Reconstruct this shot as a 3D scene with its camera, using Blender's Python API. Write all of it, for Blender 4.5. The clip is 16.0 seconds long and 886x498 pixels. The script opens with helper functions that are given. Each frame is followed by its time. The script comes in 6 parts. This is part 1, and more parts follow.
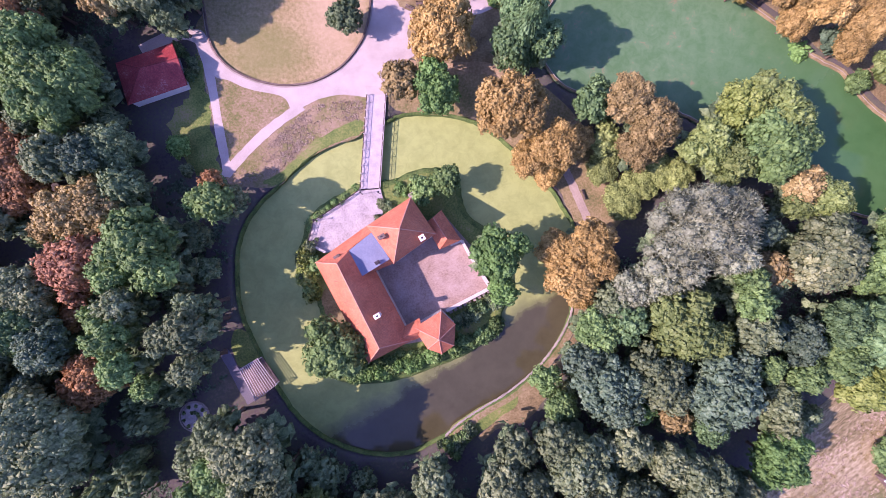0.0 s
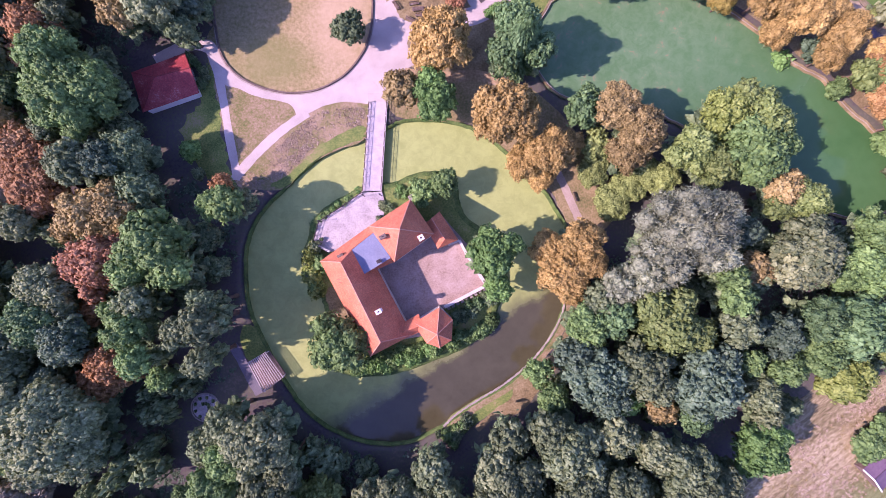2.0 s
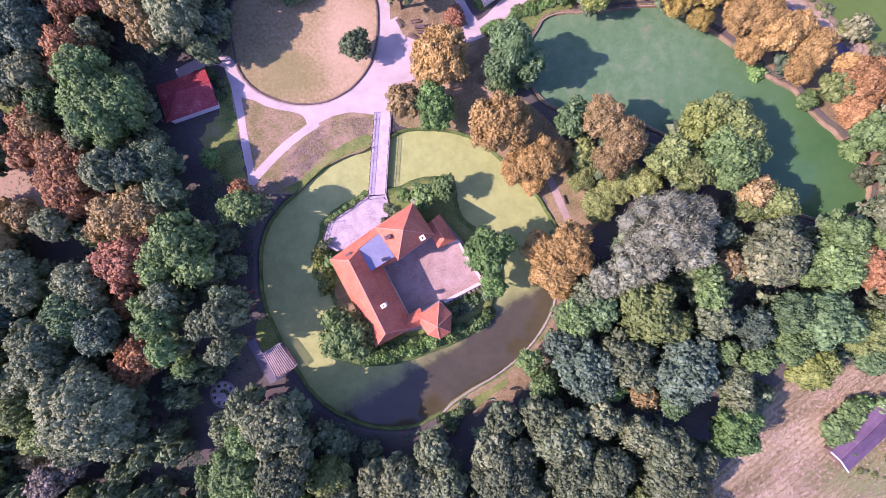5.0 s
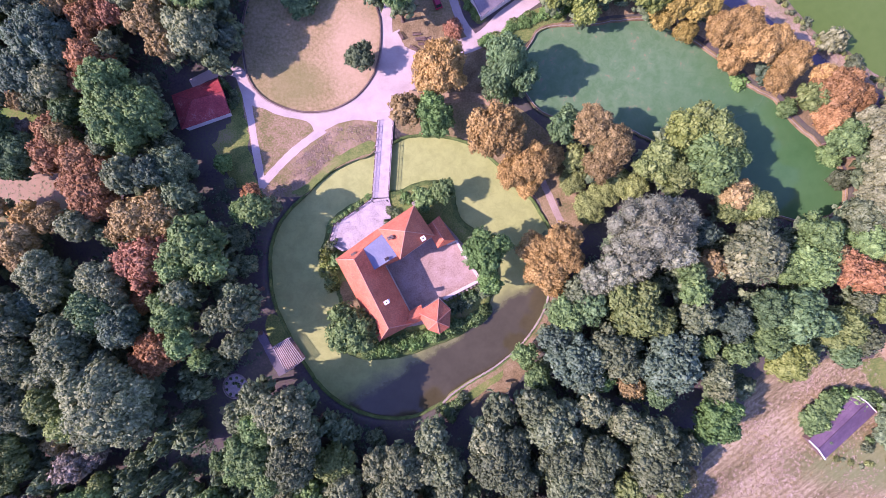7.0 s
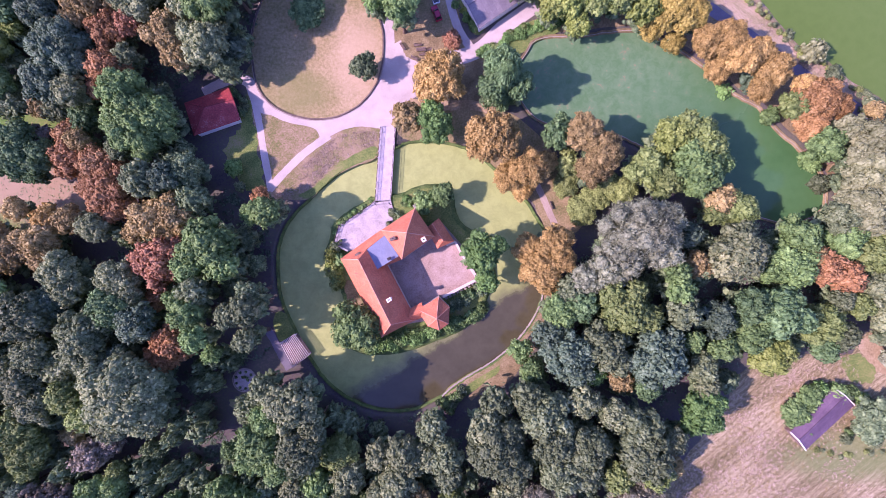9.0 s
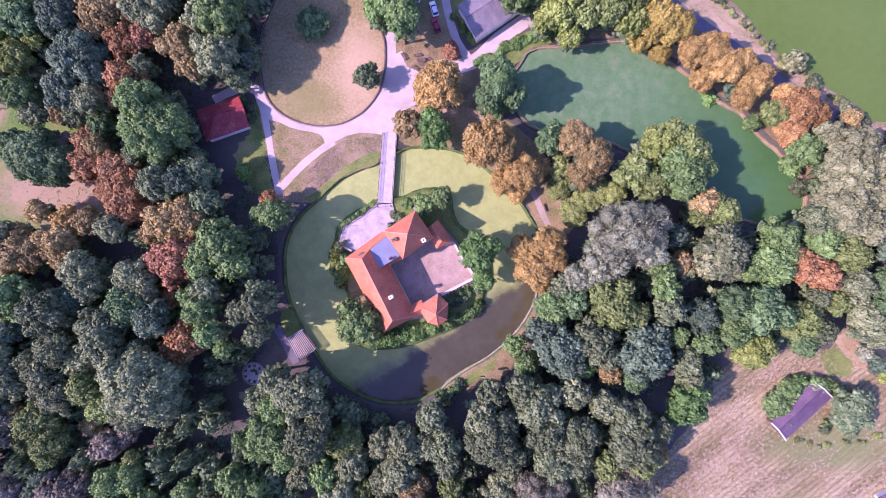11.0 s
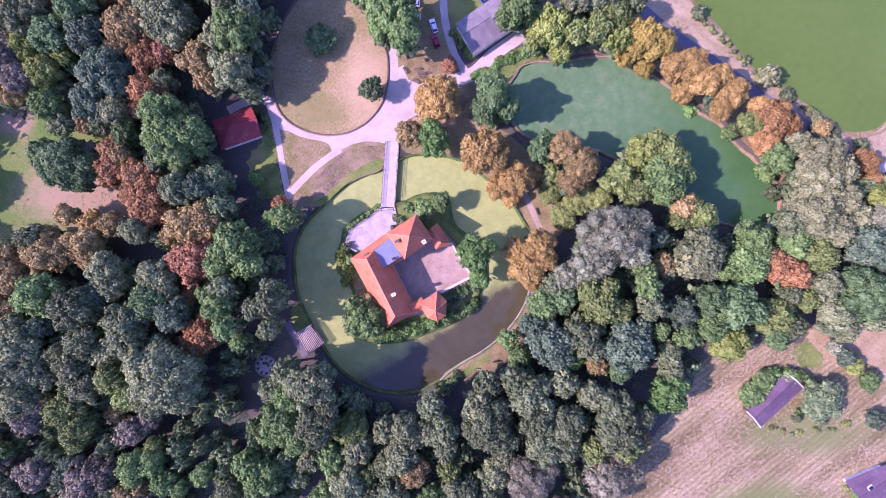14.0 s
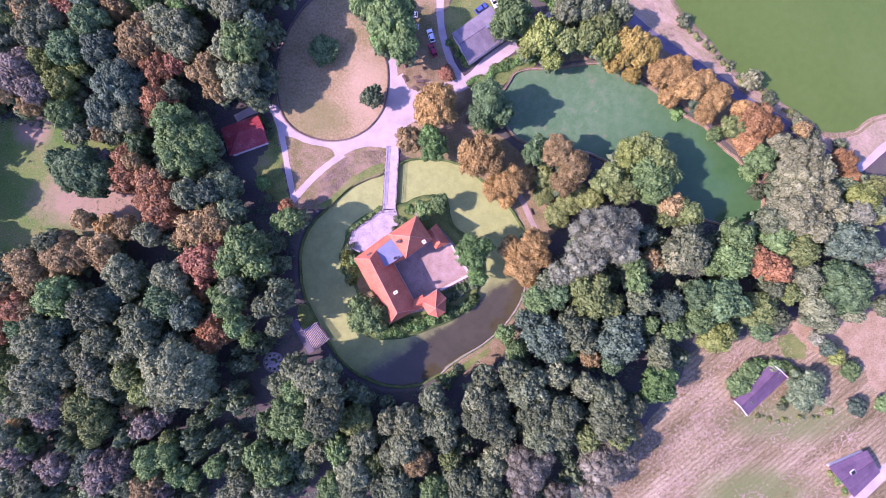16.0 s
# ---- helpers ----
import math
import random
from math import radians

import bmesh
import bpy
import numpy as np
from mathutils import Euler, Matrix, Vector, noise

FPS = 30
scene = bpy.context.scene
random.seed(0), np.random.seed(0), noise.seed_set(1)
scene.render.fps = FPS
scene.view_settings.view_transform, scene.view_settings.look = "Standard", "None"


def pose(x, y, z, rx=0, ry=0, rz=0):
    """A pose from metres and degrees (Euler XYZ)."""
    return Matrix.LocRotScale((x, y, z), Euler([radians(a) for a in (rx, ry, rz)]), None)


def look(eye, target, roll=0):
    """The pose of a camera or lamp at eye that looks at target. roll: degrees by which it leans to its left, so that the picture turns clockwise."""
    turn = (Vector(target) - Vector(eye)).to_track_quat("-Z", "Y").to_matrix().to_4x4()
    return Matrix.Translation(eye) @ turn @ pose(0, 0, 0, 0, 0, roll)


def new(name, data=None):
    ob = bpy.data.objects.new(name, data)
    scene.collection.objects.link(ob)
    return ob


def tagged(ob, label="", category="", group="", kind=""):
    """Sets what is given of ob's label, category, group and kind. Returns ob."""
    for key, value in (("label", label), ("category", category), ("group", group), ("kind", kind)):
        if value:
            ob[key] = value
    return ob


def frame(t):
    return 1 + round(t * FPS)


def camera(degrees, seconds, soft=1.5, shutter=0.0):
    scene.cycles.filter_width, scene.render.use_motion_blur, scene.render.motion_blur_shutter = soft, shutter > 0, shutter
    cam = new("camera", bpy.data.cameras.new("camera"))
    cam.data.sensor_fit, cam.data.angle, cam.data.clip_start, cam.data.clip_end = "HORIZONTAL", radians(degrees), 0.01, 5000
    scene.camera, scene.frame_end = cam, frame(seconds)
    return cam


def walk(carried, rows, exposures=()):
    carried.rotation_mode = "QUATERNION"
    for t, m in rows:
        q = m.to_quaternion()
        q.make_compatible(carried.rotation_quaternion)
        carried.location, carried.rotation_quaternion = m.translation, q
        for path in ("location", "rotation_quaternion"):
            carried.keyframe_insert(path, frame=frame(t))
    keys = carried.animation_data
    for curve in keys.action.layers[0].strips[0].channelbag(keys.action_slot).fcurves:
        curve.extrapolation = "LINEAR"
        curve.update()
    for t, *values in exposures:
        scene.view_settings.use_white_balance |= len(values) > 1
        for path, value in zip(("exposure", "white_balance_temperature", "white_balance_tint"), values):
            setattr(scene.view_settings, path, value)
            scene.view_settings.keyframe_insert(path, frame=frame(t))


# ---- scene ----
cam = camera(86.0, 16.0, soft=0.6)
PATH = [
    (0, 0.000, 0.000, 98.658, 0.216, -1.018, 0.333),
    (0.5, 0.153, -0.131, 99.876, 0.247, -0.960, 0.319),
    (1, 0.366, -0.211, 101.163, 0.274, -0.891, 0.324),
    (1.5, 0.571, -0.230, 102.475, 0.282, -0.805, 0.329),
    (2, 0.781, -0.217, 103.697, 0.261, -0.741, 0.345),
    (2.5, 0.874, -0.191, 104.978, 0.242, -0.703, 0.349),
    (3, 0.907, -0.196, 106.364, 0.230, -0.683, 0.358),
    (3.5, 0.924, -0.203, 107.832, 0.225, -0.675, 0.350),
    (4, 0.921, -0.270, 109.246, 0.220, -0.655, 0.331),
    (6.5, 1.016, -0.424, 117.194, 0.253, -0.620, 0.300),
    (7, 1.013, -0.455, 118.815, 0.254, -0.627, 0.299),
    (7.5, 1.021, -0.455, 120.255, 0.269, -0.646, 0.309),
    (8, 0.953, -0.473, 121.659, 0.283, -0.649, 0.329),
    (8.5, 0.976, -0.427, 123.180, 0.299, -0.656, 0.356),
    (9, 1.016, -0.434, 124.780, 0.296, -0.664, 0.372),
    (11.5, 1.196, -0.263, 132.968, 0.240, -0.709, 0.398),
    (12, 1.231, -0.161, 134.509, 0.227, -0.713, 0.410),
    (12.5, 1.186, -0.036, 136.086, 0.196, -0.732, 0.400),
    (13, 1.093, 0.059, 137.729, 0.157, -0.765, 0.379),
    (13.5, 1.073, 0.080, 139.355, 0.136, -0.804, 0.398),
    (14, 1.042, 0.123, 140.953, 0.150, -0.821, 0.409),
    (14.5, 1.019, 0.088, 142.572, 0.175, -0.842, 0.427),
    (15, 0.956, -0.084, 144.174, 0.191, -0.868, 0.440),
    (15.5, 0.921, -0.211, 145.792, 0.219, -0.910, 0.465),
    (16, 0.982, -0.413, 147.529, 0.304, -0.903, -0.197),
]
EXPOSURES = ((0, 1.25, 6100, 66), (8, 1.28, 5960, 72), (16, 1.27, 5780, 73))
walk(cam, [(t, pose(x, y, z, rx, ry, rz)) for t, x, y, z, rx, ry, rz in PATH], EXPOSURES)

# World, sun and sky: late summer sun from the west, about 39 degrees high.
SUN_TRAVEL, SUN_HEIGHT = 10.5, 39.5
world = bpy.data.worlds.new("sky")
scene.world = world
world.use_nodes = True
sky = world.node_tree.nodes.new("ShaderNodeTexSky")
sky.sky_type = "NISHITA"
sky.sun_disc = False
sky.ozone_density = 7.0
sky.sun_elevation = radians(SUN_HEIGHT)
sky.sun_rotation = radians(270 - SUN_TRAVEL)
world.node_tree.links.new(sky.outputs[0], world.node_tree.nodes["Background"].inputs[0])
world.node_tree.nodes["Background"].inputs[1].default_value = 0.15
lamp = bpy.data.lights.new("sun", "SUN")
lamp.energy, lamp.angle, lamp.color = 3.4, radians(0.5), (1.0, 0.895, 0.715)
sun = new("sun", lamp)
travel = Vector((math.cos(radians(SUN_TRAVEL)) * math.cos(radians(SUN_HEIGHT)), math.sin(radians(SUN_TRAVEL)) * math.cos(radians(SUN_HEIGHT)), -math.sin(radians(SUN_HEIGHT))))
sun.matrix_world = look((-90, -20, 90), tuple(Vector((-90, -20, 90)) + travel))

WATER, COURT = -0.9, 0.45


# ---- materials ----
def shade(name, colours, big=0.15, small=3.0, rough=0.85, bump=0.3, metal=0.0, spec=0.3, stretch=None, by_object=False, mix=0.5, distance=0.05, spread=0.32):
    """Two scales of noise between colours, with fine relief."""
    m = bpy.data.materials.new(name)
    m.use_nodes = True
    n, ln = m.node_tree.nodes, m.node_tree.links
    b = n["Principled BSDF"]
    b.inputs["Roughness"].default_value = rough
    b.inputs["Metallic"].default_value = metal
    b.inputs["Specular IOR Level"].default_value = spec
    if by_object:
        at = n.new("ShaderNodeTexCoord").outputs["Object"]
    else:
        at = n.new("ShaderNodeNewGeometry").outputs["Position"]
    if stretch:
        mp = n.new("ShaderNodeMapping")
        mp.inputs["Rotation"].default_value = (0, 0, radians(stretch[0]))
        mp.vector_type = "TEXTURE"
        mp.inputs["Scale"].default_value = (1 / stretch[1], 1 / stretch[2], 1)
        ln.new(at, mp.inputs[0])
        at = mp.outputs[0]
    a, c = n.new("ShaderNodeTexNoise"), n.new("ShaderNodeTexNoise")
    a.inputs["Scale"].default_value, c.inputs["Scale"].default_value = big, small
    a.inputs["Detail"].default_value, c.inputs["Detail"].default_value = 5, 6
    a.inputs["Roughness"].default_value = 0.6
    c.inputs["Roughness"].default_value = 0.65
    ln.new(at, a.inputs["Vector"])
    ln.new(at, c.inputs["Vector"])
    add = n.new("ShaderNodeMix")
    add.inputs[0].default_value = mix
    ln.new(a.outputs[0], add.inputs[2])
    ln.new(c.outputs[0], add.inputs[3])
    ramp = n.new("ShaderNodeValToRGB")
    el = ramp.color_ramp.elements
    while len(el) < len(colours):
        el.new(0.5)
    for k, col in enumerate(colours):
        el[k].position = 0.5 - spread / 2 + spread * k / max(1, len(colours) - 1)
        el[k].color = (*col, 1)
    ln.new(add.outputs[0], ramp.inputs[0])
    ln.new(ramp.outputs[0], b.inputs["Base Color"])
    bp = n.new("ShaderNodeBump")
    bp.inputs["Strength"].default_value = bump
    bp.inputs["Distance"].default_value = distance
    ln.new(c.outputs[0], bp.inputs["Height"])
    ln.new(bp.outputs[0], b.inputs["Normal"])
    return m


def foliage(name, colours, vary=0.25, tuft=2.6):
    """Leaves: colour by tree, by clump and by single leaf."""
    m = bpy.data.materials.new(name)
    m.use_nodes = True
    n, ln = m.node_tree.nodes, m.node_tree.links
    b = n["Principled BSDF"]
    b.inputs["Roughness"].default_value = 0.55
    b.inputs["Specular IOR Level"].default_value = 0.22
    geo, ob, tc = n.new("ShaderNodeNewGeometry"), n.new("ShaderNodeObjectInfo"), n.new("ShaderNodeTexCoord")
    ns = n.new("ShaderNodeTexNoise")
    ns.inputs["Scale"].default_value, ns.inputs["Detail"].default_value = 0.45, 3
    ln.new(tc.outputs["Object"], ns.inputs["Vector"])
    ns.noise_dimensions = "4D"
    w = n.new("ShaderNodeMath")
    w.operation, w.inputs[1].default_value = "MULTIPLY", 37.0
    ln.new(ob.outputs["Random"], w.inputs[0])
    ln.new(w.outputs[0], ns.inputs["W"])
    k = n.new("ShaderNodeMath")
    k.operation, k.inputs[1].default_value = "MULTIPLY_ADD", 0.42
    ln.new(geo.outputs["Random Per Island"], k.inputs[0])
    s = n.new("ShaderNodeMath")
    s.operation, s.inputs[1].default_value = "MULTIPLY_ADD", 1.5
    s.inputs[2].default_value = -0.65
    ln.new(ns.outputs[0], s.inputs[0])
    grain = n.new("ShaderNodeTexVoronoi")
    grain.inputs["Scale"].default_value, grain.inputs["Randomness"].default_value = tuft, 1.0
    ln.new(geo.outputs["Position"], grain.inputs["Vector"])
    sep = n.new("ShaderNodeSeparateColor")
    ln.new(grain.outputs["Color"], sep.inputs[0])
    g2 = n.new("ShaderNodeMath")
    g2.operation, g2.inputs[1].default_value = "MULTIPLY_ADD", 0.34
    ln.new(sep.outputs[0], g2.inputs[0])
    ln.new(s.outputs[0], g2.inputs[2])
    ln.new(g2.outputs[0], k.inputs[2])
    bp = n.new("ShaderNodeBump")
    bp.inputs["Strength"].default_value, bp.inputs["Distance"].default_value = 0.55, 0.3
    bp.invert = True
    ln.new(grain.outputs["Distance"], bp.inputs["Height"])
    ln.new(bp.outputs[0], b.inputs["Normal"])
    ramp = n.new("ShaderNodeValToRGB")
    el = ramp.color_ramp.elements
    while len(el) < len(colours):
        el.new(0.5)
    for i, col in enumerate(colours):
        el[i].position = 0.1 + 0.8 * i / max(1, len(colours) - 1)
        el[i].color = (*col, 1)
    ln.new(k.outputs[0], ramp.inputs[0])
    hs = n.new("ShaderNodeHueSaturation")
    v = n.new("ShaderNodeMapRange")
    v.inputs[3].default_value, v.inputs[4].default_value = 1 - vary, 1 + vary
    ln.new(ob.outputs["Random"], v.inputs[0])
    ln.new(v.outputs[0], hs.inputs["Value"])
    ln.new(ramp.outputs[0], hs.inputs["Color"])
    ln.new(hs.outputs[0], b.inputs["Base Color"])
    glow, both = n.new("ShaderNodeBsdfTranslucent"), n.new("ShaderNodeMixShader")
    ln.new(hs.outputs[0], glow.inputs["Color"])
    both.inputs[0].default_value = 0.3
    ln.new(b.outputs[0], both.inputs[1])
    ln.new(glow.outputs[0], both.inputs[2])
    ln.new(both.outputs[0], n["Material Output"].inputs["Surface"])
    return m


LEAF = {
    "ash": foliage("leaf_ash", [(0.068, 0.107, 0.046), (0.181, 0.235, 0.108), (0.323, 0.384, 0.185)]),
    "green": foliage("leaf_green", [(0.058, 0.119, 0.034), (0.14, 0.257, 0.077), (0.245, 0.4, 0.129)]),
    "bright": foliage("leaf_bright", [(0.06, 0.14, 0.034), (0.141, 0.301, 0.077), (0.226, 0.425, 0.129)]),
    "dark": foliage("leaf_dark", [(0.052, 0.091, 0.039), (0.137, 0.215, 0.095), (0.266, 0.365, 0.169)]),
    "blue": foliage("leaf_blue", [(0.04, 0.076, 0.042), (0.102, 0.177, 0.098), (0.196, 0.289, 0.169)]),
    "olive": foliage("leaf_olive", [(0.055, 0.084, 0.035), (0.139, 0.194, 0.086), (0.245, 0.312, 0.155)]),
    "yellow": foliage("leaf_yellow", [(0.098, 0.145, 0.028), (0.237, 0.323, 0.072), (0.372, 0.461, 0.13)]),
    "gold": foliage("leaf_gold", [(0.208, 0.175, 0.038), (0.398, 0.334, 0.077), (0.522, 0.449, 0.121)]),
    "lime": foliage("leaf_lime", [(0.077, 0.122, 0.029), (0.178, 0.259, 0.073), (0.285, 0.374, 0.122)]),
    "pale": foliage("leaf_pale", [(0.116, 0.158, 0.044), (0.237, 0.304, 0.087), (0.347, 0.437, 0.139)]),
    "amber": foliage("leaf_amber", [(0.23, 0.166, 0.05), (0.446, 0.322, 0.102), (0.592, 0.452, 0.16)]),
    "coral": foliage("leaf_coral", [(0.206, 0.12, 0.041), (0.383, 0.235, 0.084), (0.491, 0.333, 0.139)]),
    "brown": foliage("leaf_brown", [(0.16, 0.129, 0.048), (0.327, 0.264, 0.099), (0.482, 0.403, 0.171)]),
    "rust": foliage("leaf_rust", [(0.173, 0.095, 0.036), (0.341, 0.188, 0.076), (0.484, 0.289, 0.124)]),
    "pink": foliage("leaf_pink", [(0.217, 0.126, 0.051), (0.41, 0.25, 0.106), (0.551, 0.365, 0.167)]),
    "silver": foliage("leaf_silver", [(0.128, 0.152, 0.087), (0.243, 0.287, 0.168), (0.367, 0.433, 0.258)]),
    "straw": foliage("leaf_straw", [(0.134, 0.138, 0.084), (0.258, 0.268, 0.171), (0.381, 0.399, 0.263)]),
    "stalk": foliage("leaf_stalk", [(0.26, 0.2, 0.13), (0.4, 0.31, 0.22), (0.52, 0.43, 0.33)]),
    "mauve": foliage("leaf_mauve", [(0.095, 0.092, 0.059), (0.194, 0.181, 0.126), (0.296, 0.284, 0.203)]),
    "crimson": foliage("leaf_crimson", [(0.161, 0.081, 0.038), (0.315, 0.164, 0.082), (0.449, 0.25, 0.13)]),
    "grey": foliage("leaf_grey", [(0.121, 0.148, 0.062), (0.232, 0.272, 0.126), (0.342, 0.388, 0.197)]),
    "teal": foliage("leaf_teal", [(0.042, 0.096, 0.035), (0.106, 0.209, 0.075), (0.199, 0.343, 0.134)]),
}
BARK = shade("bark", [(0.06, 0.045, 0.03), (0.14, 0.10, 0.07), (0.2, 0.16, 0.12)], 0.8, 9, 0.9, 0.6, by_object=True)
FOREST = shade("forest_floor", [(0.058, 0.05, 0.05), (0.085, 0.072, 0.068), (0.082, 0.088, 0.058), (0.13, 0.108, 0.085)], 0.12, 1.6, 0.95, 0.5, spread=0.24)
GRASS = shade("rough_grass", [(0.045, 0.085, 0.018), (0.10, 0.155, 0.035), (0.17, 0.21, 0.055), (0.25, 0.21, 0.1)], 0.16, 2.6, 0.9, 0.8, spread=0.26)
DRY = shade("dry_grass", [(0.155, 0.15, 0.05), (0.24, 0.198, 0.085), (0.325, 0.252, 0.13), (0.41, 0.317, 0.185)], 0.07, 1.3, 0.95, 0.6, spread=0.26)
DRY_PATCHES = (((-36.0, 41.0), (8.0, 6.0), (0.17, 0.18, 0.06), 0.6), ((-20.0, 50.0), (6.0, 11.0), (0.43, 0.32, 0.2), 0.6))
MEADOW = shade("meadow", [(0.07, 0.14, 0.035), (0.125, 0.2, 0.055), (0.19, 0.215, 0.085), (0.31, 0.24, 0.14)], 0.06, 1.8, 0.95, 0.6, spread=0.24)
DYKE = shade("dyke_grass", [(0.17, 0.16, 0.075), (0.26, 0.22, 0.12), (0.35, 0.275, 0.18), (0.42, 0.34, 0.24)], 0.14, 1.6, 0.95, 0.6, stretch=(-38, 0.6, 1.5))
BANK = shade("bank_grass", [(0.09, 0.12, 0.03), (0.17, 0.155, 0.06), (0.26, 0.195, 0.115), (0.33, 0.25, 0.17)], 0.25, 2.0, 0.95, 0.6)
STUBBLE = shade("stubble", [(0.1, 0.09, 0.034), (0.195, 0.165, 0.078), (0.305, 0.252, 0.137), (0.455, 0.395, 0.247)], 0.06, 2.2, 0.95, 1.0, stretch=(38, 0.5, 2.2), mix=0.62, spread=0.17)


def bare_patch(m, centre, reach, colour, fill=1.0):
    """Another cover showing through round a place (bare earth or weeds), with a ragged, gradual edge."""
    n, ln = m.node_tree.nodes, m.node_tree.links
    b = n["Principled BSDF"]
    geo, mp, ns = n.new("ShaderNodeNewGeometry"), n.new("ShaderNodeMapping"), n.new("ShaderNodeTexNoise")
    mp.inputs["Location"].default_value = (-centre[0] / reach[0], -centre[1] / reach[1], 0)
    mp.inputs["Scale"].default_value = (1 / reach[0], 1 / reach[1], 0)
    ln.new(geo.outputs["Position"], mp.inputs[0])
    far = n.new("ShaderNodeVectorMath")
    far.operation = "LENGTH"
    ln.new(mp.outputs[0], far.inputs[0])
    ns.inputs["Scale"].default_value, ns.inputs["Detail"].default_value, ns.inputs["Roughness"].default_value = 0.4, 10, 0.78
    ln.new(geo.outputs["Position"], ns.inputs["Vector"])
    add = n.new("ShaderNodeMath")
    add.operation, add.inputs[1].default_value = "MULTIPLY_ADD", 1.6
    ln.new(ns.outputs[0], add.inputs[0])
    ln.new(far.outputs["Value"], add.inputs[2])
    r = n.new("ShaderNodeMapRange")
    r.inputs[1].default_value, r.inputs[2].default_value = 2.15, 1.4
    r.inputs[4].default_value = fill
    ln.new(add.outputs[0], r.inputs[0])
    mx = n.new("ShaderNodeMix")
    mx.data_type = "RGBA"
    mx.inputs[7].default_value = (*colour, 1)
    ln.new(r.outputs[0], mx.inputs[0])
    ln.new(b.inputs["Base Color"].links[0].from_socket, mx.inputs[6])
    ln.new(mx.outputs[2], b.inputs["Base Color"])


WEST = shade("west_meadow", [(0.05, 0.125, 0.02), (0.085, 0.18, 0.03), (0.14, 0.185, 0.05), (0.25, 0.2, 0.095)], 0.06, 1.8, 0.95, 0.6, spread=0.24)
for centre, reach, colour, fill in DRY_PATCHES:
    bare_patch(DRY, centre, reach, colour, fill)
bare_patch(WEST, [(-102.70, 15.16, 0.00)][0], (18.0, 8.0), (0.3, 0.222, 0.135))
bare_patch(WEST, [(-122.41, 37.08, 0.00)][0], (5.5, 4.0), (0.28, 0.21, 0.135))


def furrows(m, angle, period):
    """Rows of stubble: darker lines along a field, a little wavy."""
    n, ln = m.node_tree.nodes, m.node_tree.links
    b = n["Principled BSDF"]
    geo, mp, wave = n.new("ShaderNodeNewGeometry"), n.new("ShaderNodeMapping"), n.new("ShaderNodeTexWave")
    mp.inputs["Rotation"].default_value = (0, 0, radians(-angle - 90))
    ln.new(geo.outputs["Position"], mp.inputs[0])
    ln.new(mp.outputs[0], wave.inputs["Vector"])
    wave.inputs["Scale"].default_value = 0.314 / period
    wave.inputs["Distortion"].default_value, wave.inputs["Detail"].default_value, wave.inputs["Detail Scale"].default_value = 2.5, 3.0, 2.0
    ramp = n.new("ShaderNodeValToRGB")
    ramp.color_ramp.elements[0].color, ramp.color_ramp.elements[1].color = (0.68, 0.64, 0.6, 1), (1.0, 1.0, 1.0, 1)
    ramp.color_ramp.elements[1].position = 0.6
    ln.new(wave.outputs["Fac"], ramp.inputs[0])
    mul = n.new("ShaderNodeMix")
    mul.data_type, mul.blend_type = "RGBA", "MULTIPLY"
    mul.inputs[0].default_value = 0.8
    ln.new(b.inputs["Base Color"].links[0].from_socket, mul.inputs[6])
    ln.new(ramp.outputs[0], mul.inputs[7])
    ln.new(mul.outputs[2], b.inputs["Base Color"])


furrows(STUBBLE, 38, 1.5)
bare_patch(STUBBLE, (101.0, -77.0, 0.0), (17.0, 8.0), (0.125, 0.175, 0.05), 0.8)
bare_patch(STUBBLE, (112.0, -53.5, 0.0), (19.0, 6.5), (0.13, 0.175, 0.055), 0.75)
GRAVEL = shade("gravel", [(0.33, 0.28, 0.25), (0.41, 0.355, 0.32), (0.48, 0.42, 0.38)], 0.18, 7.0, 0.9, 0.3, mix=0.35)
TAN = shade("tan_soil", [(0.2, 0.15, 0.07), (0.3, 0.225, 0.12), (0.38, 0.295, 0.18)], 0.2, 1.8, 0.95, 0.5, spread=0.24)
SOIL = shade("leaf_litter", [(0.11, 0.088, 0.04), (0.195, 0.152, 0.072), (0.29, 0.235, 0.125)], 0.3, 2.6, 0.95, 0.5, spread=0.24)
# Asphalt with the dark blue of tree shade mixed into its colour.
SHADED_ASPHALT = shade("asphalt", [(0.08, 0.075, 0.095), (0.125, 0.12, 0.145), (0.17, 0.16, 0.18)], 0.2, 8.0, 0.85, 0.2)
BANKWEED = shade("bank_weed", [(0.035, 0.065, 0.018), (0.06, 0.11, 0.026), (0.09, 0.15, 0.036), (0.13, 0.16, 0.055)], 0.5, 3.0, 0.95, 0.6, spread=0.24)
EASTBANK = shade("trodden_bank", [(0.1, 0.11, 0.035), (0.17, 0.15, 0.06), (0.25, 0.195, 0.095), (0.32, 0.255, 0.14)], 0.12, 2.2, 0.95, 0.5, spread=0.24)
FOOTPATH = shade("footpath_sand", [(0.25, 0.2, 0.15), (0.33, 0.265, 0.205), (0.4, 0.33, 0.265)], 0.3, 3.0, 0.9, 0.4)
PAVING = shade("terrace_paving", [(0.22, 0.19, 0.18), (0.33, 0.29, 0.285), (0.4, 0.36, 0.35), (0.46, 0.42, 0.41)], 0.5, 3.0, 0.85, 0.35)
COURTSTONE = shade("court_stone", [(0.2, 0.14, 0.1), (0.29, 0.21, 0.165), (0.36, 0.27, 0.225), (0.41, 0.325, 0.28)], 0.35, 2.4, 0.85, 0.35)
STONE = shade("stone", [(0.2, 0.17, 0.14), (0.3, 0.26, 0.22), (0.4, 0.355, 0.31)], 0.6, 6.0, 0.85, 0.5)
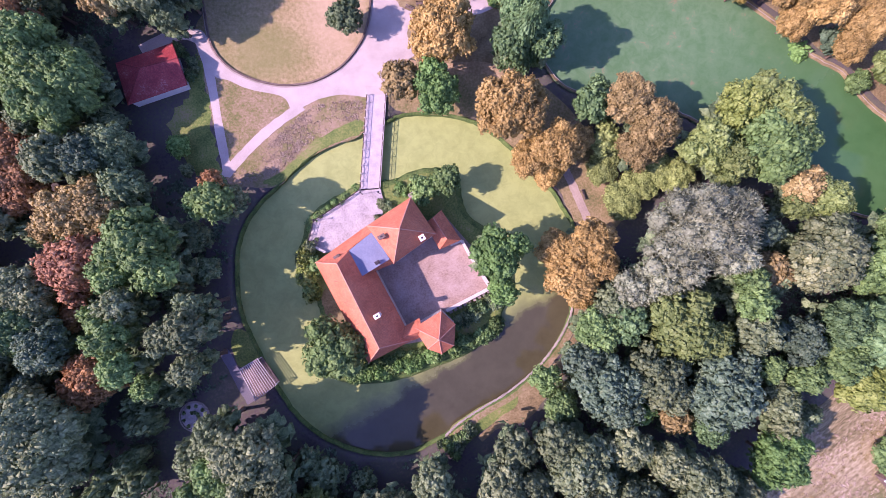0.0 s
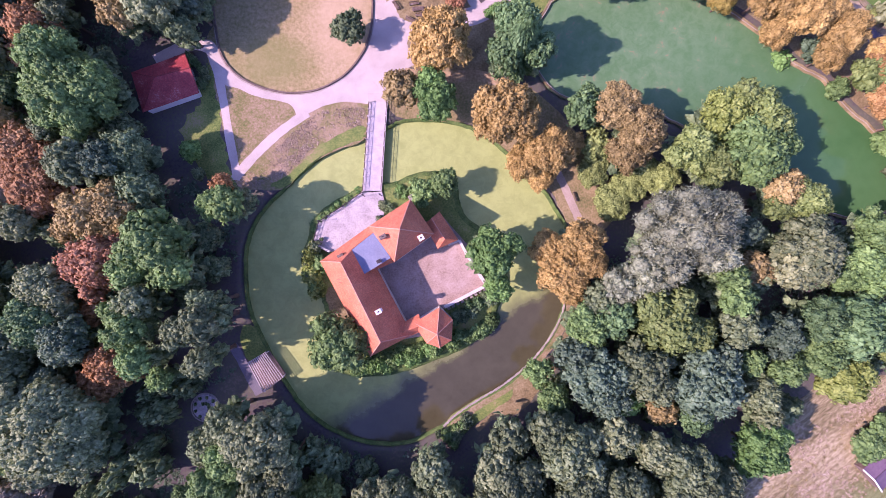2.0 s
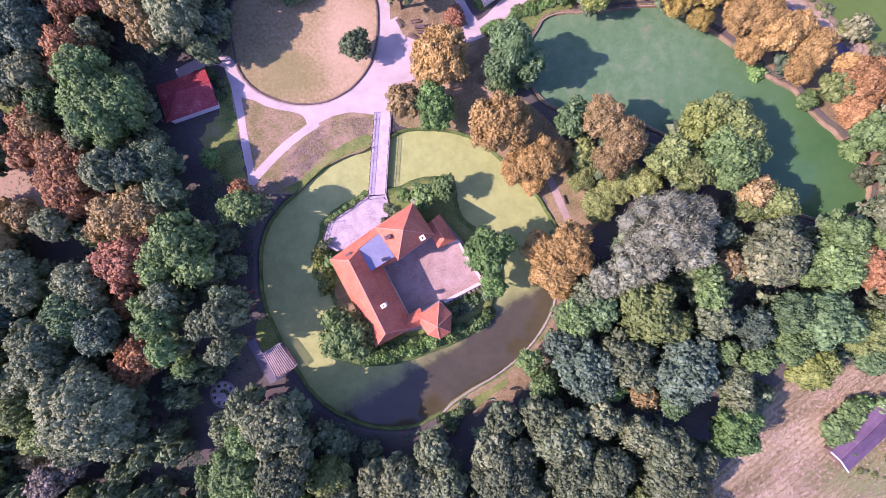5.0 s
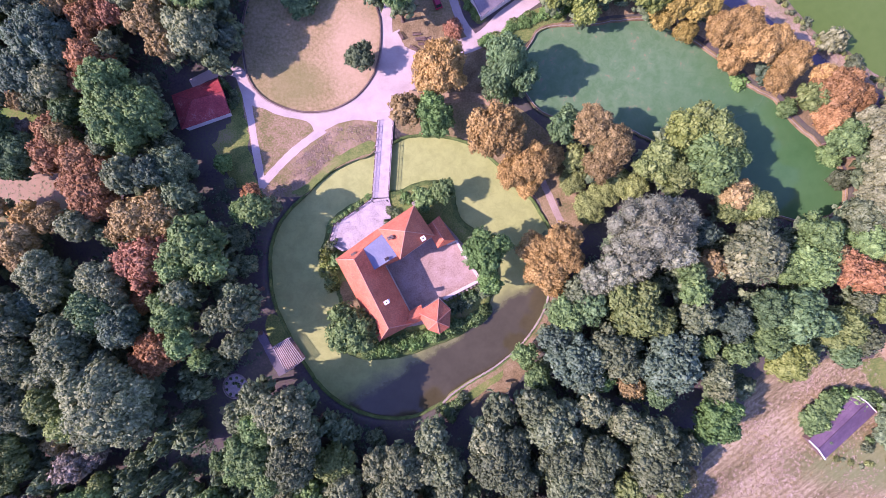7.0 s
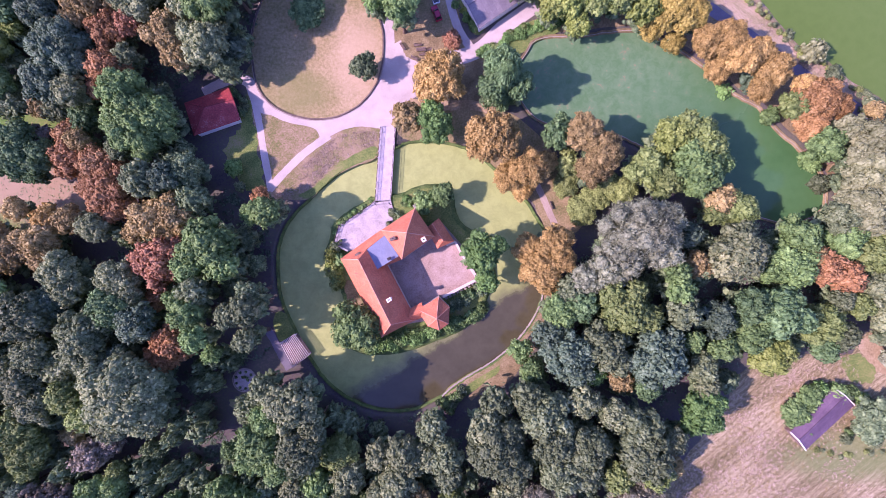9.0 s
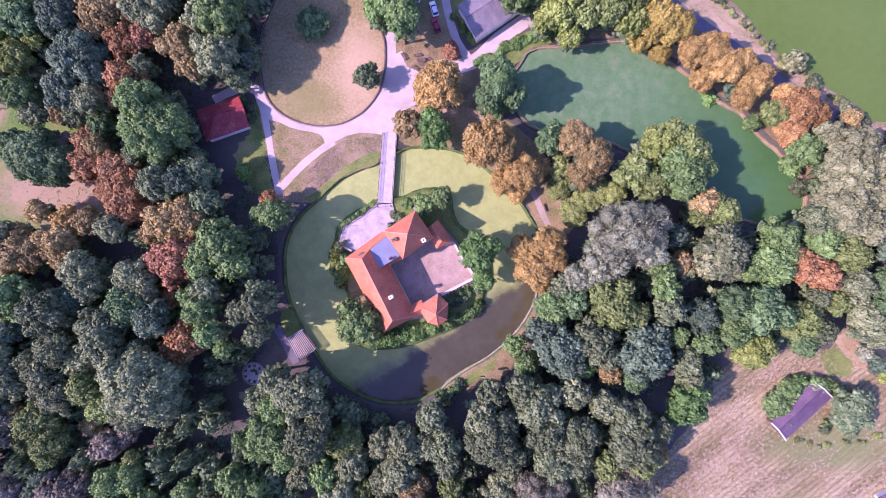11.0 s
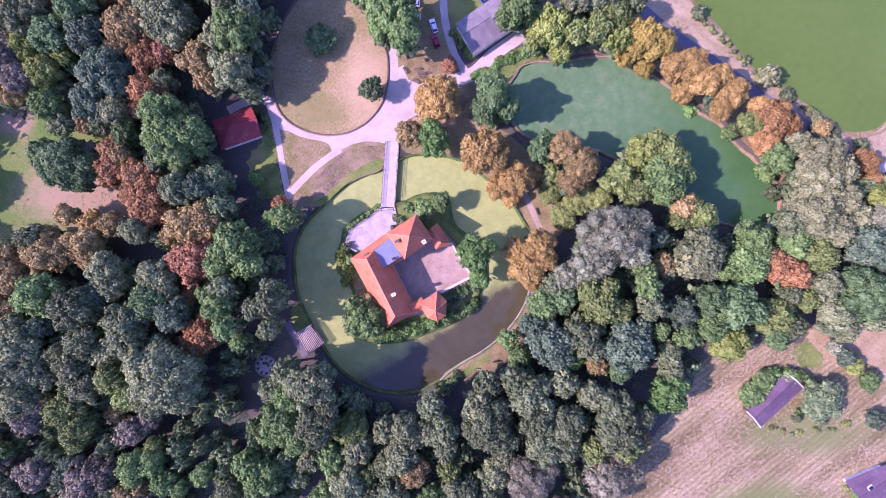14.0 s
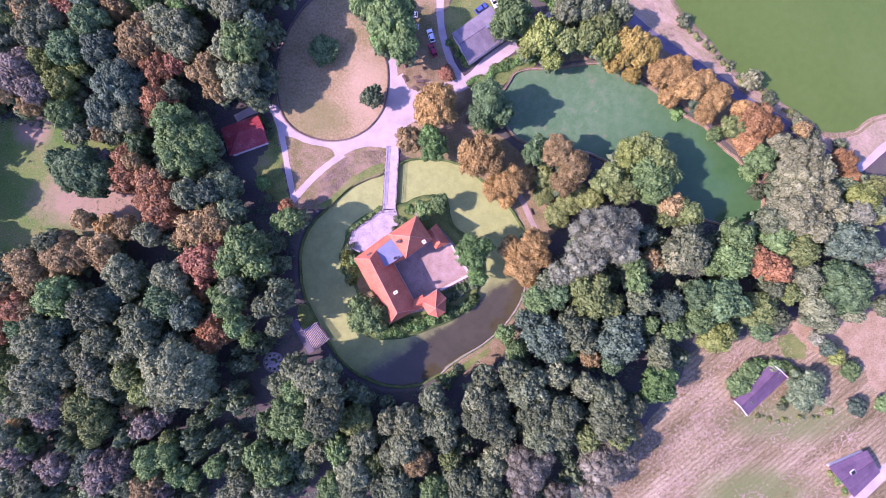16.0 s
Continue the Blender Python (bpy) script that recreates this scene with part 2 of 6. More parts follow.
PLASTER = shade("plaster", [(0.46, 0.4, 0.34), (0.56, 0.5, 0.44), (0.62, 0.56, 0.5)], 0.4, 5.0, 0.85, 0.2)
WHITE = shade("white_paint", [(0.7, 0.68, 0.66), (0.78, 0.77, 0.75), (0.82, 0.81, 0.8)], 0.6, 5.0, 0.6, 0.1)
TIMBER = shade("timber", [(0.07, 0.05, 0.04), (0.14, 0.10, 0.08), (0.22, 0.17, 0.14)], 0.8, 7.0, 0.8, 0.4)
GREYWOOD = shade("grey_wood", [(0.3, 0.26, 0.27), (0.4, 0.36, 0.37), (0.48, 0.44, 0.45)], 0.7, 8.0, 0.8, 0.3)
ZINC = shade("zinc_roof", [(0.12, 0.145, 0.21), (0.15, 0.18, 0.25), (0.19, 0.22, 0.29)], 0.4, 4.0, 0.6, 0.1, spec=0.5)
GLASSY = shade("window_glass", [(0.02, 0.025, 0.03), (0.03, 0.035, 0.04)], 0.5, 2.0, 0.08, 0.0, spec=0.6)
IRON = shade("dark_iron", [(0.03, 0.025, 0.03), (0.06, 0.05, 0.06)], 1.0, 8.0, 0.6, 0.2)
RUBBER = shade("rubber", [(0.02, 0.02, 0.02), (0.035, 0.035, 0.035)], 1.0, 8.0, 0.9, 0.1)
CARGLASS = shade("car_glass", [(0.015, 0.018, 0.022), (0.025, 0.03, 0.035)], 1.0, 2.0, 0.05, 0.0, spec=0.6)


def tiles(name, colours, course=0.32, rough=0.8, seam=0.28, rows=True):
    """Roof covering, laid in courses that follow the slope (local x along the eave, y up the slope)."""
    m = shade(name, colours, 0.35, 3.0, rough, 0.0, by_object=True, mix=0.45)
    n, ln = m.node_tree.nodes, m.node_tree.links
    b = n["Principled BSDF"]
    uv = n.new("ShaderNodeUVMap")
    br = n.new("ShaderNodeTexBrick")
    br.inputs["Scale"].default_value = 1.0
    br.inputs["Brick Width"].default_value = seam
    br.inputs["Row Height"].default_value = course
    br.inputs["Mortar Size"].default_value = 0.02
    br.inputs["Mortar Smooth"].default_value = 0.6
    br.inputs["Color1"].default_value = (1.08, 1.05, 1.0, 1)
    br.inputs["Color2"].default_value = (0.86, 0.84, 0.84, 1)
    br.inputs["Mortar"].default_value = (0.6, 0.56, 0.55, 1)
    br.offset = 0.5 if rows else 0.0
    ln.new(uv.outputs[0], br.inputs["Vector"])
    mul = n.new("ShaderNodeMix")
    mul.data_type, mul.blend_type = "RGBA", "MULTIPLY"
    mul.inputs[0].default_value = 1.0
    src = b.inputs["Base Color"].links[0].from_socket
    ln.new(src, mul.inputs[6])
    ln.new(br.outputs["Color"], mul.inputs[7])
    ln.new(mul.outputs[2], b.inputs["Base Color"])
    bp = n.new("ShaderNodeBump")
    bp.inputs["Strength"].default_value, bp.inputs["Distance"].default_value = 0.6, 0.04
    bp.invert = True
    ln.new(br.outputs["Fac"], bp.inputs["Height"])
    ln.new(bp.outputs[0], b.inputs["Normal"])
    return m


TILE = tiles("clay_tile", [(0.46, 0.132, 0.068), (0.58, 0.19, 0.098), (0.64, 0.245, 0.135)])
HUTROOF = tiles("red_sheet_roof", [(0.2, 0.03, 0.036), (0.29, 0.045, 0.048), (0.36, 0.075, 0.07), (0.5, 0.28, 0.26)], 0.5, 0.55, 0.3, False)
GREYROOF = tiles("grey_sheet_roof", [(0.13, 0.12, 0.14), (0.18, 0.168, 0.188), (0.24, 0.225, 0.24)], 6.0, 0.7, 1.3, False)
DARKROOF = tiles("dark_felt_roof", [(0.085, 0.055, 0.085), (0.12, 0.08, 0.12), (0.16, 0.115, 0.15)], 0.9, 0.8, 4.0)


def water_material(name, deep, weed, lean, level, soft, streak, gloss=0.5):
    """Murky water, over which floating weed lies where the wind has driven it; lean: the way towards which the weed thins out."""
    m = shade(name, deep, 0.05, 0.5, 0.2, 0.0, spec=gloss, mix=0.3)
    n, ln = m.node_tree.nodes, m.node_tree.links
    b = n["Principled BSDF"]
    geo = n.new("ShaderNodeNewGeometry")
    dot = n.new("ShaderNodeVectorMath")
    dot.operation = "DOT_PRODUCT"
    dot.inputs[1].default_value = lean
    ln.new(geo.outputs["Position"], dot.inputs[0])
    reach = dot.outputs["Value"]
    ns = n.new("ShaderNodeTexNoise")
    ns.inputs["Scale"].default_value, ns.inputs["Detail"].default_value = streak, 7
    ns.inputs["Roughness"].default_value = 0.62
    ln.new(geo.outputs["Position"], ns.inputs["Vector"])
    a = n.new("ShaderNodeMath")
    a.operation, a.inputs[1].default_value = "MULTIPLY_ADD", 10.0
    ln.new(ns.outputs[0], a.inputs[0])
    ln.new(reach, a.inputs[2])
    r = n.new("ShaderNodeMapRange")
    r.inputs[1].default_value, r.inputs[2].default_value = level + soft, level - soft
    r.inputs[3].default_value, r.inputs[4].default_value = 0.0, 1.0
    ln.new(a.outputs[0], r.inputs[0])
    fine = n.new("ShaderNodeTexNoise")
    fine.inputs["Scale"].default_value, fine.inputs["Detail"].default_value = 0.35, 8
    ln.new(geo.outputs["Position"], fine.inputs["Vector"])
    ramp = n.new("ShaderNodeValToRGB")
    ramp.color_ramp.elements[0].position, ramp.color_ramp.elements[1].position = 0.35, 0.65
    ramp.color_ramp.elements[0].color, ramp.color_ramp.elements[1].color = (*weed[0], 1), (*weed[1], 1)
    ln.new(fine.outputs[0], ramp.inputs[0])
    scum = n.new("ShaderNodeTexNoise")
    scum.inputs["Scale"].default_value, scum.inputs["Detail"].default_value, scum.inputs["Distortion"].default_value = 0.55, 9, 1.2
    scum.inputs["Roughness"].default_value = 0.75
    ln.new(geo.outputs["Position"], scum.inputs["Vector"])
    ramp.color_ramp.elements[0].position, ramp.color_ramp.elements[1].position = 0.4, 0.58
    e = ramp.color_ramp.elements.new(0.64)
    e.color = (*weed[-1], 1)
    both = n.new("ShaderNodeMath")
    both.operation, both.inputs[1].default_value = "MULTIPLY_ADD", 0.55
    half = n.new("ShaderNodeMath")
    half.operation, half.inputs[1].default_value = "MULTIPLY", 0.45
    ln.new(fine.outputs[0], half.inputs[0])
    ln.new(scum.outputs[0], both.inputs[0])
    ln.new(half.outputs[0], both.inputs[2])
    ln.new(both.outputs[0], ramp.inputs[0])
    mx = n.new("ShaderNodeMix")
    mx.data_type = "RGBA"
    src = b.inputs["Base Color"].links[0].from_socket
    ln.new(r.outputs[0], mx.inputs[0])
    ln.new(src, mx.inputs[6])
    ln.new(ramp.outputs[0], mx.inputs[7])
    ln.new(mx.outputs[2], b.inputs["Base Color"])
    ro = n.new("ShaderNodeMapRange")
    ro.inputs[3].default_value, ro.inputs[4].default_value = 0.12, 0.75
    ln.new(r.outputs[0], ro.inputs[0])
    ln.new(ro.outputs[0], b.inputs["Roughness"])
    return m


MOATWATER = water_material("moat_water", [(0.048, 0.045, 0.02), (0.064, 0.06, 0.03), (0.08, 0.075, 0.038)], ((0.23, 0.286, 0.08), (0.294, 0.354, 0.108)), (0.56, -0.83, 0), 25.0, 2.4, 0.14)
PONDWATER = water_material("pond_water", [(0.038, 0.118, 0.036), (0.05, 0.138, 0.045), (0.06, 0.153, 0.053)], ((0.06, 0.155, 0.056), (0.094, 0.192, 0.085), (0.2, 0.17, 0.09)), (0.5, -0.6, 0), 17.0, 12.0, 0.09, 0.45)
LAKEWATER = shade("lake_water", [(0.07, 0.132, 0.02), (0.08, 0.146, 0.024), (0.09, 0.156, 0.03)], 0.03, 0.4, 0.3, 0.0, spec=0.3)


# ---- shapes ----
def mesh_of(name, verts, faces, material=None, smooth=False, uvs=None):
    me = bpy.data.meshes.new(name)
    me.from_pydata([tuple(v) for v in verts], [], faces)
    if material:
        me.materials.append(material)
    if smooth:
        me.polygons.foreach_set("use_smooth", [True] * len(me.polygons))
    if uvs is not None:
        layer = me.uv_layers.new(name="UVMap")
        layer.data.foreach_set("uv", np.asarray(uvs, dtype=np.float32).ravel())
    me.update()
    return me


def thing(name, x, y, z, rz, label, category, group="", kind=""):
    ob = new(name)
    ob.empty_display_size = 0.2
    ob.matrix_basis = pose(x, y, z, 0, 0, rz)
    return tagged(ob, label, category, group, kind)


def part(name, bm, material, parent, label="", smooth=False):
    me = bpy.data.meshes.new(name)
    bm.to_mesh(me)
    bm.free()
    me.materials.append(material)
    if smooth:
        me.polygons.foreach_set("use_smooth", [True] * len(me.polygons))
    return hang(name, me, parent, label)


def hang(name, me, parent, label="", m=None):
    ob = new(name, me)
    ob.parent = parent
    if m is not None:
        ob.matrix_basis = m
    return tagged(ob, label)


def box(bm, cx, cy, cz, sx, sy, sz, rz=0.0, bevel=0.0):
    """A block with its middle at cx, cy, cz."""
    m = pose(cx, cy, cz, 0, 0, rz) @ Matrix.Diagonal((sx, sy, sz, 1))
    got = bmesh.ops.create_cube(bm, size=1.0, matrix=m)
    if bevel:
        edges = list({e for v in got["verts"] for e in v.link_edges})
        bmesh.ops.bevel(bm, geom=edges, offset=bevel, segments=1, affect="EDGES", profile=0.5)
    return bm


def block(*a, **k):
    return box(bmesh.new(), *a, **k)


def rod(bm, a, b, r, r2=None, n=7):
    a, b = Vector(a), Vector(b)
    q = (b - a).to_track_quat("Z", "Y").to_matrix().to_4x4()
    bmesh.ops.create_cone(bm, cap_ends=True, segments=n, radius1=r, radius2=r if r2 is None else r2, depth=(b - a).length, matrix=Matrix.Translation((a + b) / 2) @ q)
    return bm


def smooth_loop(points, steps=5, closed=True, rough=0.0, seed=0):
    """A rounded line through the points, a little uneven."""
    rnd = random.Random(seed)
    p = [Vector((a, b, 0)) for a, b in points]
    n, out = len(p), []
    for i in range(n if closed else n - 1):
        k = [p[(i + d) % n] if closed else p[min(max(i + d, 0), n - 1)] for d in (-1, 0, 1, 2)]
        for s in range(steps):
            t = s / steps
            v = 0.5 * (2 * k[1] + (k[2] - k[0]) * t + (2 * k[0] - 5 * k[1] + 4 * k[2] - k[3]) * t * t + (3 * k[1] - k[0] - 3 * k[2] + k[3]) * t**3)
            out.append((v.x + rnd.uniform(-rough, rough), v.y + rnd.uniform(-rough, rough)))
    if not closed:
        out.append((p[-1].x, p[-1].y))
    return out


def sheet(name, loop, z, material, label, category, depth=0.0, kind="structure"):
    """A level surface with the outline given, with a rim of some depth."""
    bm = bmesh.new()
    vs = [bm.verts.new((x, y, z)) for x, y in loop]
    f = bm.faces.new(vs)
    f.normal_update()
    if f.normal.z < 0:
        f.normal_flip()
    if depth:
        low = bmesh.ops.extrude_face_region(bm, geom=[f], use_keep_orig=True)
        for v in [g for g in low["geom"] if isinstance(g, bmesh.types.BMVert)]:
            v.co.z -= depth
    bmesh.ops.triangulate(bm, faces=bm.faces[:], ngon_method="EAR_CLIP")
    bmesh.ops.recalc_face_normals(bm, faces=bm.faces[:])
    me = bpy.data.meshes.new(name)
    bm.to_mesh(me)
    bm.free()
    me.materials.append(material)
    return tagged(new(name, me), label, category, kind=kind)


def band(points, width, steps=5, rough=0.08, seed=1):
    """The outline of a path of some width along a line."""
    line = smooth_loop(points, steps, False)
    rnd, left, right = random.Random(seed), [], []
    for i, (x, y) in enumerate(line):
        ax, ay = line[max(i - 1, 0)]
        bx, by = line[min(i + 1, len(line) - 1)]
        d = math.hypot(bx - ax, by - ay) or 1
        nx, ny = -(by - ay) / d, (bx - ax) / d
        w = width / 2 + rnd.uniform(-rough, rough)
        left.append((x + nx * w, y + ny * w))
        right.append((x - nx * w, y - ny * w))
    return left + right[::-1]


def ragged(loop, by, seed=0):
    """An outline with an uneven, frayed edge."""
    out, n = [], len(loop)
    for i in range(n):
        (ax, ay), (cx, cy) = loop[i - 2], loop[(i + 2) % n]
        d = math.hypot(cx - ax, cy - ay) or 1
        k = by * (math.sin(i * 1.9 + seed) * 0.5 + math.sin(i * 0.83 + 2 * seed) * 0.6 + math.sin(i * 3.7 + seed) * 0.35)
        out.append((loop[i][0] + (cy - ay) / d * k, loop[i][1] - (cx - ax) / d * k))
    return out


def depth_inside(px, py, loop):
    """Distance from an outline, positive inside it."""
    a = np.array(loop)
    b = np.roll(a, -1, axis=0)
    best = np.full(px.shape, 1e9)
    inside = np.zeros(px.shape, bool)
    for (x0, y0), (x1, y1) in zip(a, b):
        dx, dy = x1 - x0, y1 - y0
        t = np.clip(((px - x0) * dx + (py - y0) * dy) / (dx * dx + dy * dy + 1e-9), 0, 1)
        best = np.minimum(best, (px - x0 - t * dx) ** 2 + (py - y0 - t * dy) ** 2)
        if y0 != y1:
            cross = ((y0 > py) != (y1 > py)) & (px < (x1 - x0) * (py - y0) / (y1 - y0) + x0)
            inside ^= cross
    return np.where(inside, 1, -1) * np.sqrt(best)


# ---- ground and water ----
MOAT = smooth_loop([(-15.5, 24.3), (-20.2, 22.6), (-24.9, 19.8), (-29.1, 16.2), (-32.6, 12.8), (-36.1, 9.2), (-39.0, 5.0), (-40.5, -0.9), (-40.5, -8.0), (-39.3, -13.9), (-37.1, -19.0), (-34.1, -24.8), (-31.5, -29.3), (-27.5, -34.6), (-21.6, -39.0), (-13.9, -41.7), (-5.6, -41.8), (1.5, -38.6), (4.9, -36.2), (9.8, -32.8), (15.8, -29.3), (21.8, -24.0), (26.0, -18.5), (28.3, -13.1), (28.4, -8.9), (26.7, -5.3), (27.7, -0.5), (29.1, 4.3), (27.0, 8.4), (23.8, 13.2), (19.8, 17.4), (15.5, 21.5), (11.0, 25.0), (7.1, 27.0), (1.1, 28.2), (-6.6, 28.0), (-10.2, 26.4)], 5, True, 0.12, 3)
ISLAND = smooth_loop([(-14.8, 14.1), (-19.0, 12.0), (-23.7, 9.1), (-26.5, 6.0), (-27.4, 2.1), (-28.8, -2.3), (-27.6, -6.2), (-25.2, -9.4), (-24.0, -11.5), (-23.3, -15.1), (-24.0, -19.8), (-22.8, -25.1), (-16.9, -27.6), (-8.1, -27.0), (-0.3, -24.3), (7.4, -21.2), (11.8, -16.9), (14.3, -12.4), (16.0, -7.0), (14.6, 0.2), (10.6, 4.6), (7.0, 7.4), (5.4, 11.3), (4.8, 14.9), (1.2, 17.2), (-4.2, 16.6), (-7.7, 15.0), (-10.7, 14.5)], 5, True, 0.12, 4)
POND = smooth_loop([(24.2, 51.8), (27.7, 55.8), (38.3, 56.6), (48.1, 57.8), (56.1, 57.6), (64.2, 53.3), (73.1, 47.2), (79.4, 41.4), (85.7, 38.1), (90.2, 32.8), (98.3, 25.7), (102.5, 20.9), (103.8, 14.7), (101.6, 10.2), (94.8, 7.7), (88.0, 8.9), (81.4, 11.8), (73.3, 17.9), (64.4, 22.6), (56.3, 27.1), (49.2, 30.6), (41.2, 32.3), (34.1, 32.9), (26.1, 35.6), (22.2, 42.1), (22.1, 48.3)], 5, True, 0.15, 5)
LAKE = smooth_loop([(76.6, 90.2), (76.0, 79.5), (79.4, 73.8), (86.7, 66.2), (93.0, 58.7), (96.6, 54.8), (103.0, 51.7), (111.1, 45.2), (118.4, 41.1), (122.4, 37.3), (127.5, 36.1), (133.8, 37.4), (139.2, 41.1), (149.2, 43.9), (167.5, 52.2), (195.0, 59.8), (222.6, 100.1), (203.9, 172.3), (130.4, 188.4), (85.4, 133.3)], 4, True, 0.15, 6)
CORE_X, CORE_Y, STEP = (-150.0, 170.0), (-98.0, 112.0), 1.0


def ground_height(x, y):
    low = np.zeros(x.shape)
    for loop, hole in ((POND, 2.4), (LAKE, 2.4)):
        d = depth_inside(x, y, loop)
        low = np.minimum(low, -hole * np.clip((d + 0.9) / 1.3, 0, 1))
    d = np.minimum(depth_inside(x, y, MOAT), -depth_inside(x, y, ISLAND))
    low = np.minimum(low, -2.6 * np.clip((d + 0.9) / 1.6, 0, 1))
    return low


def build_ground():
    xs = np.arange(CORE_X[0], CORE_X[1] + 0.01, STEP)
    ys = np.arange(CORE_Y[0], CORE_Y[1] + 0.01, STEP)
    gx, gy = np.meshgrid(xs, ys)
    gz = ground_height(gx, gy)
    nx, ny = len(xs), len(ys)
    verts = np.stack([gx, gy, gz], -1).reshape(-1, 3)
    i = (np.arange(ny - 1)[:, None] * nx + np.arange(nx - 1)[None, :]).ravel()
    faces = np.stack([i, i + 1, i + nx + 1, i + nx], -1)
    verts, faces = verts.tolist(), faces.tolist()
    # the rest of the sheet, out to the horizon
    rim = [k for k in range(nx)] + [k * nx + nx - 1 for k in range(1, ny)] + [(ny - 1) * nx + k for k in range(nx - 2, -1, -1)] + [k * nx for k in range(ny - 2, 0, -1)]
    ring = rim
    for reach in (1.6, 4.0, 18.0):
        start = len(verts)
        for k in rim:
            x, y, z = verts[k]
            inside_lake = x > 60 and y > 60
            verts.append((10 + (x - 10) * reach, 7 + (y - 7) * reach, -2.4 if inside_lake and reach < 3 else 0.0))
        fresh = list(range(start, len(verts)))
        n = len(rim)
        for k in range(n):
            faces.append([ring[k], fresh[k], fresh[(k + 1) % n], ring[(k + 1) % n]])
        ring = fresh
    ob = new("ground", mesh_of("ground", verts, faces, FOREST, True))
    return tagged(ob, "dark woodland floor with leaf litter and moss", "ground", kind="structure")


build_ground()


def grown(loop, by):
    """An outline moved outwards."""
    out, n = [], len(loop)
    area = sum(loop[i][0] * loop[(i + 1) % n][1] - loop[(i + 1) % n][0] * loop[i][1] for i in range(n))
    s = 1 if area > 0 else -1
    for i in range(n):
        ax, ay = loop[i - 3]
        bx, by_ = loop[(i + 3) % n]
        d = math.hypot(bx - ax, by_ - ay) or 1
        out.append((loop[i][0] + s * (by_ - ay) / d * by, loop[i][1] - s * (bx - ax) / d * by))
    return out


sheet("water_moat", grown(MOAT, 1.0), WATER, MOATWATER, "still moat water partly covered by pale duckweed", "water")
sheet("water_pond", grown(POND, 0.8), -0.55, PONDWATER, "murky green pond with algae streaks", "water")
sheet("water_lake", grown(LAKE, 0.8), -0.45, LAKEWATER, "smooth olive green lake", "water")

# stones along the moat's south-eastern edge
KERB = smooth_loop([(2.7, -38.2), (5.2, -35.8), (10.0, -32.6), (15.9, -29.0), (21.8, -23.9), (26.0, -18.4), (28.5, -13.0), (28.7, -8.8), (27.3, -5.8)], 22, False, 0.05, 31)
kerb = tagged(new("moat_kerb"), "pale rough stones edging the moat", "kerb", kind="structure")
KERB_STONES = []
for q in range(4):
    bm = bmesh.new()
    box(bm, 0, 0, 0, 1, 1, 1, 0, 0.16)
    for v in bm.verts:
        v.co += Vector((random.uniform(-0.08, 0.08), random.uniform(-0.08, 0.08), random.uniform(-0.08, 0.08)))
    me = bpy.data.meshes.new("stone")
    bm.to_mesh(me)
    bm.free()
    me.materials.append(STONE)
    KERB_STONES.append(me)
for i, (x, y) in enumerate(KERB[:-1]):
    nx, ny = KERB[i + 1]
    hang("stone", KERB_STONES[i % 4], kerb, m=pose(x, y, 0.02, 0, 0, math.degrees(math.atan2(ny - y, nx - x)) + random.uniform(-9, 9)) @ Matrix.Diagonal((random.uniform(0.4, 0.7), random.uniform(0.28, 0.5), random.uniform(0.3, 0.45), 1)))

# Lawns, banks and paths, each a thin layer on the ground.
def shore(name, loop, wide, level, material, label, side=1, rim=0.35):
    """The bank from the level ground down to the water, along an outline."""
    top, edge, foot = grown(loop, side * wide), grown(loop, side * rim), grown(loop, side * -rim)
    n = len(loop)
    verts = [(x, y, 0.062) for x, y in top] + [(x, y, 0.06) for x, y in edge] + [(x, y, level - 0.05) for x, y in foot]
    faces = [(r * n + k, r * n + (k + 1) % n, (r + 1) * n + (k + 1) % n, (r + 1) * n + k) for r in range(2) for k in range(n)]
    ob = new(name, mesh_of(name, verts, faces, material, True))
    return tagged(ob, label, "bank", kind="structure")


shore("bank_moat", MOAT, 0.5, WATER, BANKWEED, "green weedy bank round the moat", 1, 0.1)
shore("bank_island", ISLAND, 1.0, WATER, BANKWEED, "weedy green bank of the island", -1, 0.25)
shore("bank_pond", POND, 0.8, -0.55, SOIL, "bare earth bank of the pond", 1, 0.1)
shore("bank_lake", LAKE, 1.4, -0.45, BANK, "dry grassy bank of the lake", 1, 0.6)
LAWN = smooth_loop([(-47.2, 46.8), (-45.8, 41.6), (-43.0, 38.1), (-38.6, 35.6), (-32.2, 34.1), (-25.6, 34.8), (-20.0, 37.8), (-16.1, 42.3), (-14.2, 47.1), (-13.7, 52.0), (-14.3, 59.1), (-19.1, 70.7), (-25.0, 78.8), (-35.4, 78.6), (-43.5, 69.1), (-47.8, 56.2)], 5, True, 0.05, 7)
sheet("lawn", LAWN, 0.06, DRY, "sun-dried straw-coloured round lawn", "lawn", 0.1)
sheet("island_grass", grown(ISLAND, -0.9), 0.03, GRASS, "rough green grass on the island", "lawn", 0.05)
sheet("island_soil", smooth_loop([(-22.6, -8.1), (-20.9, -9.0), (-18.7, -13.6), (-17.1, -17.1), (-19.6, -18.3), (-22.2, -15.4), (-23.4, -11.3)], 4, True, 0.1, 30), 0.06, SOIL, "bare brown earth beside the house wall", "soil", 0.05)
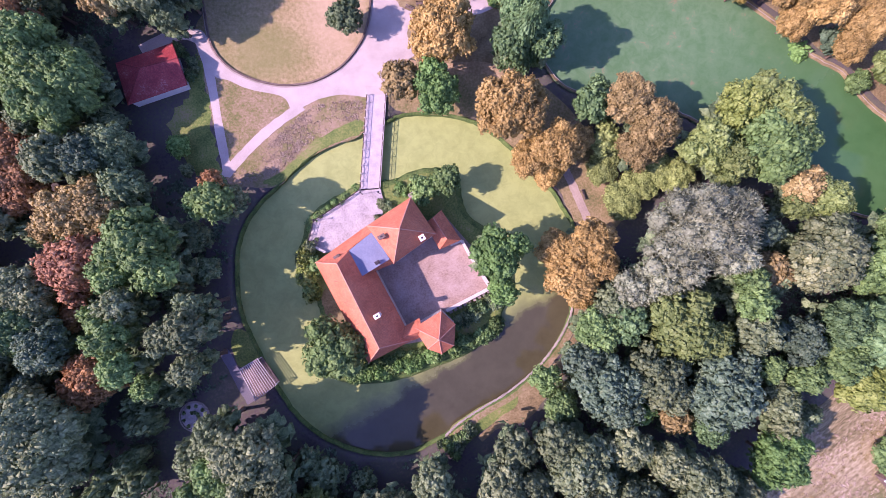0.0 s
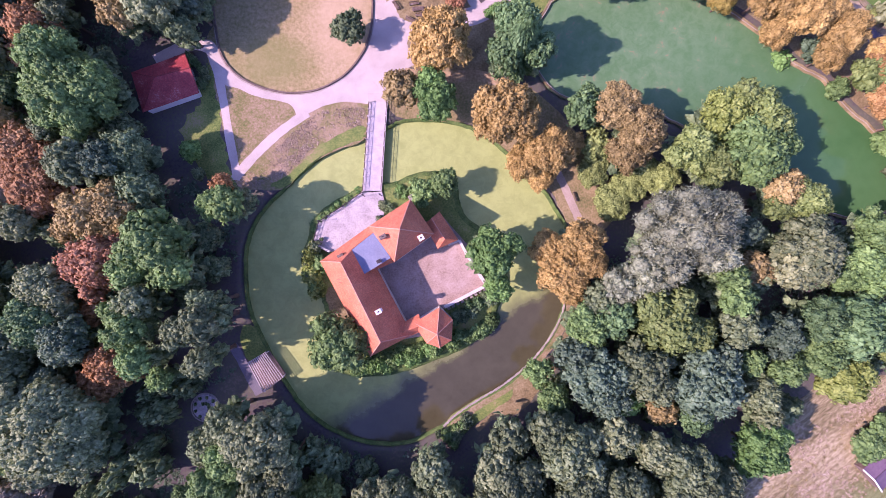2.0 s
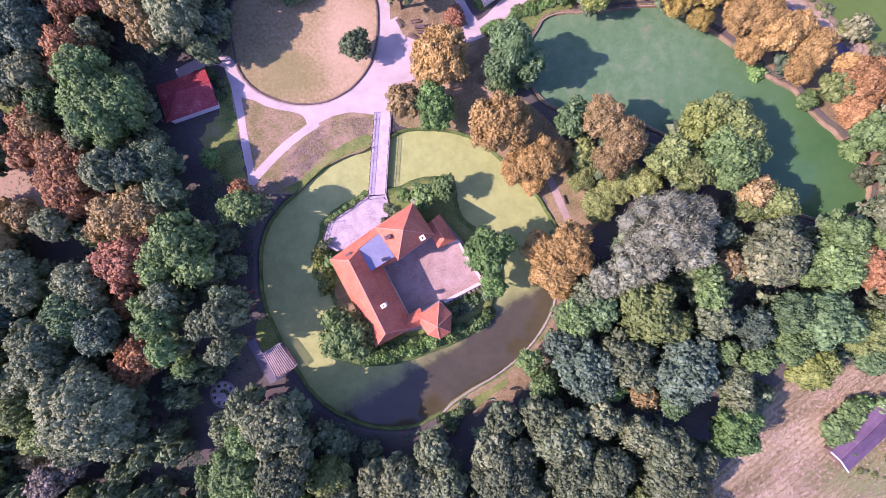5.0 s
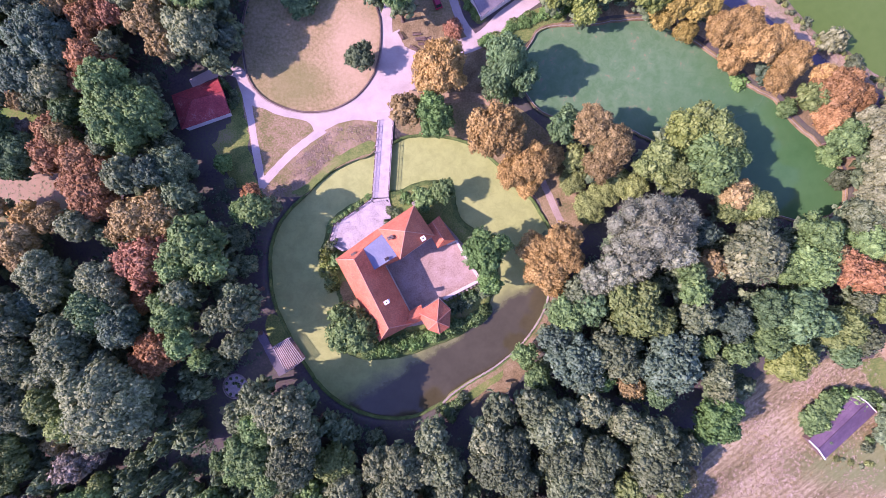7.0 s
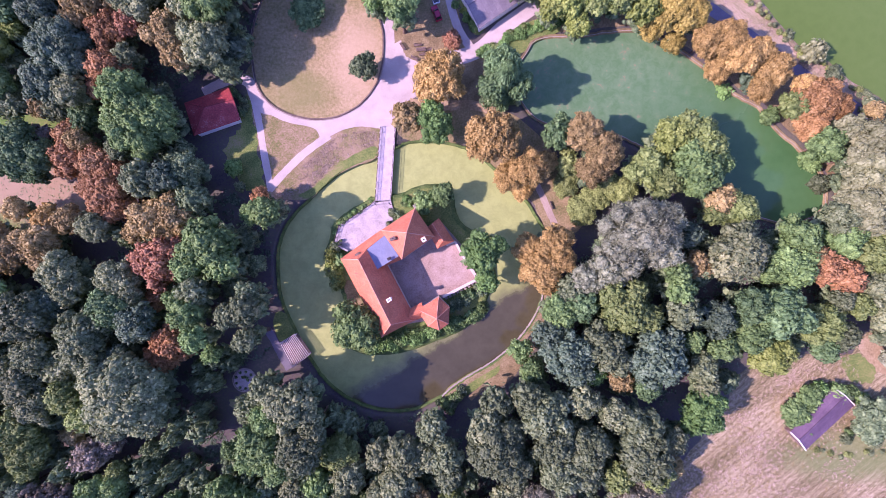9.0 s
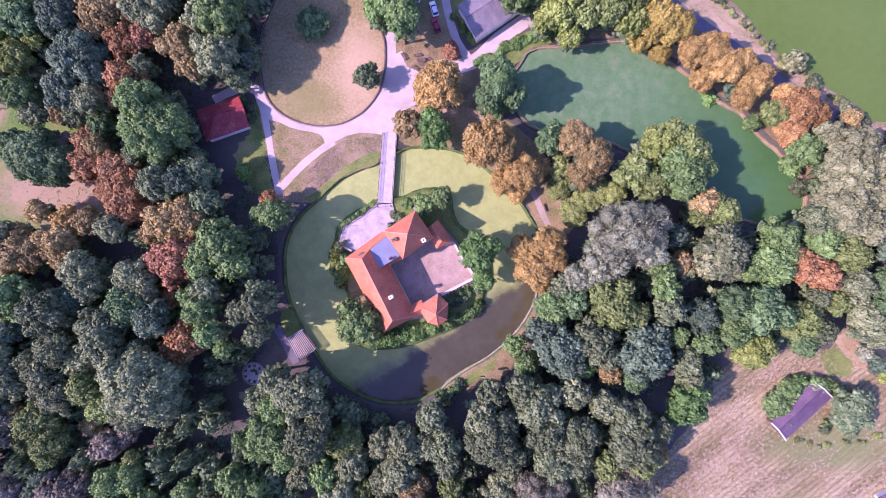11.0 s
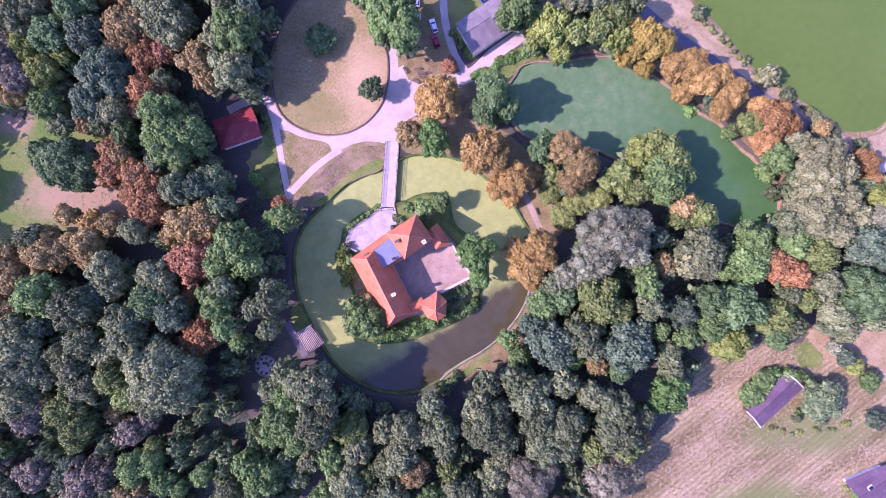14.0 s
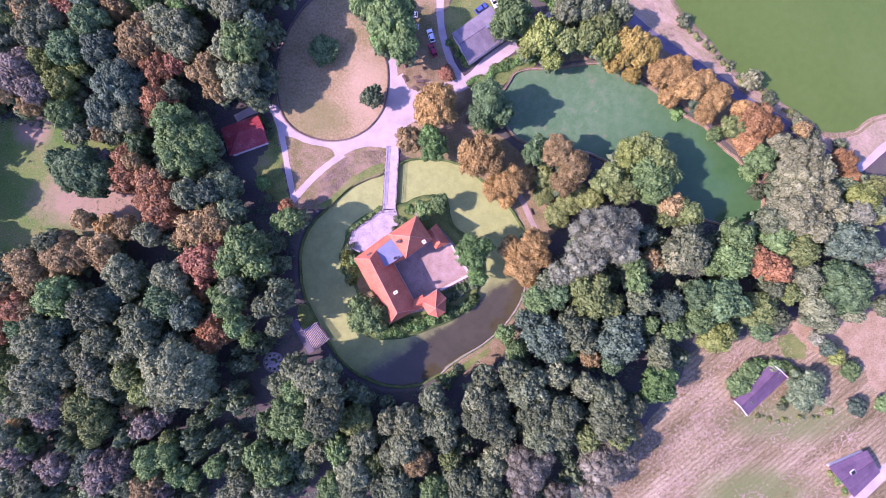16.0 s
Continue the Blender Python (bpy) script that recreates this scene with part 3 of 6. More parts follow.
sheet("verge", smooth_loop([(-49.7, 44.5), (-47.7, 49.2), (-45.7, 55.0), (-15.5, 55.5), (-10.7, 49.7), (-8.3, 38.0), (-9.9, 31.9), (-13.9, 28.5), (-15.0, 24.3), (-19.9, 22.6), (-24.8, 20.0), (-29.2, 16.3), (-32.4, 13.1), (-38.4, 12.9), (-42.5, 13.6), (-44.9, 22.4), (-47.3, 32.8)], 4, True, 0.05, 29), 0.012, BANK, "dry grass verge between the paths", "lawn", 0.04)
# the dark timber edging of the round lawn
def edging(loop, wide, high, material, name, label):
    inner, n = grown(loop, -wide), len(loop)
    verts = [(x, y, z) for line, z in ((loop, 0.0), (loop, high), (inner, high), (inner, 0.0)) for x, y in line]
    faces = [(r * n + k, r * n + (k + 1) % n, (r + 1) * n + (k + 1) % n, (r + 1) * n + k) for r in range(3) for k in range(n)]
    return tagged(new(name, mesh_of(name, verts, faces, material)), label, "edging", kind="structure")


edging(grown(POND, 0.26), 0.15, 0.07, STONE, "pond_edging", "thin pale stone edging of the pond")
edging(grown(LAWN, 0.25), 0.35, 0.42, TIMBER, "lawn_edging", "low dark timber edging round the lawn")
edging(grown(LAWN, 0.55), 0.28, 0.1, STONE, "lawn_kerb", "pale stone kerb round the lawn")
sheet("lawn_triangle", smooth_loop([(-45.0, 34.0), (-41.5, 32.9), (-37.4, 31.5), (-31.0, 30.7), (-30.7, 30.0), (-35.1, 26.5), (-39.7, 21.5), (-42.5, 19.3), (-43.6, 21.8), (-44.6, 28.2)], 4, True, 0.08, 8), 0.035, BANK, "dry grass triangle between gravel paths", "lawn", 0.06)
sheet("bank_north", smooth_loop([(-14.1, 32.3), (-20.0, 31.7), (-24.6, 30.5), (-29.3, 27.2), (-35.0, 21.9), (-40.2, 17.5), (-42.1, 14.5), (-38.4, 13.1), (-31.5, 14.5), (-26.9, 18.4), (-21.1, 21.7), (-15.3, 24.1)], 4, True, 0.1, 9), 0.03, BANK, "dry grass bank sloping to the moat", "lawn", 0.06)
sheet("bank_green", smooth_loop([(-15.3, 27.1), (-19.9, 25.4), (-24.6, 22.8), (-28.6, 19.2), (-32.1, 15.7), (-35.5, 14.0), (-32.6, 13.4), (-29.2, 16.3), (-24.8, 20.0), (-19.9, 22.6), (-15.5, 24.3)], 4, True, 0.2, 32), 0.08, GRASS, "green grass along the foot of the bank", "lawn", 0.06)
sheet("lawn_west", ragged(smooth_loop([(-54.7, 26.3), (-51.3, 31.4), (-49.6, 38.6), (-48.8, 39.8), (-47.1, 32.8), (-45.7, 23.5), (-44.0, 16.5), (-43.1, 14.4), (-45.4, 12.4), (-50.0, 16.5), (-53.5, 21.1)], 8), 0.6, 10), 0.025, GRASS, "green grass under the trees beside the path", "lawn", 0.05)
sheet("clearing", ragged(smooth_loop([(-53.0, -39.9), (-49.0, -38.1), (-45.5, -39.9), (-46.1, -43.3), (-50.1, -43.0)], 8), 0.35, 34), 0.03, MEADOW, "small sunlit grass clearing", "lawn", 0.05)
sheet("bank_stones", band([(4.4, -38.2), (6.4, -36.7), (11.1, -33.3), (17.0, -29.7), (22.8, -24.4), (27.2, -18.8), (29.7, -13.2), (29.8, -8.8), (28.2, -5.8)], 1.3, seed=51), 0.035, BANK, "dry grassy bank beside the moat", "bank", 0.06)
sheet("lawn_pergola", smooth_loop([(-41.1, -16.6), (-38.2, -17.2), (-36.1, -21.3), (-37.0, -23.0), (-39.9, -24.2), (-41.7, -20.1)], 4, True, 0.12, 11), 0.025, GRASS, "small patch of bright grass", "lawn", 0.05)
sheet("grass_south", smooth_loop([(3.0, -37.5), (6.0, -34.7), (10.4, -32.1), (15.8, -29.5), (17.6, -31.5), (13.4, -34.9), (9.1, -38.1), (5.3, -39.8)], 4, True, 0.15, 12), 0.03, GRASS, "green grass strip along the moat", "lawn", 0.05)
sheet("soil_south", smooth_loop([(28.7, -8.8), (29.7, -13.5), (28.7, -18.2), (25.6, -22.9), (20.3, -27.6), (15.6, -30.6), (12.1, -34.1), (13.2, -37.0), (19.1, -35.3), (23.8, -30.0), (30.9, -20.5), (33.2, -13.5)], 4, True, 0.2, 13), 0.02, SOIL, "brown leaf-strewn soil under the trees", "soil", 0.05)
sheet("soil_east", smooth_loop([(6.9, 37.2), (12.8, 38.3), (22.3, 34.8), (31.8, 25.5), (36.6, 17.3), (41.4, 11.4), (37.9, 5.4), (33.1, 3.0), (29.0, 6.6), (25.4, 13.6), (18.8, 19.5), (9.4, 27.0), (3.5, 28.1), (-8.3, 29.2), (-9.5, 34.4), (-1.3, 36.9)], 4, True, 0.2, 14), 0.02, EASTBANK, "trodden earth and thin grass with fallen leaves", "soil", 0.05)
sheet("meadow_west", smooth_loop([(-142.5, 38.0), (-125.5, 40.8), (-115.3, 38.4), (-98.1, 35.1), (-93.0, 31.7), (-95.4, 23.9), (-88.5, 17.0), (-89.3, 7.5), (-102.9, 3.1), (-116.5, 1.2), (-125.0, -3.2), (-138.6, -4.2), (-152.2, 0.9), (-155.8, 23.2)], 4, True, 0.3, 15), 0.03, WEST, "meadow of green and sun-bleached grass", "meadow", 0.06)
sheet("field_south", smooth_loop([(50.7, -79.8), (58.5, -67.6), (64.7, -57.0), (71.7, -48.2), (77.0, -41.2), (79.6, -34.1), (85.8, -28.8), (98.3, -27.0), (110.8, -26.9), (112.5, -21.6), (126.9, -18.8), (142.7, -16.1), (163.0, -19.5), (184.9, -55.0), (166.9, -97.6), (113.0, -104.5), (68.4, -93.9)], 4, True, 0.3, 16), 0.03, STUBBLE, "pinkish dry stubble field", "field", 0.06)
sheet("garden_soil", ragged(smooth_loop([(113.4, -23.3), (125.1, -19.7), (142.7, -17.0), (155.8, -26.6), (148.6, -48.0), (137.8, -42.7), (134.2, -33.9), (125.2, -33.9), (116.2, -30.4)], 8), 0.6, 17), 0.045, TAN, "bare tan garden soil", "soil", 0.06)
sheet("dyke", smooth_loop([(53.0, 85.6), (58.1, 76.0), (65.2, 69.0), (75.4, 61.6), (84.9, 55.0), (93.9, 49.1), (101.1, 43.8), (109.5, 39.0), (117.6, 32.7), (126.7, 26.4), (133.9, 24.7), (148.3, 35.6), (148.2, 43.6), (138.3, 40.4), (132.9, 36.6), (126.6, 35.3), (121.2, 36.5), (117.2, 40.3), (110.0, 44.3), (101.9, 50.8), (95.6, 53.9), (92.0, 57.7), (85.2, 65.6), (78.4, 72.9), (75.0, 78.9), (74.4, 87.8)], 4, True, 0.15, 19), 0.04, DYKE, "dry pinkish grass dyke along the lake", "bank", 0.06)
sheet("soil_north", smooth_loop([(-15.6, 87.9), (3.6, 88.2), (5.5, 67.2), (8.3, 55.8), (14.4, 53.2), (20.6, 53.3), (19.8, 46.3), (20.7, 40.1), (14.6, 38.3), (-1.2, 38.6), (-11.8, 45.0), (-13.6, 51.1)], 4, True, 0.15, 41), 0.01, SOIL, "brown shaded earth under the trees", "soil", 0.05)
sheet("soil_pond", smooth_loop([(27.6, 58.4), (33.7, 67.6), (40.6, 85.4), (53.9, 86.5), (59.3, 76.0), (66.5, 68.5), (76.3, 61.2), (94.2, 48.7), (111.3, 38.3), (124.9, 26.4), (130.3, 19.3), (119.6, 8.6), (107.9, 9.4), (105.5, 18.2), (100.6, 26.6), (92.5, 33.5), (87.5, 39.1), (81.4, 42.5), (75.0, 48.5), (65.7, 54.7), (56.8, 59.1), (47.9, 59.4), (38.2, 58.2)], 4, True, 0.15, 42), 0.012, SOIL, "brown leaf-strewn earth beside the pond", "soil", 0.05)
sheet("bench_bed", ragged(smooth_loop([(-8.7, 55.0), (-4.9, 56.1), (-0.5, 55.1), (0.8, 52.2), (-1.3, 49.9), (-4.8, 49.5), (-8.0, 51.5)], 8), 0.2, 43), 0.07, SOIL, "brown earth bed round the benches", "soil", 0.04)
sheet("garden_lawn", ragged(smooth_loop([(108.1, -28.7), (112.6, -26.9), (117.1, -30.7), (116.2, -34.3), (110.8, -34.0)], 8), 0.35, 46), 0.065, GRASS, "small green garden lawn", "lawn", 0.05)
sheet("grass_road", smooth_loop([(11.8, 52.3), (17.1, 55.9), (25.8, 60.8), (32.0, 61.4), (32.9, 57.9), (26.7, 55.2), (22.4, 51.6), (16.2, 49.8)], 4, True, 0.12, 20), 0.03, GRASS, "green verge between road and pond", "lawn", 0.05)
sheet("kiosk_grass", smooth_loop([(4.6, 74.2), (10.7, 81.3), (21.3, 81.5), (23.1, 76.2), (14.4, 60.3), (11.3, 56.7), (9.5, 58.1), (5.5, 67.2)], 4, True, 0.1, 21), 0.03, GRASS, "grass round the low building", "lawn", 0.05)

sheet("path_plaza", smooth_loop([(-47.7, 44.5), (-45.8, 41.6), (-43.0, 38.1), (-38.6, 35.6), (-32.2, 34.1), (-25.6, 34.8), (-20.0, 37.8), (-16.1, 42.3), (-14.2, 47.1), (-13.7, 52.0), (-6.1, 55.7), (-4.3, 49.8), (-6.0, 45.1), (-4.2, 41.0), (-7.7, 38.6), (-10.6, 34.4), (-9.9, 31.9), (-14.4, 31.8), (-20.0, 32.2), (-24.6, 31.0), (-29.3, 28.8), (-31.6, 31.6), (-38.6, 33.2), (-42.6, 34.9), (-45.3, 35.6), (-47.4, 38.9), (-49.3, 42.1), (-50.8, 44.2), (-49.3, 45.4)], 5, True, 0.06, 22), 0.045, GRAVEL, "pale lilac gravel forecourt", "path", 0.08)
sheet("path_ring", band([(-13.7, 48.5), (-12.2, 53.2), (-12.7, 60.3), (-15.5, 69.6)], 3.0, seed=2), 0.04, GRAVEL, "pale gravel path round the lawn", "path", 0.08)
sheet("path_fork", band([(-27.5, 29.8), (-31.0, 27.4), (-35.0, 24.2), (-39.1, 20.1), (-42.5, 16.2), (-43.1, 15.1)], 2.0, seed=3), 0.05, GRAVEL, "narrow pale gravel path", "path", 0.08)
sheet("path_west", band([(-48.5, 42.1), (-46.9, 37.5), (-45.7, 31.7), (-44.5, 24.7), (-43.1, 17.7), (-42.6, 15.1)], 1.8, seed=4), 0.055, GRAVEL, "narrow pale gravel path", "path", 0.08)
sheet("path_hut", band([(-47.9, 43.1), (-51.4, 44.4), (-56.0, 43.2), (-60.6, 40.8)], 2.4, seed=5), 0.05, GRAVEL, "pale gravel path behind the hut", "path", 0.08)
sheet("road", band([(-11.8, 51.1), (-1.3, 49.5), (10.9, 52.3), (17.9, 58.6), (28.4, 66.1), (38.1, 73.0), (47.7, 83.7)], 4.0, seed=6), 0.05, GRAVEL, "pale gravel road", "road", 0.08)
sheet("path_car_park", band([(9.5, 53.2), (6.5, 57.5), (4.3, 63.6), (2.9, 70.6), (2.7, 77.7), (3.6, 86.5)], 2.2, seed=7), 0.055, GRAVEL, "gravel track beside the car park", "path", 0.08)
sheet("car_park", smooth_loop([(-4.8, 82.8), (2.8, 82.9), (2.9, 70.6), (4.7, 62.8), (6.5, 58.0), (2.1, 56.2), (-3.1, 57.9), (-4.6, 67.0)], 4, True, 0.15, 23), 0.03, EASTBANK, "brown earth car park", "ground", 0.05)
sheet("path_east", band([(27.1, 17.2), (28.6, 14.2), (30.5, 9.9), (32.2, 6.0), (33.1, 1.9)], 1.7, seed=8), 0.045, FOOTPATH, "pale footpath on the moat bank", "path", 0.08)
sheet("path_south", band([(20.0, -30.9), (16.2, -33.8), (12.3, -36.8), (9.7, -39.1)], 1.4, seed=9), 0.05, SOIL, "pale woodland path", "path", 0.08)
sheet("path_soil", band([(-6.6, 38.6), (-1.3, 37.8), (3.4, 37.9), (9.3, 38.2), (14.0, 37.3)], 2.5, seed=10), 0.05, TAN, "pale path under the trees", "path", 0.08)
sheet("path_dyke", band([(54.8, 83.9), (59.3, 76.0), (66.5, 69.0), (76.3, 62.1), (85.3, 56.0), (94.2, 50.0), (101.4, 44.7), (110.4, 39.5), (119.4, 33.1), (128.5, 26.4)], 3.2, seed=11), 0.055, SHADED_ASPHALT, "asphalt path along the dyke, toned dark blue for tree shade", "path", 0.08)
sheet("path_house", band([(127.2, -83.4), (134.4, -77.2), (143.0, -69.2), (155.9, -60.4)], 4.0, seed=12), 0.06, GRAVEL, "pale concrete drive beside the house", "path", 0.08)
sheet("path_lake", band([(133.9, 24.7), (138.4, 28.3), (144.7, 33.4), (155.5, 37.4)], 2.6, seed=13), 0.06, GRAVEL, "pale track at the lake end", "path", 0.08)
# This path's dark colour stands for the shade that lies on it.
sheet("path_pergola", band([(-43.3, -20.9), (-41.4, -24.2), (-39.1, -28.6), (-37.4, -31.4)], 2.0, seed=14), 0.05, SHADED_ASPHALT, "path beside the pergola, coloured dark for the shade on it", "path", 0.08)


# ---- trees ----
def ball(detail):
    bm = bmesh.new()
    bmesh.ops.create_icosphere(bm, subdivisions=detail, radius=1.0)
    v, f = np.array([tuple(q.co) for q in bm.verts]), np.array([[q.index for q in p.verts] for p in bm.faces])
    bm.free()
    return v, f


def cone_crown(name, radius, seed):
    """A conifer's crown of hanging sprays in tiers, its base at z = 0."""
    rnd = np.random.RandomState(seed)
    height, spray, count = radius * 2.1, 0.8, 150
    lop, amp = rnd.uniform(0, 6.28, 3), rnd.uniform(0.06, 0.15, 3)
    verts, faces, base = [], [], 0
    ball_v, ball_f = ball(1)
    for k in range(count):
        u = (k + 0.5) / count
        az = k * 2.39996 + rnd.uniform(-0.35, 0.35)
        edge = 1 + sum(a * math.sin((i + 2) * az + l) for i, (a, l) in enumerate(zip(amp, lop)))
        s = spray * rnd.uniform(0.65, 1.3)
        out = (1 - u) ** 0.8 * radius * edge * (rnd.uniform(0.72, 0.95) - 0.35 * s / radius)
        c = np.array([math.cos(az) * out, math.sin(az) * out, height * u * rnd.uniform(0.88, 1.05)])
        n = int(28 * s * s) + 12
        d = rnd.normal(size=(n, 3))
        d[:, 2] = np.abs(d[:, 2]) * 0.95 - 0.22
        d /= np.linalg.norm(d, axis=1)[:, None]
        p = c + d * np.array([1, 1, 0.8]) * s * rnd.uniform(0.78, 1.08, (n, 1))
        way = np.array([c[0], c[1], -0.25 * radius]) / (math.hypot(c[0], c[1]) + 0.3) + d * 0.35
        way /= np.linalg.norm(way, axis=1)[:, None]
        side = np.cross(way, d + rnd.normal(size=(n, 3)) * 0.45)
        side /= np.linalg.norm(side, axis=1)[:, None] + 1e-6
        la, lb = 0.34 * rnd.uniform(0.8, 1.4, (n, 1)), 0.17 * rnd.uniform(0.7, 1.2, (n, 1))
        leaf = np.stack([p - way * la, p + way * la * 0.8 - side * lb, p + way * la * 0.8 + side * lb], 1).reshape(-1, 3)
        heart = c + ball_v * np.array([1, 1, 0.8]) * s * rnd.uniform(0.76, 0.98, (len(ball_v), 1))
        verts += [leaf, heart]
        faces += (base + np.arange(3 * n).reshape(-1, 3)).tolist() + (base + 3 * n + ball_f).tolist()
        base += 3 * n + len(heart)
    return mesh_of(name, np.concatenate(verts).tolist(), faces, LEAF["green"], True)


BALL = [ball(1), ball(2)]


def cap_shape():
    """The outer side of one clump of leaves along +z: an uneven dome of 7 points and 6 faces."""
    v = [(0.0, 0.0, 0.75)] + [(math.cos(k * 1.0472), math.sin(k * 1.0472), -0.1) for k in range(6)]
    return np.array(v), np.array([(0, 1 + k, 1 + (k + 1) % 6) for k in range(6)])


PAD = cap_shape()


def broad_crown(name, radius, seed, lump, tall=1.25, cards=2, twiggy=0.0, lobed=1.3, droop=0.0):
    """A crown of great limbs, each clad in small round leaf clumps with loose leaves between them, its base at z = 0. lump: a clump's radius; twiggy: how
    far bare twigs stand out; lobed: how many limbs; droop: how far the clumps hang down like fringes."""
    rnd = np.random.RandomState(seed)
    height = radius * tall
    count = int((7 + 1.5 * radius) * lobed)
    middle, up_half = 0.44 * height, 0.56 * height
    lop, amp = rnd.uniform(0, 6.28, 3), rnd.uniform(0.05, 0.13, 3)
    lobes = [(np.array([0.0, 0.0, middle]), 0.74 * radius)]
    for k in range(count):
        up = 1 - 1.12 * (k + 0.5) / count
        az = k * 2.39996 + rnd.uniform(-0.45, 0.45)
        rr = math.sqrt(max(0, 1 - up * up))
        size = radius * rnd.uniform(0.22, 0.36) / lobed**0.35
        edge = 1 + sum(a * math.sin((i + 2) * az + l) for i, (a, l) in enumerate(zip(amp, lop)))
        out = (radius - size * 1.02) * rr * edge
        lobes.append((np.array([math.cos(az) * out, math.sin(az) * out, middle + up * (up_half - size * 0.8) * rnd.uniform(0.82, 1.1)]), size))
    verts, faces, base = [], [], 0
    flat = np.array([1, 1, 0.85])
    for n, (c, s) in enumerate(lobes):
        m = max(5, int(3.8 * s * s / (lump * lump)))
        k = np.arange(m)
        z = np.clip(1 - 1.3 * (k + 0.5) / m + rnd.uniform(-0.08, 0.08, m), -1, 1)
        az = k * 2.39996 + rnd.uniform(-0.6, 0.6, m)
        d = np.stack([np.sqrt(1 - z * z) * np.cos(az), np.sqrt(1 - z * z) * np.sin(az), z], -1)
        p = c + d * flat * (s * rnd.uniform(0.9, 1.05, (m, 1)) + lump * rnd.uniform(-0.85, 0.85, (m, 1)))
        keep = np.ones(m, bool)
        for j, (c2, s2) in enumerate(lobes):
            if j != n:
                keep &= np.linalg.norm((p - c2) / flat, axis=1) > 0.92 * s2
        p, d = p[keep], d[keep]
        m = len(p)
        if m:
            nrm = d + rnd.normal(size=(m, 3)) * 0.36 + np.array([0, 0, 0.25])
            nrm /= np.linalg.norm(nrm, axis=1)[:, None]
            t = np.cross(nrm, rnd.normal(size=(m, 3)))
            t /= np.linalg.norm(t, axis=1)[:, None]
            w = np.cross(nrm, t)
            size = lump * rnd.uniform(0.5, 1.25, (m, 1, 1)) * (0.6 if twiggy else 1)
            shape = PAD[0][None] * rnd.uniform(0.6, 1.3, (m, len(PAD[0]), 1))
            long = rnd.uniform(0.75, 1.35, (m, 1, 1))
            v = p[:, None, :] + size * (shape[..., 0:1] * t[:, None, :] * long + shape[..., 1:2] * w[:, None, :] / long + shape[..., 2:3] * nrm[:, None, :])
            v += nrm[:, None, :] * size * rnd.uniform(-0.3, 0.25, (m, len(PAD[0]), 1)) * (PAD[0][None, :, 2:3] <= 0)
            v[..., 2] -= droop * lump * (PAD[0][None, :, 2] <= 0) * rnd.uniform(0, 1, (m, len(PAD[0])))
            verts.append(v.reshape(-1, 3))
            faces += (base + (np.arange(m) * len(PAD[0]))[:, None, None] + PAD[1][None]).reshape(-1, 3).tolist()
            base += m * len(PAD[0])
            q = cards + (1 if twiggy else 0)
            way = d[:, None, :] * (0.8 if twiggy else 0.35) + rnd.normal(size=(m, q, 3)) * (0.45 if twiggy else 0.75) + np.array([0, 0, 0.1])
            way /= np.linalg.norm(way, axis=2)[..., None]
            at = p[:, None, :] + way * size * (0.3 if twiggy else 0.85)
            side = np.cross(way, rnd.normal(size=way.shape))
            side /= np.linalg.norm(side, axis=2)[..., None]
            la = lump * rnd.uniform(0.35, 0.75, (m, q, 1)) * (1 + 2.2 * twiggy)
            lb = lump * rnd.uniform(0.16, 0.34, (m, q, 1)) * (1 - 0.6 * twiggy)
            leaf = np.stack([at - side * lb, at + side * lb, at + way * la], 2).reshape(-1, 3)
            verts.append(leaf)
            faces += (base + np.arange(len(leaf)).reshape(-1, 3)).tolist()
            base += len(leaf)
        ball_v, ball_f = BALL[1 if s > 1.6 else 0]
        core = c + ball_v * flat * s * rnd.uniform(0.83, 0.94, (len(ball_v), 1))
        verts.append(core)
        faces += (base + ball_f).tolist()
        base += len(core)
    return mesh_of(name, np.concatenate(verts).tolist(), faces, LEAF["green"], True)


CROWNS = {
    "large": [(9.0, broad_crown("crown_large", 9.0, s, 0.47, 1.25, 2)) for s in (1, 2, 3, 4)],
    "medium": [(6.0, broad_crown("crown_medium", 6.0, s, 0.44, 1.25, 2)) for s in (11, 12, 13, 14, 15)],
    "small": [(3.6, broad_crown("crown_small", 3.6, s, 0.38, 1.25, 2)) for s in (21, 22, 23, 24)],
    "shrub": [(1.8, broad_crown("crown_shrub", 1.8, s, 0.34, 0.9, 2)) for s in (31, 32, 33)],
    "low": [(1.8, broad_crown("crown_low", 1.8, s, 0.56, 3.0, 2)) for s in (34, 35, 36)],
    "feather_large": [(9.0, broad_crown("crown_feather", 9.0, s, 0.38, 1.25, 3, 0.0, 1.8, 0.9)) for s in (41, 42)],
    "feather": [(5.5, broad_crown("crown_feather", 5.5, s, 0.3, 1.25, 3, 0.0, 1.8, 0.9)) for s in (43, 44, 45)],
    "twig_large": [(9.0, broad_crown("crown_twig", 9.0, s, 0.47, 1.25, 2, 0.8, 1.6)) for s in (61, 62)],
    "twig": [(5.5, broad_crown("crown_twig", 5.5, s, 0.44, 1.25, 2, 0.8, 1.6)) for s in (63, 64)],
    "cone": [(4.5, cone_crown("crown_cone", 4.5, s)) for s in (51, 52)],
}


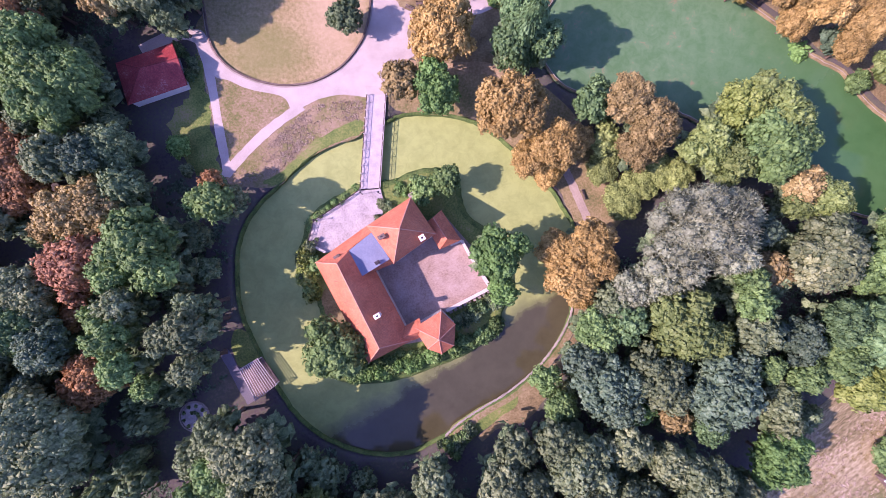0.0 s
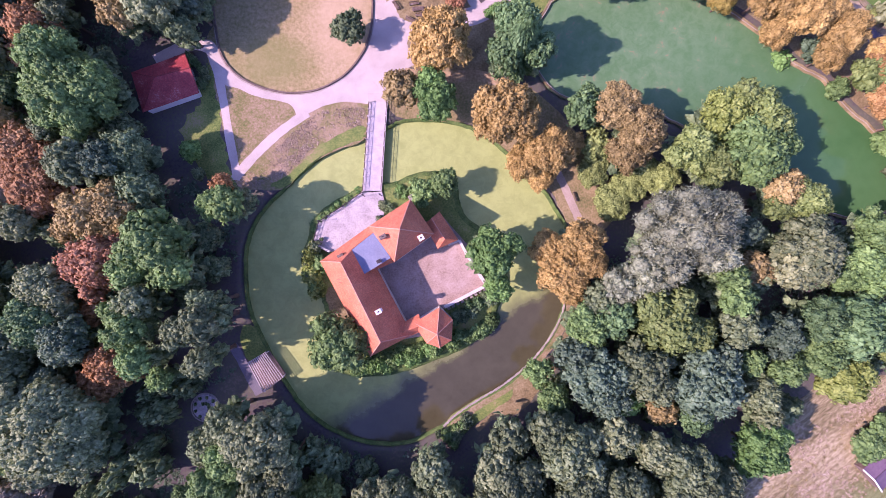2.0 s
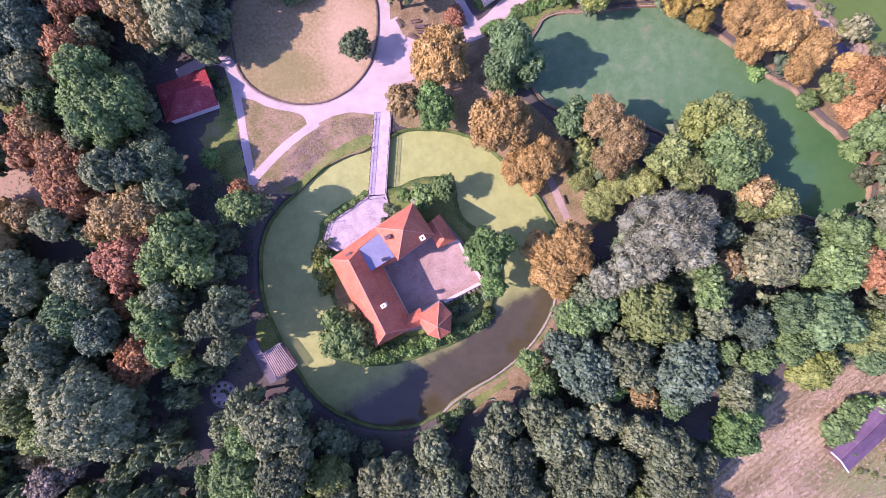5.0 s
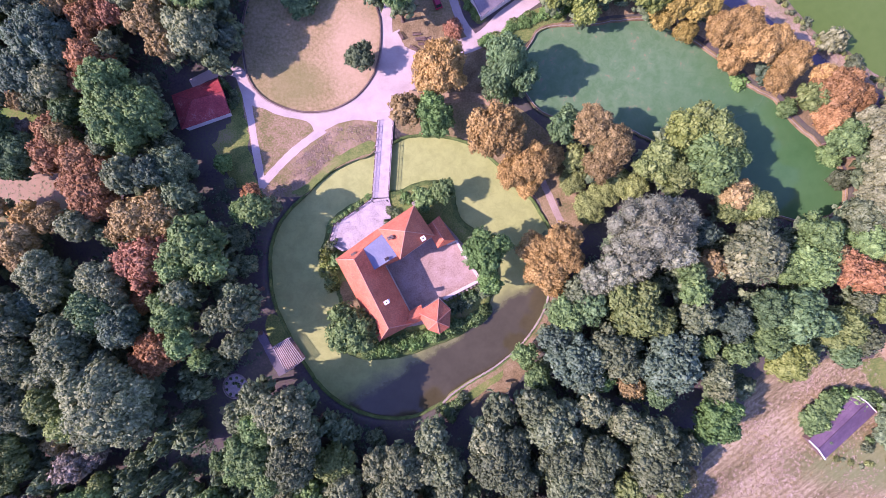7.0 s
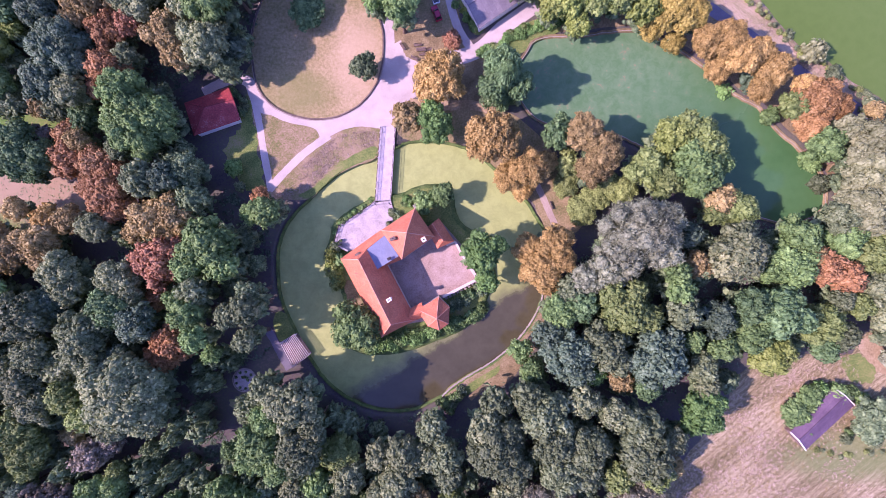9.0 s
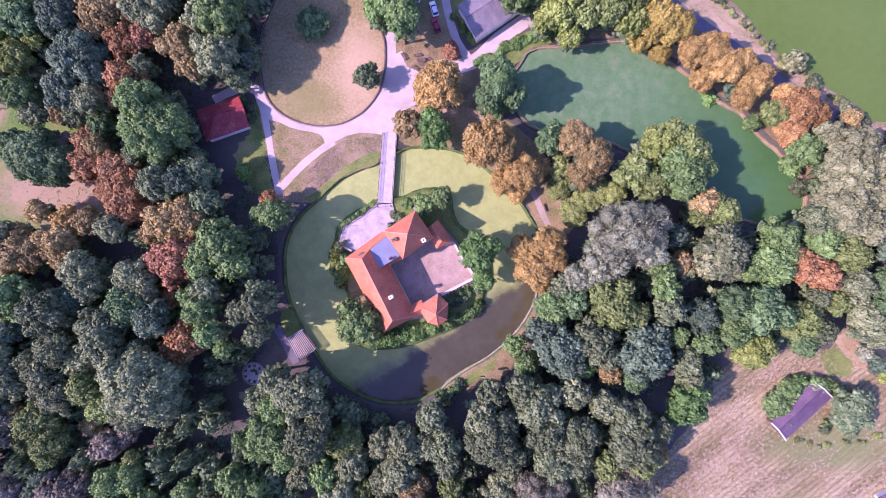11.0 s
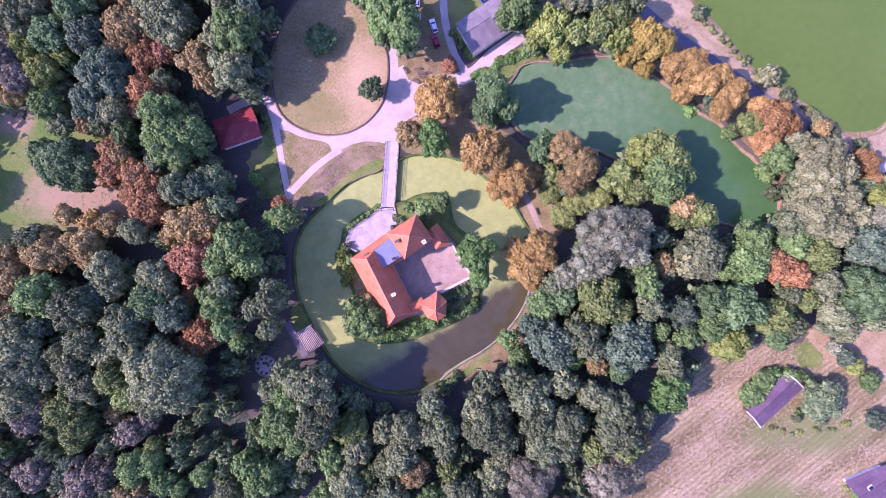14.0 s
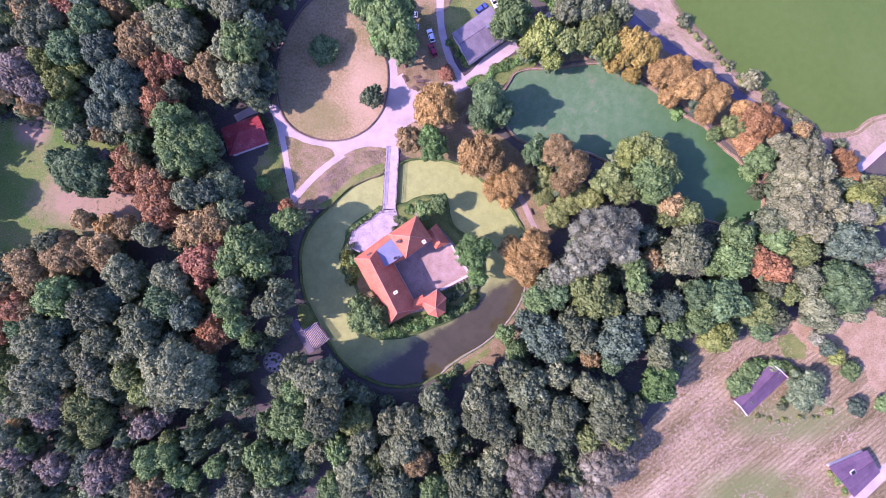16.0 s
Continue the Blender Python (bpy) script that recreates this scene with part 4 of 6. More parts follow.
def trunk_mesh(seed):
    """A tapered, slightly bent trunk with a root flare, 1 m high, 1 m thick at the flare."""
    rnd = random.Random(seed)
    bm = bmesh.new()
    rings = []
    for z, r in ((0, 0.5), (0.06, 0.36), (0.3, 0.28), (0.65, 0.22), (1.0, 0.12)):
        ox, oy = rnd.uniform(-0.12, 0.12) * z, rnd.uniform(-0.12, 0.12) * z
        rings.append([bm.verts.new((ox + math.cos(a * 0.785) * r * rnd.uniform(0.9, 1.1), oy + math.sin(a * 0.785) * r * rnd.uniform(0.9, 1.1), z)) for a in range(8)])
    for lo, hi in zip(rings, rings[1:]):
        for a in range(8):
            bm.faces.new((lo[a], lo[(a + 1) % 8], hi[(a + 1) % 8], hi[a]))
    bm.faces.new(rings[-1])
    me = bpy.data.meshes.new("trunk")
    bm.to_mesh(me)
    bm.free()
    me.materials.append(BARK)
    return me


def limb_mesh():
    bm = bmesh.new()
    rod(bm, (0, 0, 0), (0.55, 0.05, 0.45), 0.10, 0.06, 6)
    rod(bm, (0.53, 0.05, 0.43), (1.0, -0.05, 0.9), 0.062, 0.02, 6)
    rod(bm, (0.5, 0.05, 0.4), (0.75, 0.35, 0.75), 0.05, 0.015, 5)
    me = bpy.data.meshes.new("limb")
    bm.to_mesh(me)
    bm.free()
    me.materials.append(BARK)
    return me


TRUNKS = [trunk_mesh(s) for s in (1, 2, 3)]
LIMB = limb_mesh()
LOOK = {
    "green": "mid-green", "bright": "fresh bright green", "dark": "dark green", "blue": "greyish blue-green", "olive": "olive green",
    "yellow": "yellow-green", "pale": "pale yellowish", "lime": "yellowish lime green", "amber": "orange-brown autumn", "gold": "golden yellow autumn", "coral": "orange-red autumn", "brown": "brown autumn", "rust": "rust-red autumn",
    "pink": "pinkish-brown withering", "silver": "silvery grey", "mauve": "purplish-grey", "crimson": "dull crimson", "straw": "pale straw-grey", "ash": "greyish green", "grey": "dull grey-green", "teal": "deep bluish green",
}
tree_count = 0
PLACED, UNDER = [], []


def tree(leaf, x, y, r, h, style=""):
    """One tree with its trunk, limbs and crown; r: the crown's radius, h: its height."""
    global tree_count
    tree_count += 1
    PLACED.append((x, y, r))
    rnd = random.Random(tree_count * 7919)
    if not style:
        style = "large" if r > 7.2 else "medium" if r > 4.4 else "small"
    elif style in ("feather", "twig") and r > 7:
        style += "_large"
    own, me = rnd.choice(CROWNS[style])
    shrub = style == "shrub"
    word = "conifer" if style == "cone" else "shrub" if shrub else "tree"
    autumn = leaf in ("amber", "gold", "coral", "brown", "rust", "crimson", "pink", "mauve")
    kind_name = "bare_tree" if "twig" in style else "autumn_tree" if autumn and word == "tree" else word
    size = "spreading" if r > 7.2 else "full-crowned" if r > 4.4 else "small"
    where = "on the ground" if shrub else "with a rounded crown of lobed clumps"
    ob = thing(kind_name, x, y, min(0.0, float(ground_height(np.array([x]), np.array([y]))[0])), rnd.uniform(0, 360), f"{size} {LOOK[leaf]} {word} {where}", word)
    k = r / own
    natural = own * {"cone": 2.1, "shrub": 0.9}.get(style, 1.25) * 0.98
    low = 0.0 if shrub else h * 0.12 if style == "cone" else max(h - 1.6 * r, 0.2 * h)
    # Foliage is added below high crowns so that sunlight can't pass under them.
    if low > 4 and style != "cone":
        UNDER.append((x, y, 0.72 * r, low + 1.5, tree_count, tree_count * 1.3))
    c = hang("crown", me, ob, m=pose(0, 0, low) @ Matrix.Diagonal((k, k, (h - low) / natural, 1)))
    c.material_slots[0].link = "OBJECT"
    c.material_slots[0].material = LEAF[leaf]
    if not shrub:
        thick = 0.055 * h + 0.2
        hang("trunk", rnd.choice(TRUNKS), ob, m=Matrix.Diagonal((thick, thick, h * 0.62, 1)))
        for q in range(3):
            hang("limb", LIMB, ob, m=pose(0, 0, low * 0.9 + 0.04 * h * q, 0, 0, 120 * q + rnd.uniform(-30, 30)) @ Matrix.Diagonal((r * 0.5, r * 0.5, (h - low) * 0.5, 1)))
    return ob


tree("bright", 76.7, 42.6, 2.5, 3, "shrub")
tree("bright", 11.9, -0.4, 5.4, 15)
tree("bright", 13.3, -7.5, 3.3, 9)
tree("green", -19.2, -18.9, 6.4, 11)
tree("green", -16.2, -18.0, 2.9, 8)
tree("green", 2.3, 13.9, 3.1, 8)
tree("green", -2.2, 12.3, 3.2, 6)
tree("green", -24.0, -3.1, 2.5, 3, "shrub")
tree("yellow", -25.7, -5.4, 2.3, 3, "shrub")
tree("yellow", -25.2, -8.9, 2.1, 2.5, "shrub")
tree("yellow", -26.3, -1.4, 1.8, 3, "shrub")
tree("teal", -0.7, 44.5, 2.1, 3, "shrub")
tree("bright", 38.6, 75.8, 6.6, 13)
tree("blue", 82.7, 44.0, 3.1, 3, "shrub")
tree("olive", 105.4, 47.2, 2.4, 1.5, "shrub")
tree("olive", 115.0, 38.4, 2.8, 2, "shrub")
tree("olive", 93.7, 57.6, 2.1, 1.5, "shrub")
tree("olive", 78.4, 71.4, 2.4, 2, "shrub")
tree("olive", 118.6, 35.0, 2.8, 2, "shrub")
tree("olive", 127.6, 32.4, 2.4, 2, "shrub")
tree("dark", -50.4, 75.5, 6.5, 19)
tree("dark", -59.7, 74.4, 6.5, 17)
tree("ash", -69.7, 75.4, 7.2, 16)
tree("green", -82.9, 75.5, 8.2, 15)
tree("ash", -115.0, 74.1, 8.2, 15)
tree("dark", -42.6, 76.0, 5.5, 18)
tree("dark", -142.2, 15.0, 7.8, 15.8)
tree("dark", -144.7, -0.2, 7.4, 15.8)
tree("ash", -144.7, 30.6, 6.8, 10)
tree("olive", -121.9, 60.3, 4.5, 15)
tree("dark", -121.9, 70.1, 4.7, 15)
tree("lime", -120.6, 65.4, 3.1, 14)
tree("olive", -111.2, 62.2, 6.5, 16)
tree("brown", -115.5, 69.0, 4.6, 14)
tree("ash", -107.9, 65.8, 4.3, 15)
tree("crimson", -103.8, 70.7, 6.2, 14)
tree("teal", -96.1, 64.8, 5.2, 17)
tree("teal", -102.9, 57.4, 5.2, 16)
tree("blue", -93.6, 57.4, 5.4, 16)
tree("yellow", -110.9, 55.2, 4.9, 14)
tree("yellow", -106.1, 48.3, 4.7, 14)
tree("yellow", -101.4, 52.4, 2.6, 12)
tree("mauve", -116.9, 51.4, 6.9, 15)
tree("mauve", -113.2, 46.4, 4.6, 14)
tree("brown", -123.1, 46.0, 3.8, 13)
tree("brown", -117.1, 43.2, 3.9, 10)
tree("blue", -97.7, 70.7, 3.6, 15)
tree("brown", -90.0, 70.7, 4.6, 14)
tree("brown", -82.6, 60.7, 6.9, 16)
tree("ash", -71.7, 61.4, 7.5, 17)
tree("ash", -77.5, 65.4, 4.7, 15)
tree("brown", -87.1, 54.5, 3.1, 13)
tree("rust", -79.0, 52.6, 4.9, 13)
tree("crimson", -73.6, 53.9, 3.3, 13)
tree("brown", -63.8, 51.5, 5.4, 15)
tree("brown", -61.8, 46.0, 3.7, 13)
tree("rust", -78.2, 42.7, 5.2, 14)
tree("rust", -81.5, 38.4, 3.0, 11)
tree("olive", -73.9, 46.1, 2.9, 13)
tree("blue", -89.2, 47.4, 7.9, 16)
tree("blue", -93.6, 39.8, 5.8, 14)
tree("ash", -86.6, 37.5, 4.0, 14)
tree("green", -105.9, 39.5, 4.6, 13)
tree("olive", -103.6, 34.8, 3.9, 10)
tree("brown", -96.8, 35.0, 3.3, 9)
tree("green", -73.0, 36.6, 5.2, 18)
tree("green", -70.1, 29.5, 8.6, 18)
tree("green", -65.5, 31.7, 4.7, 16)
tree("bright", -71.3, 71.5, 4.7, 14)
tree("blue", -62.1, 70.9, 4.0, 18)
tree("teal", -101.8, 23.5, 8.0, 13)
tree("teal", -108.1, 26.7, 3.7, 11)
tree("teal", -99.1, 18.2, 3.0, 9)
tree("mauve", -97.9, 27.4, 3.4, 8)
tree("pink", -90.2, 28.3, 3.7, 9)
tree("rust", -89.0, 21.8, 5.3, 11)
tree("pink", -81.8, 20.3, 5.1, 12)
tree("rust", -78.8, 13.6, 7.7, 13)
tree("brown", -86.4, 25.7, 3.3, 11)
tree("olive", -75.2, 23.8, 3.1, 13)
tree("olive", -68.5, 16.0, 4.3, 17)
tree("blue", -63.3, 16.7, 3.6, 16)
tree("brown", -68.1, 6.6, 5.5, 14)
tree("brown", -62.2, 7.3, 5.5, 14)
tree("brown", -72.6, 3.7, 2.8, 11)
tree("crimson", -64.3, -3.5, 6.9, 16)
tree("ash", -81.4, 4.7, 4.0, 13)
tree("brown", -88.0, 6.7, 3.7, 12)
tree("amber", -94.7, 6.8, 4.1, 10)
tree("brown", -95.4, 0.8, 5.3, 13)
tree("brown", -102.0, 9.2, 3.1, 10)
tree("brown", -92.9, -3.5, 3.3, 12)
tree("brown", -106.9, 3.5, 3.1, 10)
tree("olive", -110.2, 2.5, 4.0, 12)
tree("brown", -105.4, -2.4, 5.8, 14)
tree("brown", -100.6, -1.5, 3.8, 13)
tree("brown", -116.7, -4.0, 5.1, 14)
tree("brown", -113.1, -8.3, 5.1, 14)
tree("olive", -121.5, -5.6, 4.0, 14)
tree("brown", -122.3, -10.9, 3.7, 13)
tree("rust", -119.5, -16.4, 5.5, 14)
tree("rust", -123.0, -21.7, 4.0, 13)
tree("brown", -115.2, -16.5, 3.7, 13)
tree("ash", -87.5, -5.7, 4.9, 16)
tree("ash", -85.9, -10.0, 4.0, 15)
tree("green", -105.6, -12.7, 6.1, 17)
tree("olive", -95.3, -15.9, 6.4, 18)
tree("blue", -90.5, -13.0, 4.9, 14)
tree("ash", -73.9, -7.4, 5.2, 16)
tree("ash", -71.4, -11.0, 3.6, 15)
tree("teal", -75.5, -14.2, 5.4, 17)
tree("blue", -69.1, -17.4, 5.0, 17)
tree("olive", -81.3, -20.5, 6.6, 18)
tree("olive", -80.7, -25.4, 5.0, 17)
tree("olive", -112.5, -20.7, 3.6, 14)
tree("teal", -117.8, -21.4, 4.0, 13)
tree("blue", -107.1, -21.8, 4.0, 13)
tree("rust", -62.6, -22.9, 5.5, 14)
tree("rust", -65.7, -26.7, 4.0, 12)
tree("rust", -67.7, -12.9, 3.1, 11)
tree("rust", -124.1, -24.1, 3.1, 12)
tree("lime", -122.1, -33.3, 5.1, 14)
tree("lime", -122.0, -40.0, 4.0, 13)
tree("ash", -110.3, -26.9, 6.6, 17)
tree("ash", -110.5, -34.7, 7.2, 18)
tree("ash", -105.7, -33.5, 5.1, 16)
tree("ash", -109.9, -41.5, 5.4, 16)
tree("olive", -116.9, -43.4, 4.0, 14)
tree("mauve", -108.7, -44.9, 5.3, 15)
tree("amber", -120.3, -49.1, 2.0, 10)
tree("olive", -93.2, -25.5, 5.1, 16)
tree("ash", -96.1, -31.6, 5.4, 16)
tree("olive", -100.8, -28.9, 3.6, 14)
tree("ash", -93.3, -37.6, 4.9, 15)
tree("brown", -105.2, -42.1, 3.3, 13)
tree("lime", -98.8, -43.4, 5.8, 15)
tree("lime", -96.3, -48.5, 5.1, 14)
tree("lime", -97.1, -52.9, 3.3, 12)
tree("ash", -88.6, -29.0, 4.4, 14)
tree("ash", -70.7, -33.3, 9.5, 22)
tree("lime", -84.8, -34.8, 4.3, 17)
tree("lime", -81.0, -39.2, 4.0, 16)
tree("ash", -74.3, -41.3, 4.0, 17)
tree("ash", -66.9, -39.7, 4.7, 17)
tree("ash", -76.2, -30.0, 4.3, 19)
tree("blue", -74.3, -25.5, 3.1, 14)
tree("brown", -88.9, -46.2, 3.0, 8)
tree("mauve", -83.5, -50.9, 4.4, 11)
tree("mauve", -79.2, -48.4, 3.2, 9)
tree("lime", -76.9, -55.2, 3.1, 10)
tree("green", -81.5, -60.3, 5.1, 13)
tree("green", -76.9, -58.7, 3.9, 12)
tree("green", -74.0, -64.9, 3.9, 11)
tree("green", -70.0, -66.9, 2.8, 10)
tree("green", -63.1, -62.4, 3.3, 11)
tree("mauve", -94.0, -63.2, 6.6, 14)
tree("blue", -99.5, -58.7, 2.8, 11)
tree("blue", -101.2, -63.0, 3.1, 11)
tree("mauve", -90.2, -61.9, 4.9, 13)
tree("olive", -89.0, -67.1, 3.9, 12)
tree("brown", -82.1, -68.5, 5.3, 13)
tree("mauve", -78.2, -69.8, 3.9, 12)
tree("ash", -122.0, -53.4, 4.6, 13)
tree("green", -116.0, -55.3, 2.9, 12)
tree("mauve", -118.7, -58.3, 4.4, 13)
tree("olive", -121.9, -64.8, 4.0, 13)
tree("olive", -115.5, -64.9, 4.4, 13)
tree("mauve", -109.2, -62.0, 5.0, 12)
tree("olive", -115.7, -70.1, 3.7, 12)
tree("ash", -54.3, 67.3, 5.4, 22)
tree("green", -52.0, 57.7, 6.2, 21)
tree("ash", -57.5, 57.3, 4.3, 17)
tree("ash", -54.2, 48.5, 5.9, 17)
tree("blue", -48.6, 62.0, 3.6, 20)
tree("blue", -48.6, 48.8, 3.3, 12)
tree("dark", -50.5, 43.9, 3.2, 11)
tree("teal", -32.9, 60.9, 4.9, 4.5)
tree("green", -11.8, 64.5, 7.5, 19)
tree("green", -8.0, 57.2, 4.6, 19)
tree("green", -20.2, 71.4, 3.7, 13)
tree("green", -8.4, 68.9, 4.3, 16)
tree("bright", -14.4, 60.2, 3.6, 15)
tree("dark", -17.7, 46.1, 3.7, 8)
tree("amber", 1.3, 42.4, 6.8, 13, "feather")
tree("brown", -6.8, 32.9, 4.1, 10)
tree("bright", 0.3, 30.4, 4.6, 11)
tree("bright", -0.7, 34.2, 3.0, 10)
tree("crimson", 4.5, 54.4, 2.7, 3)
tree("olive", -39.2, -32.8, 3.8, 17)
tree("ash", -31.4, -35.7, 6.2, 22)
tree("olive", -42.8, -38.0, 3.8, 15)
tree("green", -39.3, -44.2, 5.7, 20)
tree("green", -35.8, -49.8, 4.8, 18)
tree("olive", -30.2, -46.0, 5.6, 21)
tree("green", -37.6, -39.6, 5.0, 19)
tree("ash", -27.3, -41.3, 3.2, 19)
tree("lime", -22.5, -49.1, 4.9, 13)
tree("green", -27.4, -57.3, 4.4, 13)
tree("ash", -20.5, -54.7, 4.6, 13)
tree("green", -48.3, -48.4, 2.4, 12)
tree("green", -43.9, -50.8, 3.5, 13)
tree("green", -49.9, -58.8, 4.4, 14)
tree("green", -45.8, -61.8, 6.0, 15)
tree("dark", -40.6, -59.3, 3.7, 11)
tree("ash", -55.6, -67.1, 3.7, 12)
tree("ash", -47.2, -69.6, 5.1, 13)
tree("ash", -59.1, -71.0, 3.7, 11)
tree("ash", -33.2, -57.8, 3.7, 12)
tree("dark", -36.8, -63.2, 3.7, 10)
tree("ash", -23.1, -64.0, 5.6, 14)
tree("green", -29.1, -69.1, 4.9, 13)
tree("ash", -23.8, -69.8, 4.9, 13)
tree("lime", -17.7, -62.2, 3.5, 11)
tree("ash", -12.6, -49.5, 3.8, 13)
tree("ash", -6.5, -49.8, 5.4, 15)
tree("ash", -8.5, -56.3, 5.3, 15)
tree("brown", -4.7, -61.4, 4.6, 12)
tree("ash", -12.6, -59.6, 3.7, 12)
tree("olive", -11.0, -67.7, 5.5, 13)
tree("olive", -16.0, -67.9, 3.9, 12)
tree("green", 0.6, -69.4, 4.6, 13)
tree("olive", 0.1, -42.6, 4.0, 15)
tree("olive", 3.3, -49.2, 4.2, 15)
tree("olive", 4.0, -54.4, 3.5, 14)
tree("lime", 5.0, -60.5, 3.5, 12)
tree("ash", -1.0, -50.0, 3.5, 14)
tree("amber", 14.2, 27.5, 6.9, 15, "feather")
tree("amber", 23.6, 20.1, 4.8, 13, "feather")
tree("amber", 18.9, 18.4, 4.1, 9, "feather")
tree("amber", 22.5, 15.6, 3.2, 6, "feather")
tree("amber", 28.1, 22.1, 3.0, 9, "feather")
tree("teal", 17.0, 41.5, 6.3, 18, "cone")
tree("teal", 16.2, 44.7, 4.7, 15)
tree("teal", 14.3, 39.5, 4.0, 13)
tree("teal", 20.7, 40.1, 3.7, 13)
tree("teal", 30.5, 28.8, 3.9, 10)
tree("teal", 32.0, 32.5, 2.2, 8)
tree("brown", 36.5, 29.0, 4.7, 14, "feather")
tree("brown", 41.2, 24.0, 5.3, 14, "feather")
tree("brown", 39.2, 19.8, 4.4, 12, "feather")
tree("pale", 33.7, 22.2, 3.5, 8)
tree("pale", 33.7, 16.6, 3.4, 5, "feather")
tree("pale", 37.8, 10.4, 4.2, 5, "feather")
tree("pale", 43.9, 16.6, 4.1, 6, "feather")
tree("pale", 41.3, 13.5, 3.8, 5, "feather")
tree("pale", 48.2, 15.4, 3.8, 7, "feather")
tree("pale", 35.8, 19.4, 2.6, 5)
tree("yellow", 58.5, 27.7, 5.4, 16)
tree("lime", 65.2, 25.6, 6.5, 17)
tree("green", 63.1, 19.8, 6.7, 16)
tree("green", 69.0, 21.5, 4.3, 15)
tree("lime", 52.1, 20.4, 5.1, 13)
tree("lime", 56.8, 17.4, 4.6, 13)
tree("lime", 61.5, 30.4, 3.6, 16)
tree("silver", 48.9, 4.8, 8.9, 20, "twig")
tree("silver", 44.3, -0.7, 6.4, 18, "twig")
tree("silver", 54.5, 7.5, 5.0, 17, "twig")
tree("silver", 42.2, -5.9, 5.1, 15, "twig")
tree("silver", 36.4, -7.3, 4.0, 14, "twig")
tree("silver", 53.8, 0.3, 5.4, 17, "twig")
tree("amber", 23.6, 0.4, 4.0, 12, "feather")
tree("amber", 29.9, 1.4, 4.9, 13, "feather")
tree("amber", 26.8, -4.6, 5.7, 13, "feather")
tree("amber", 31.7, -2.6, 3.3, 12, "feather")
tree("amber", 29.1, -8.4, 3.0, 8, "feather")
tree("brown", 64.7, -3.4, 3.7, 12)
tree("green", 58.2, -5.3, 3.4, 15)
tree("blue", 62.7, 4.3, 3.3, 12)
tree("green", 23.6, 68.0, 6.2, 15)
tree("green", 19.9, 65.5, 3.3, 12)
tree("yellow", 32.8, 62.9, 6.2, 13)
tree("yellow", 29.0, 59.7, 3.5, 11)
tree("yellow", 35.9, 56.9, 3.5, 10)
tree("lime", 40.0, 61.5, 4.0, 12)
tree("ash", 39.7, 70.3, 4.6, 14)
tree("olive", 46.4, 70.4, 5.1, 14)
tree("lime", 45.6, 62.3, 4.4, 13)
tree("lime", 50.7, 66.3, 5.1, 13)
tree("yellow", 51.5, 59.9, 4.4, 12)
tree("olive", 55.3, 69.7, 3.9, 12)
tree("gold", 59.1, 60.0, 6.2, 13, "feather")
tree("gold", 55.3, 57.0, 3.7, 10, "feather")
tree("gold", 63.7, 58.9, 4.4, 12, "feather")
tree("gold", 61.0, 53.2, 3.0, 9, "feather")
tree("amber", 68.0, 52.7, 4.4, 11, "feather")
tree("amber", 72.8, 52.5, 5.1, 12, "feather")
tree("amber", 76.2, 48.8, 5.1, 12, "feather")
tree("amber", 72.0, 46.5, 3.7, 10, "feather")
tree("amber", 80.6, 50.0, 3.7, 11, "feather")
tree("amber", 84.7, 45.6, 5.0, 11, "feather")
tree("amber", 82.3, 41.2, 3.7, 9, "feather")
tree("coral", 96.0, 38.5, 6.1, 11, "feather")
tree("lime", 90.9, 37.1, 3.9, 9)
tree("green", 87.5, 35.5, 2.6, 6)
tree("coral", 95.3, 32.0, 4.3, 9, "feather")
tree("coral", 102.0, 37.1, 3.7, 9, "feather")
tree("amber", 93.3, 41.9, 3.2, 9, "feather")
tree("green", 97.9, 27.0, 4.8, 11)
tree("grey", 103.8, 30.7, 3.9, 11)
tree("grey", 108.8, 26.5, 6.2, 15)
tree("grey", 113.3, 22.9, 4.4, 14)
tree("grey", 104.6, 23.7, 3.7, 13)
tree("brown", 114.2, 36.7, 2.8, 5)
tree("coral", 124.9, 26.3, 4.5, 8, "feather")
tree("coral", 127.5, 21.2, 3.4, 7, "feather")
tree("grey", 98.9, 52.3, 3.2, 4, "shrub")
tree("green", 98.2, 24.0, 3.2, 7)
tree("olive", 100.2, 17.8, 2.8, 7)
tree("grey", 108.0, 19.2, 6.2, 15)
tree("grey", 104.1, 17.6, 4.4, 14)
tree("grey", 105.8, 11.4, 7.6, 16)
tree("olive", 100.0, 8.5, 4.9, 14)
tree("grey", 112.1, 6.8, 5.5, 14)
tree("grey", 119.0, 10.6, 4.0, 12)
tree("grey", 114.6, 15.2, 4.4, 14)
tree("green", 101.0, 3.2, 5.1, 13)
tree("lime", 108.5, -0.2, 5.5, 13)
tree("brown", 69.9, 12.7, 4.0, 13)
tree("lime", 74.6, 10.3, 4.9, 13)
tree("lime", 68.5, 9.0, 2.9, 12)
tree("ash", 74.0, 0.2, 6.9, 16)
tree("grey", 70.9, -3.1, 4.4, 14)
tree("green", 89.4, 3.5, 5.5, 14)
tree("green", 87.7, -3.5, 6.0, 14)
tree("green", 82.7, -4.8, 3.3, 12)
tree("rust", 95.9, -3.5, 4.6, 13)
tree("rust", 101.0, -5.9, 4.4, 13)
tree("brown", 92.9, -1.2, 3.1, 12)
tree("blue", 121.6, 2.4, 6.2, 14)
tree("blue", 127.6, -0.3, 4.9, 13)
tree("silver", 126.2, 9.6, 4.4, 12)
tree("yellow", 128.5, 15.0, 5.2, 11)
tree("pale", 134.4, 18.6, 3.7, 9)
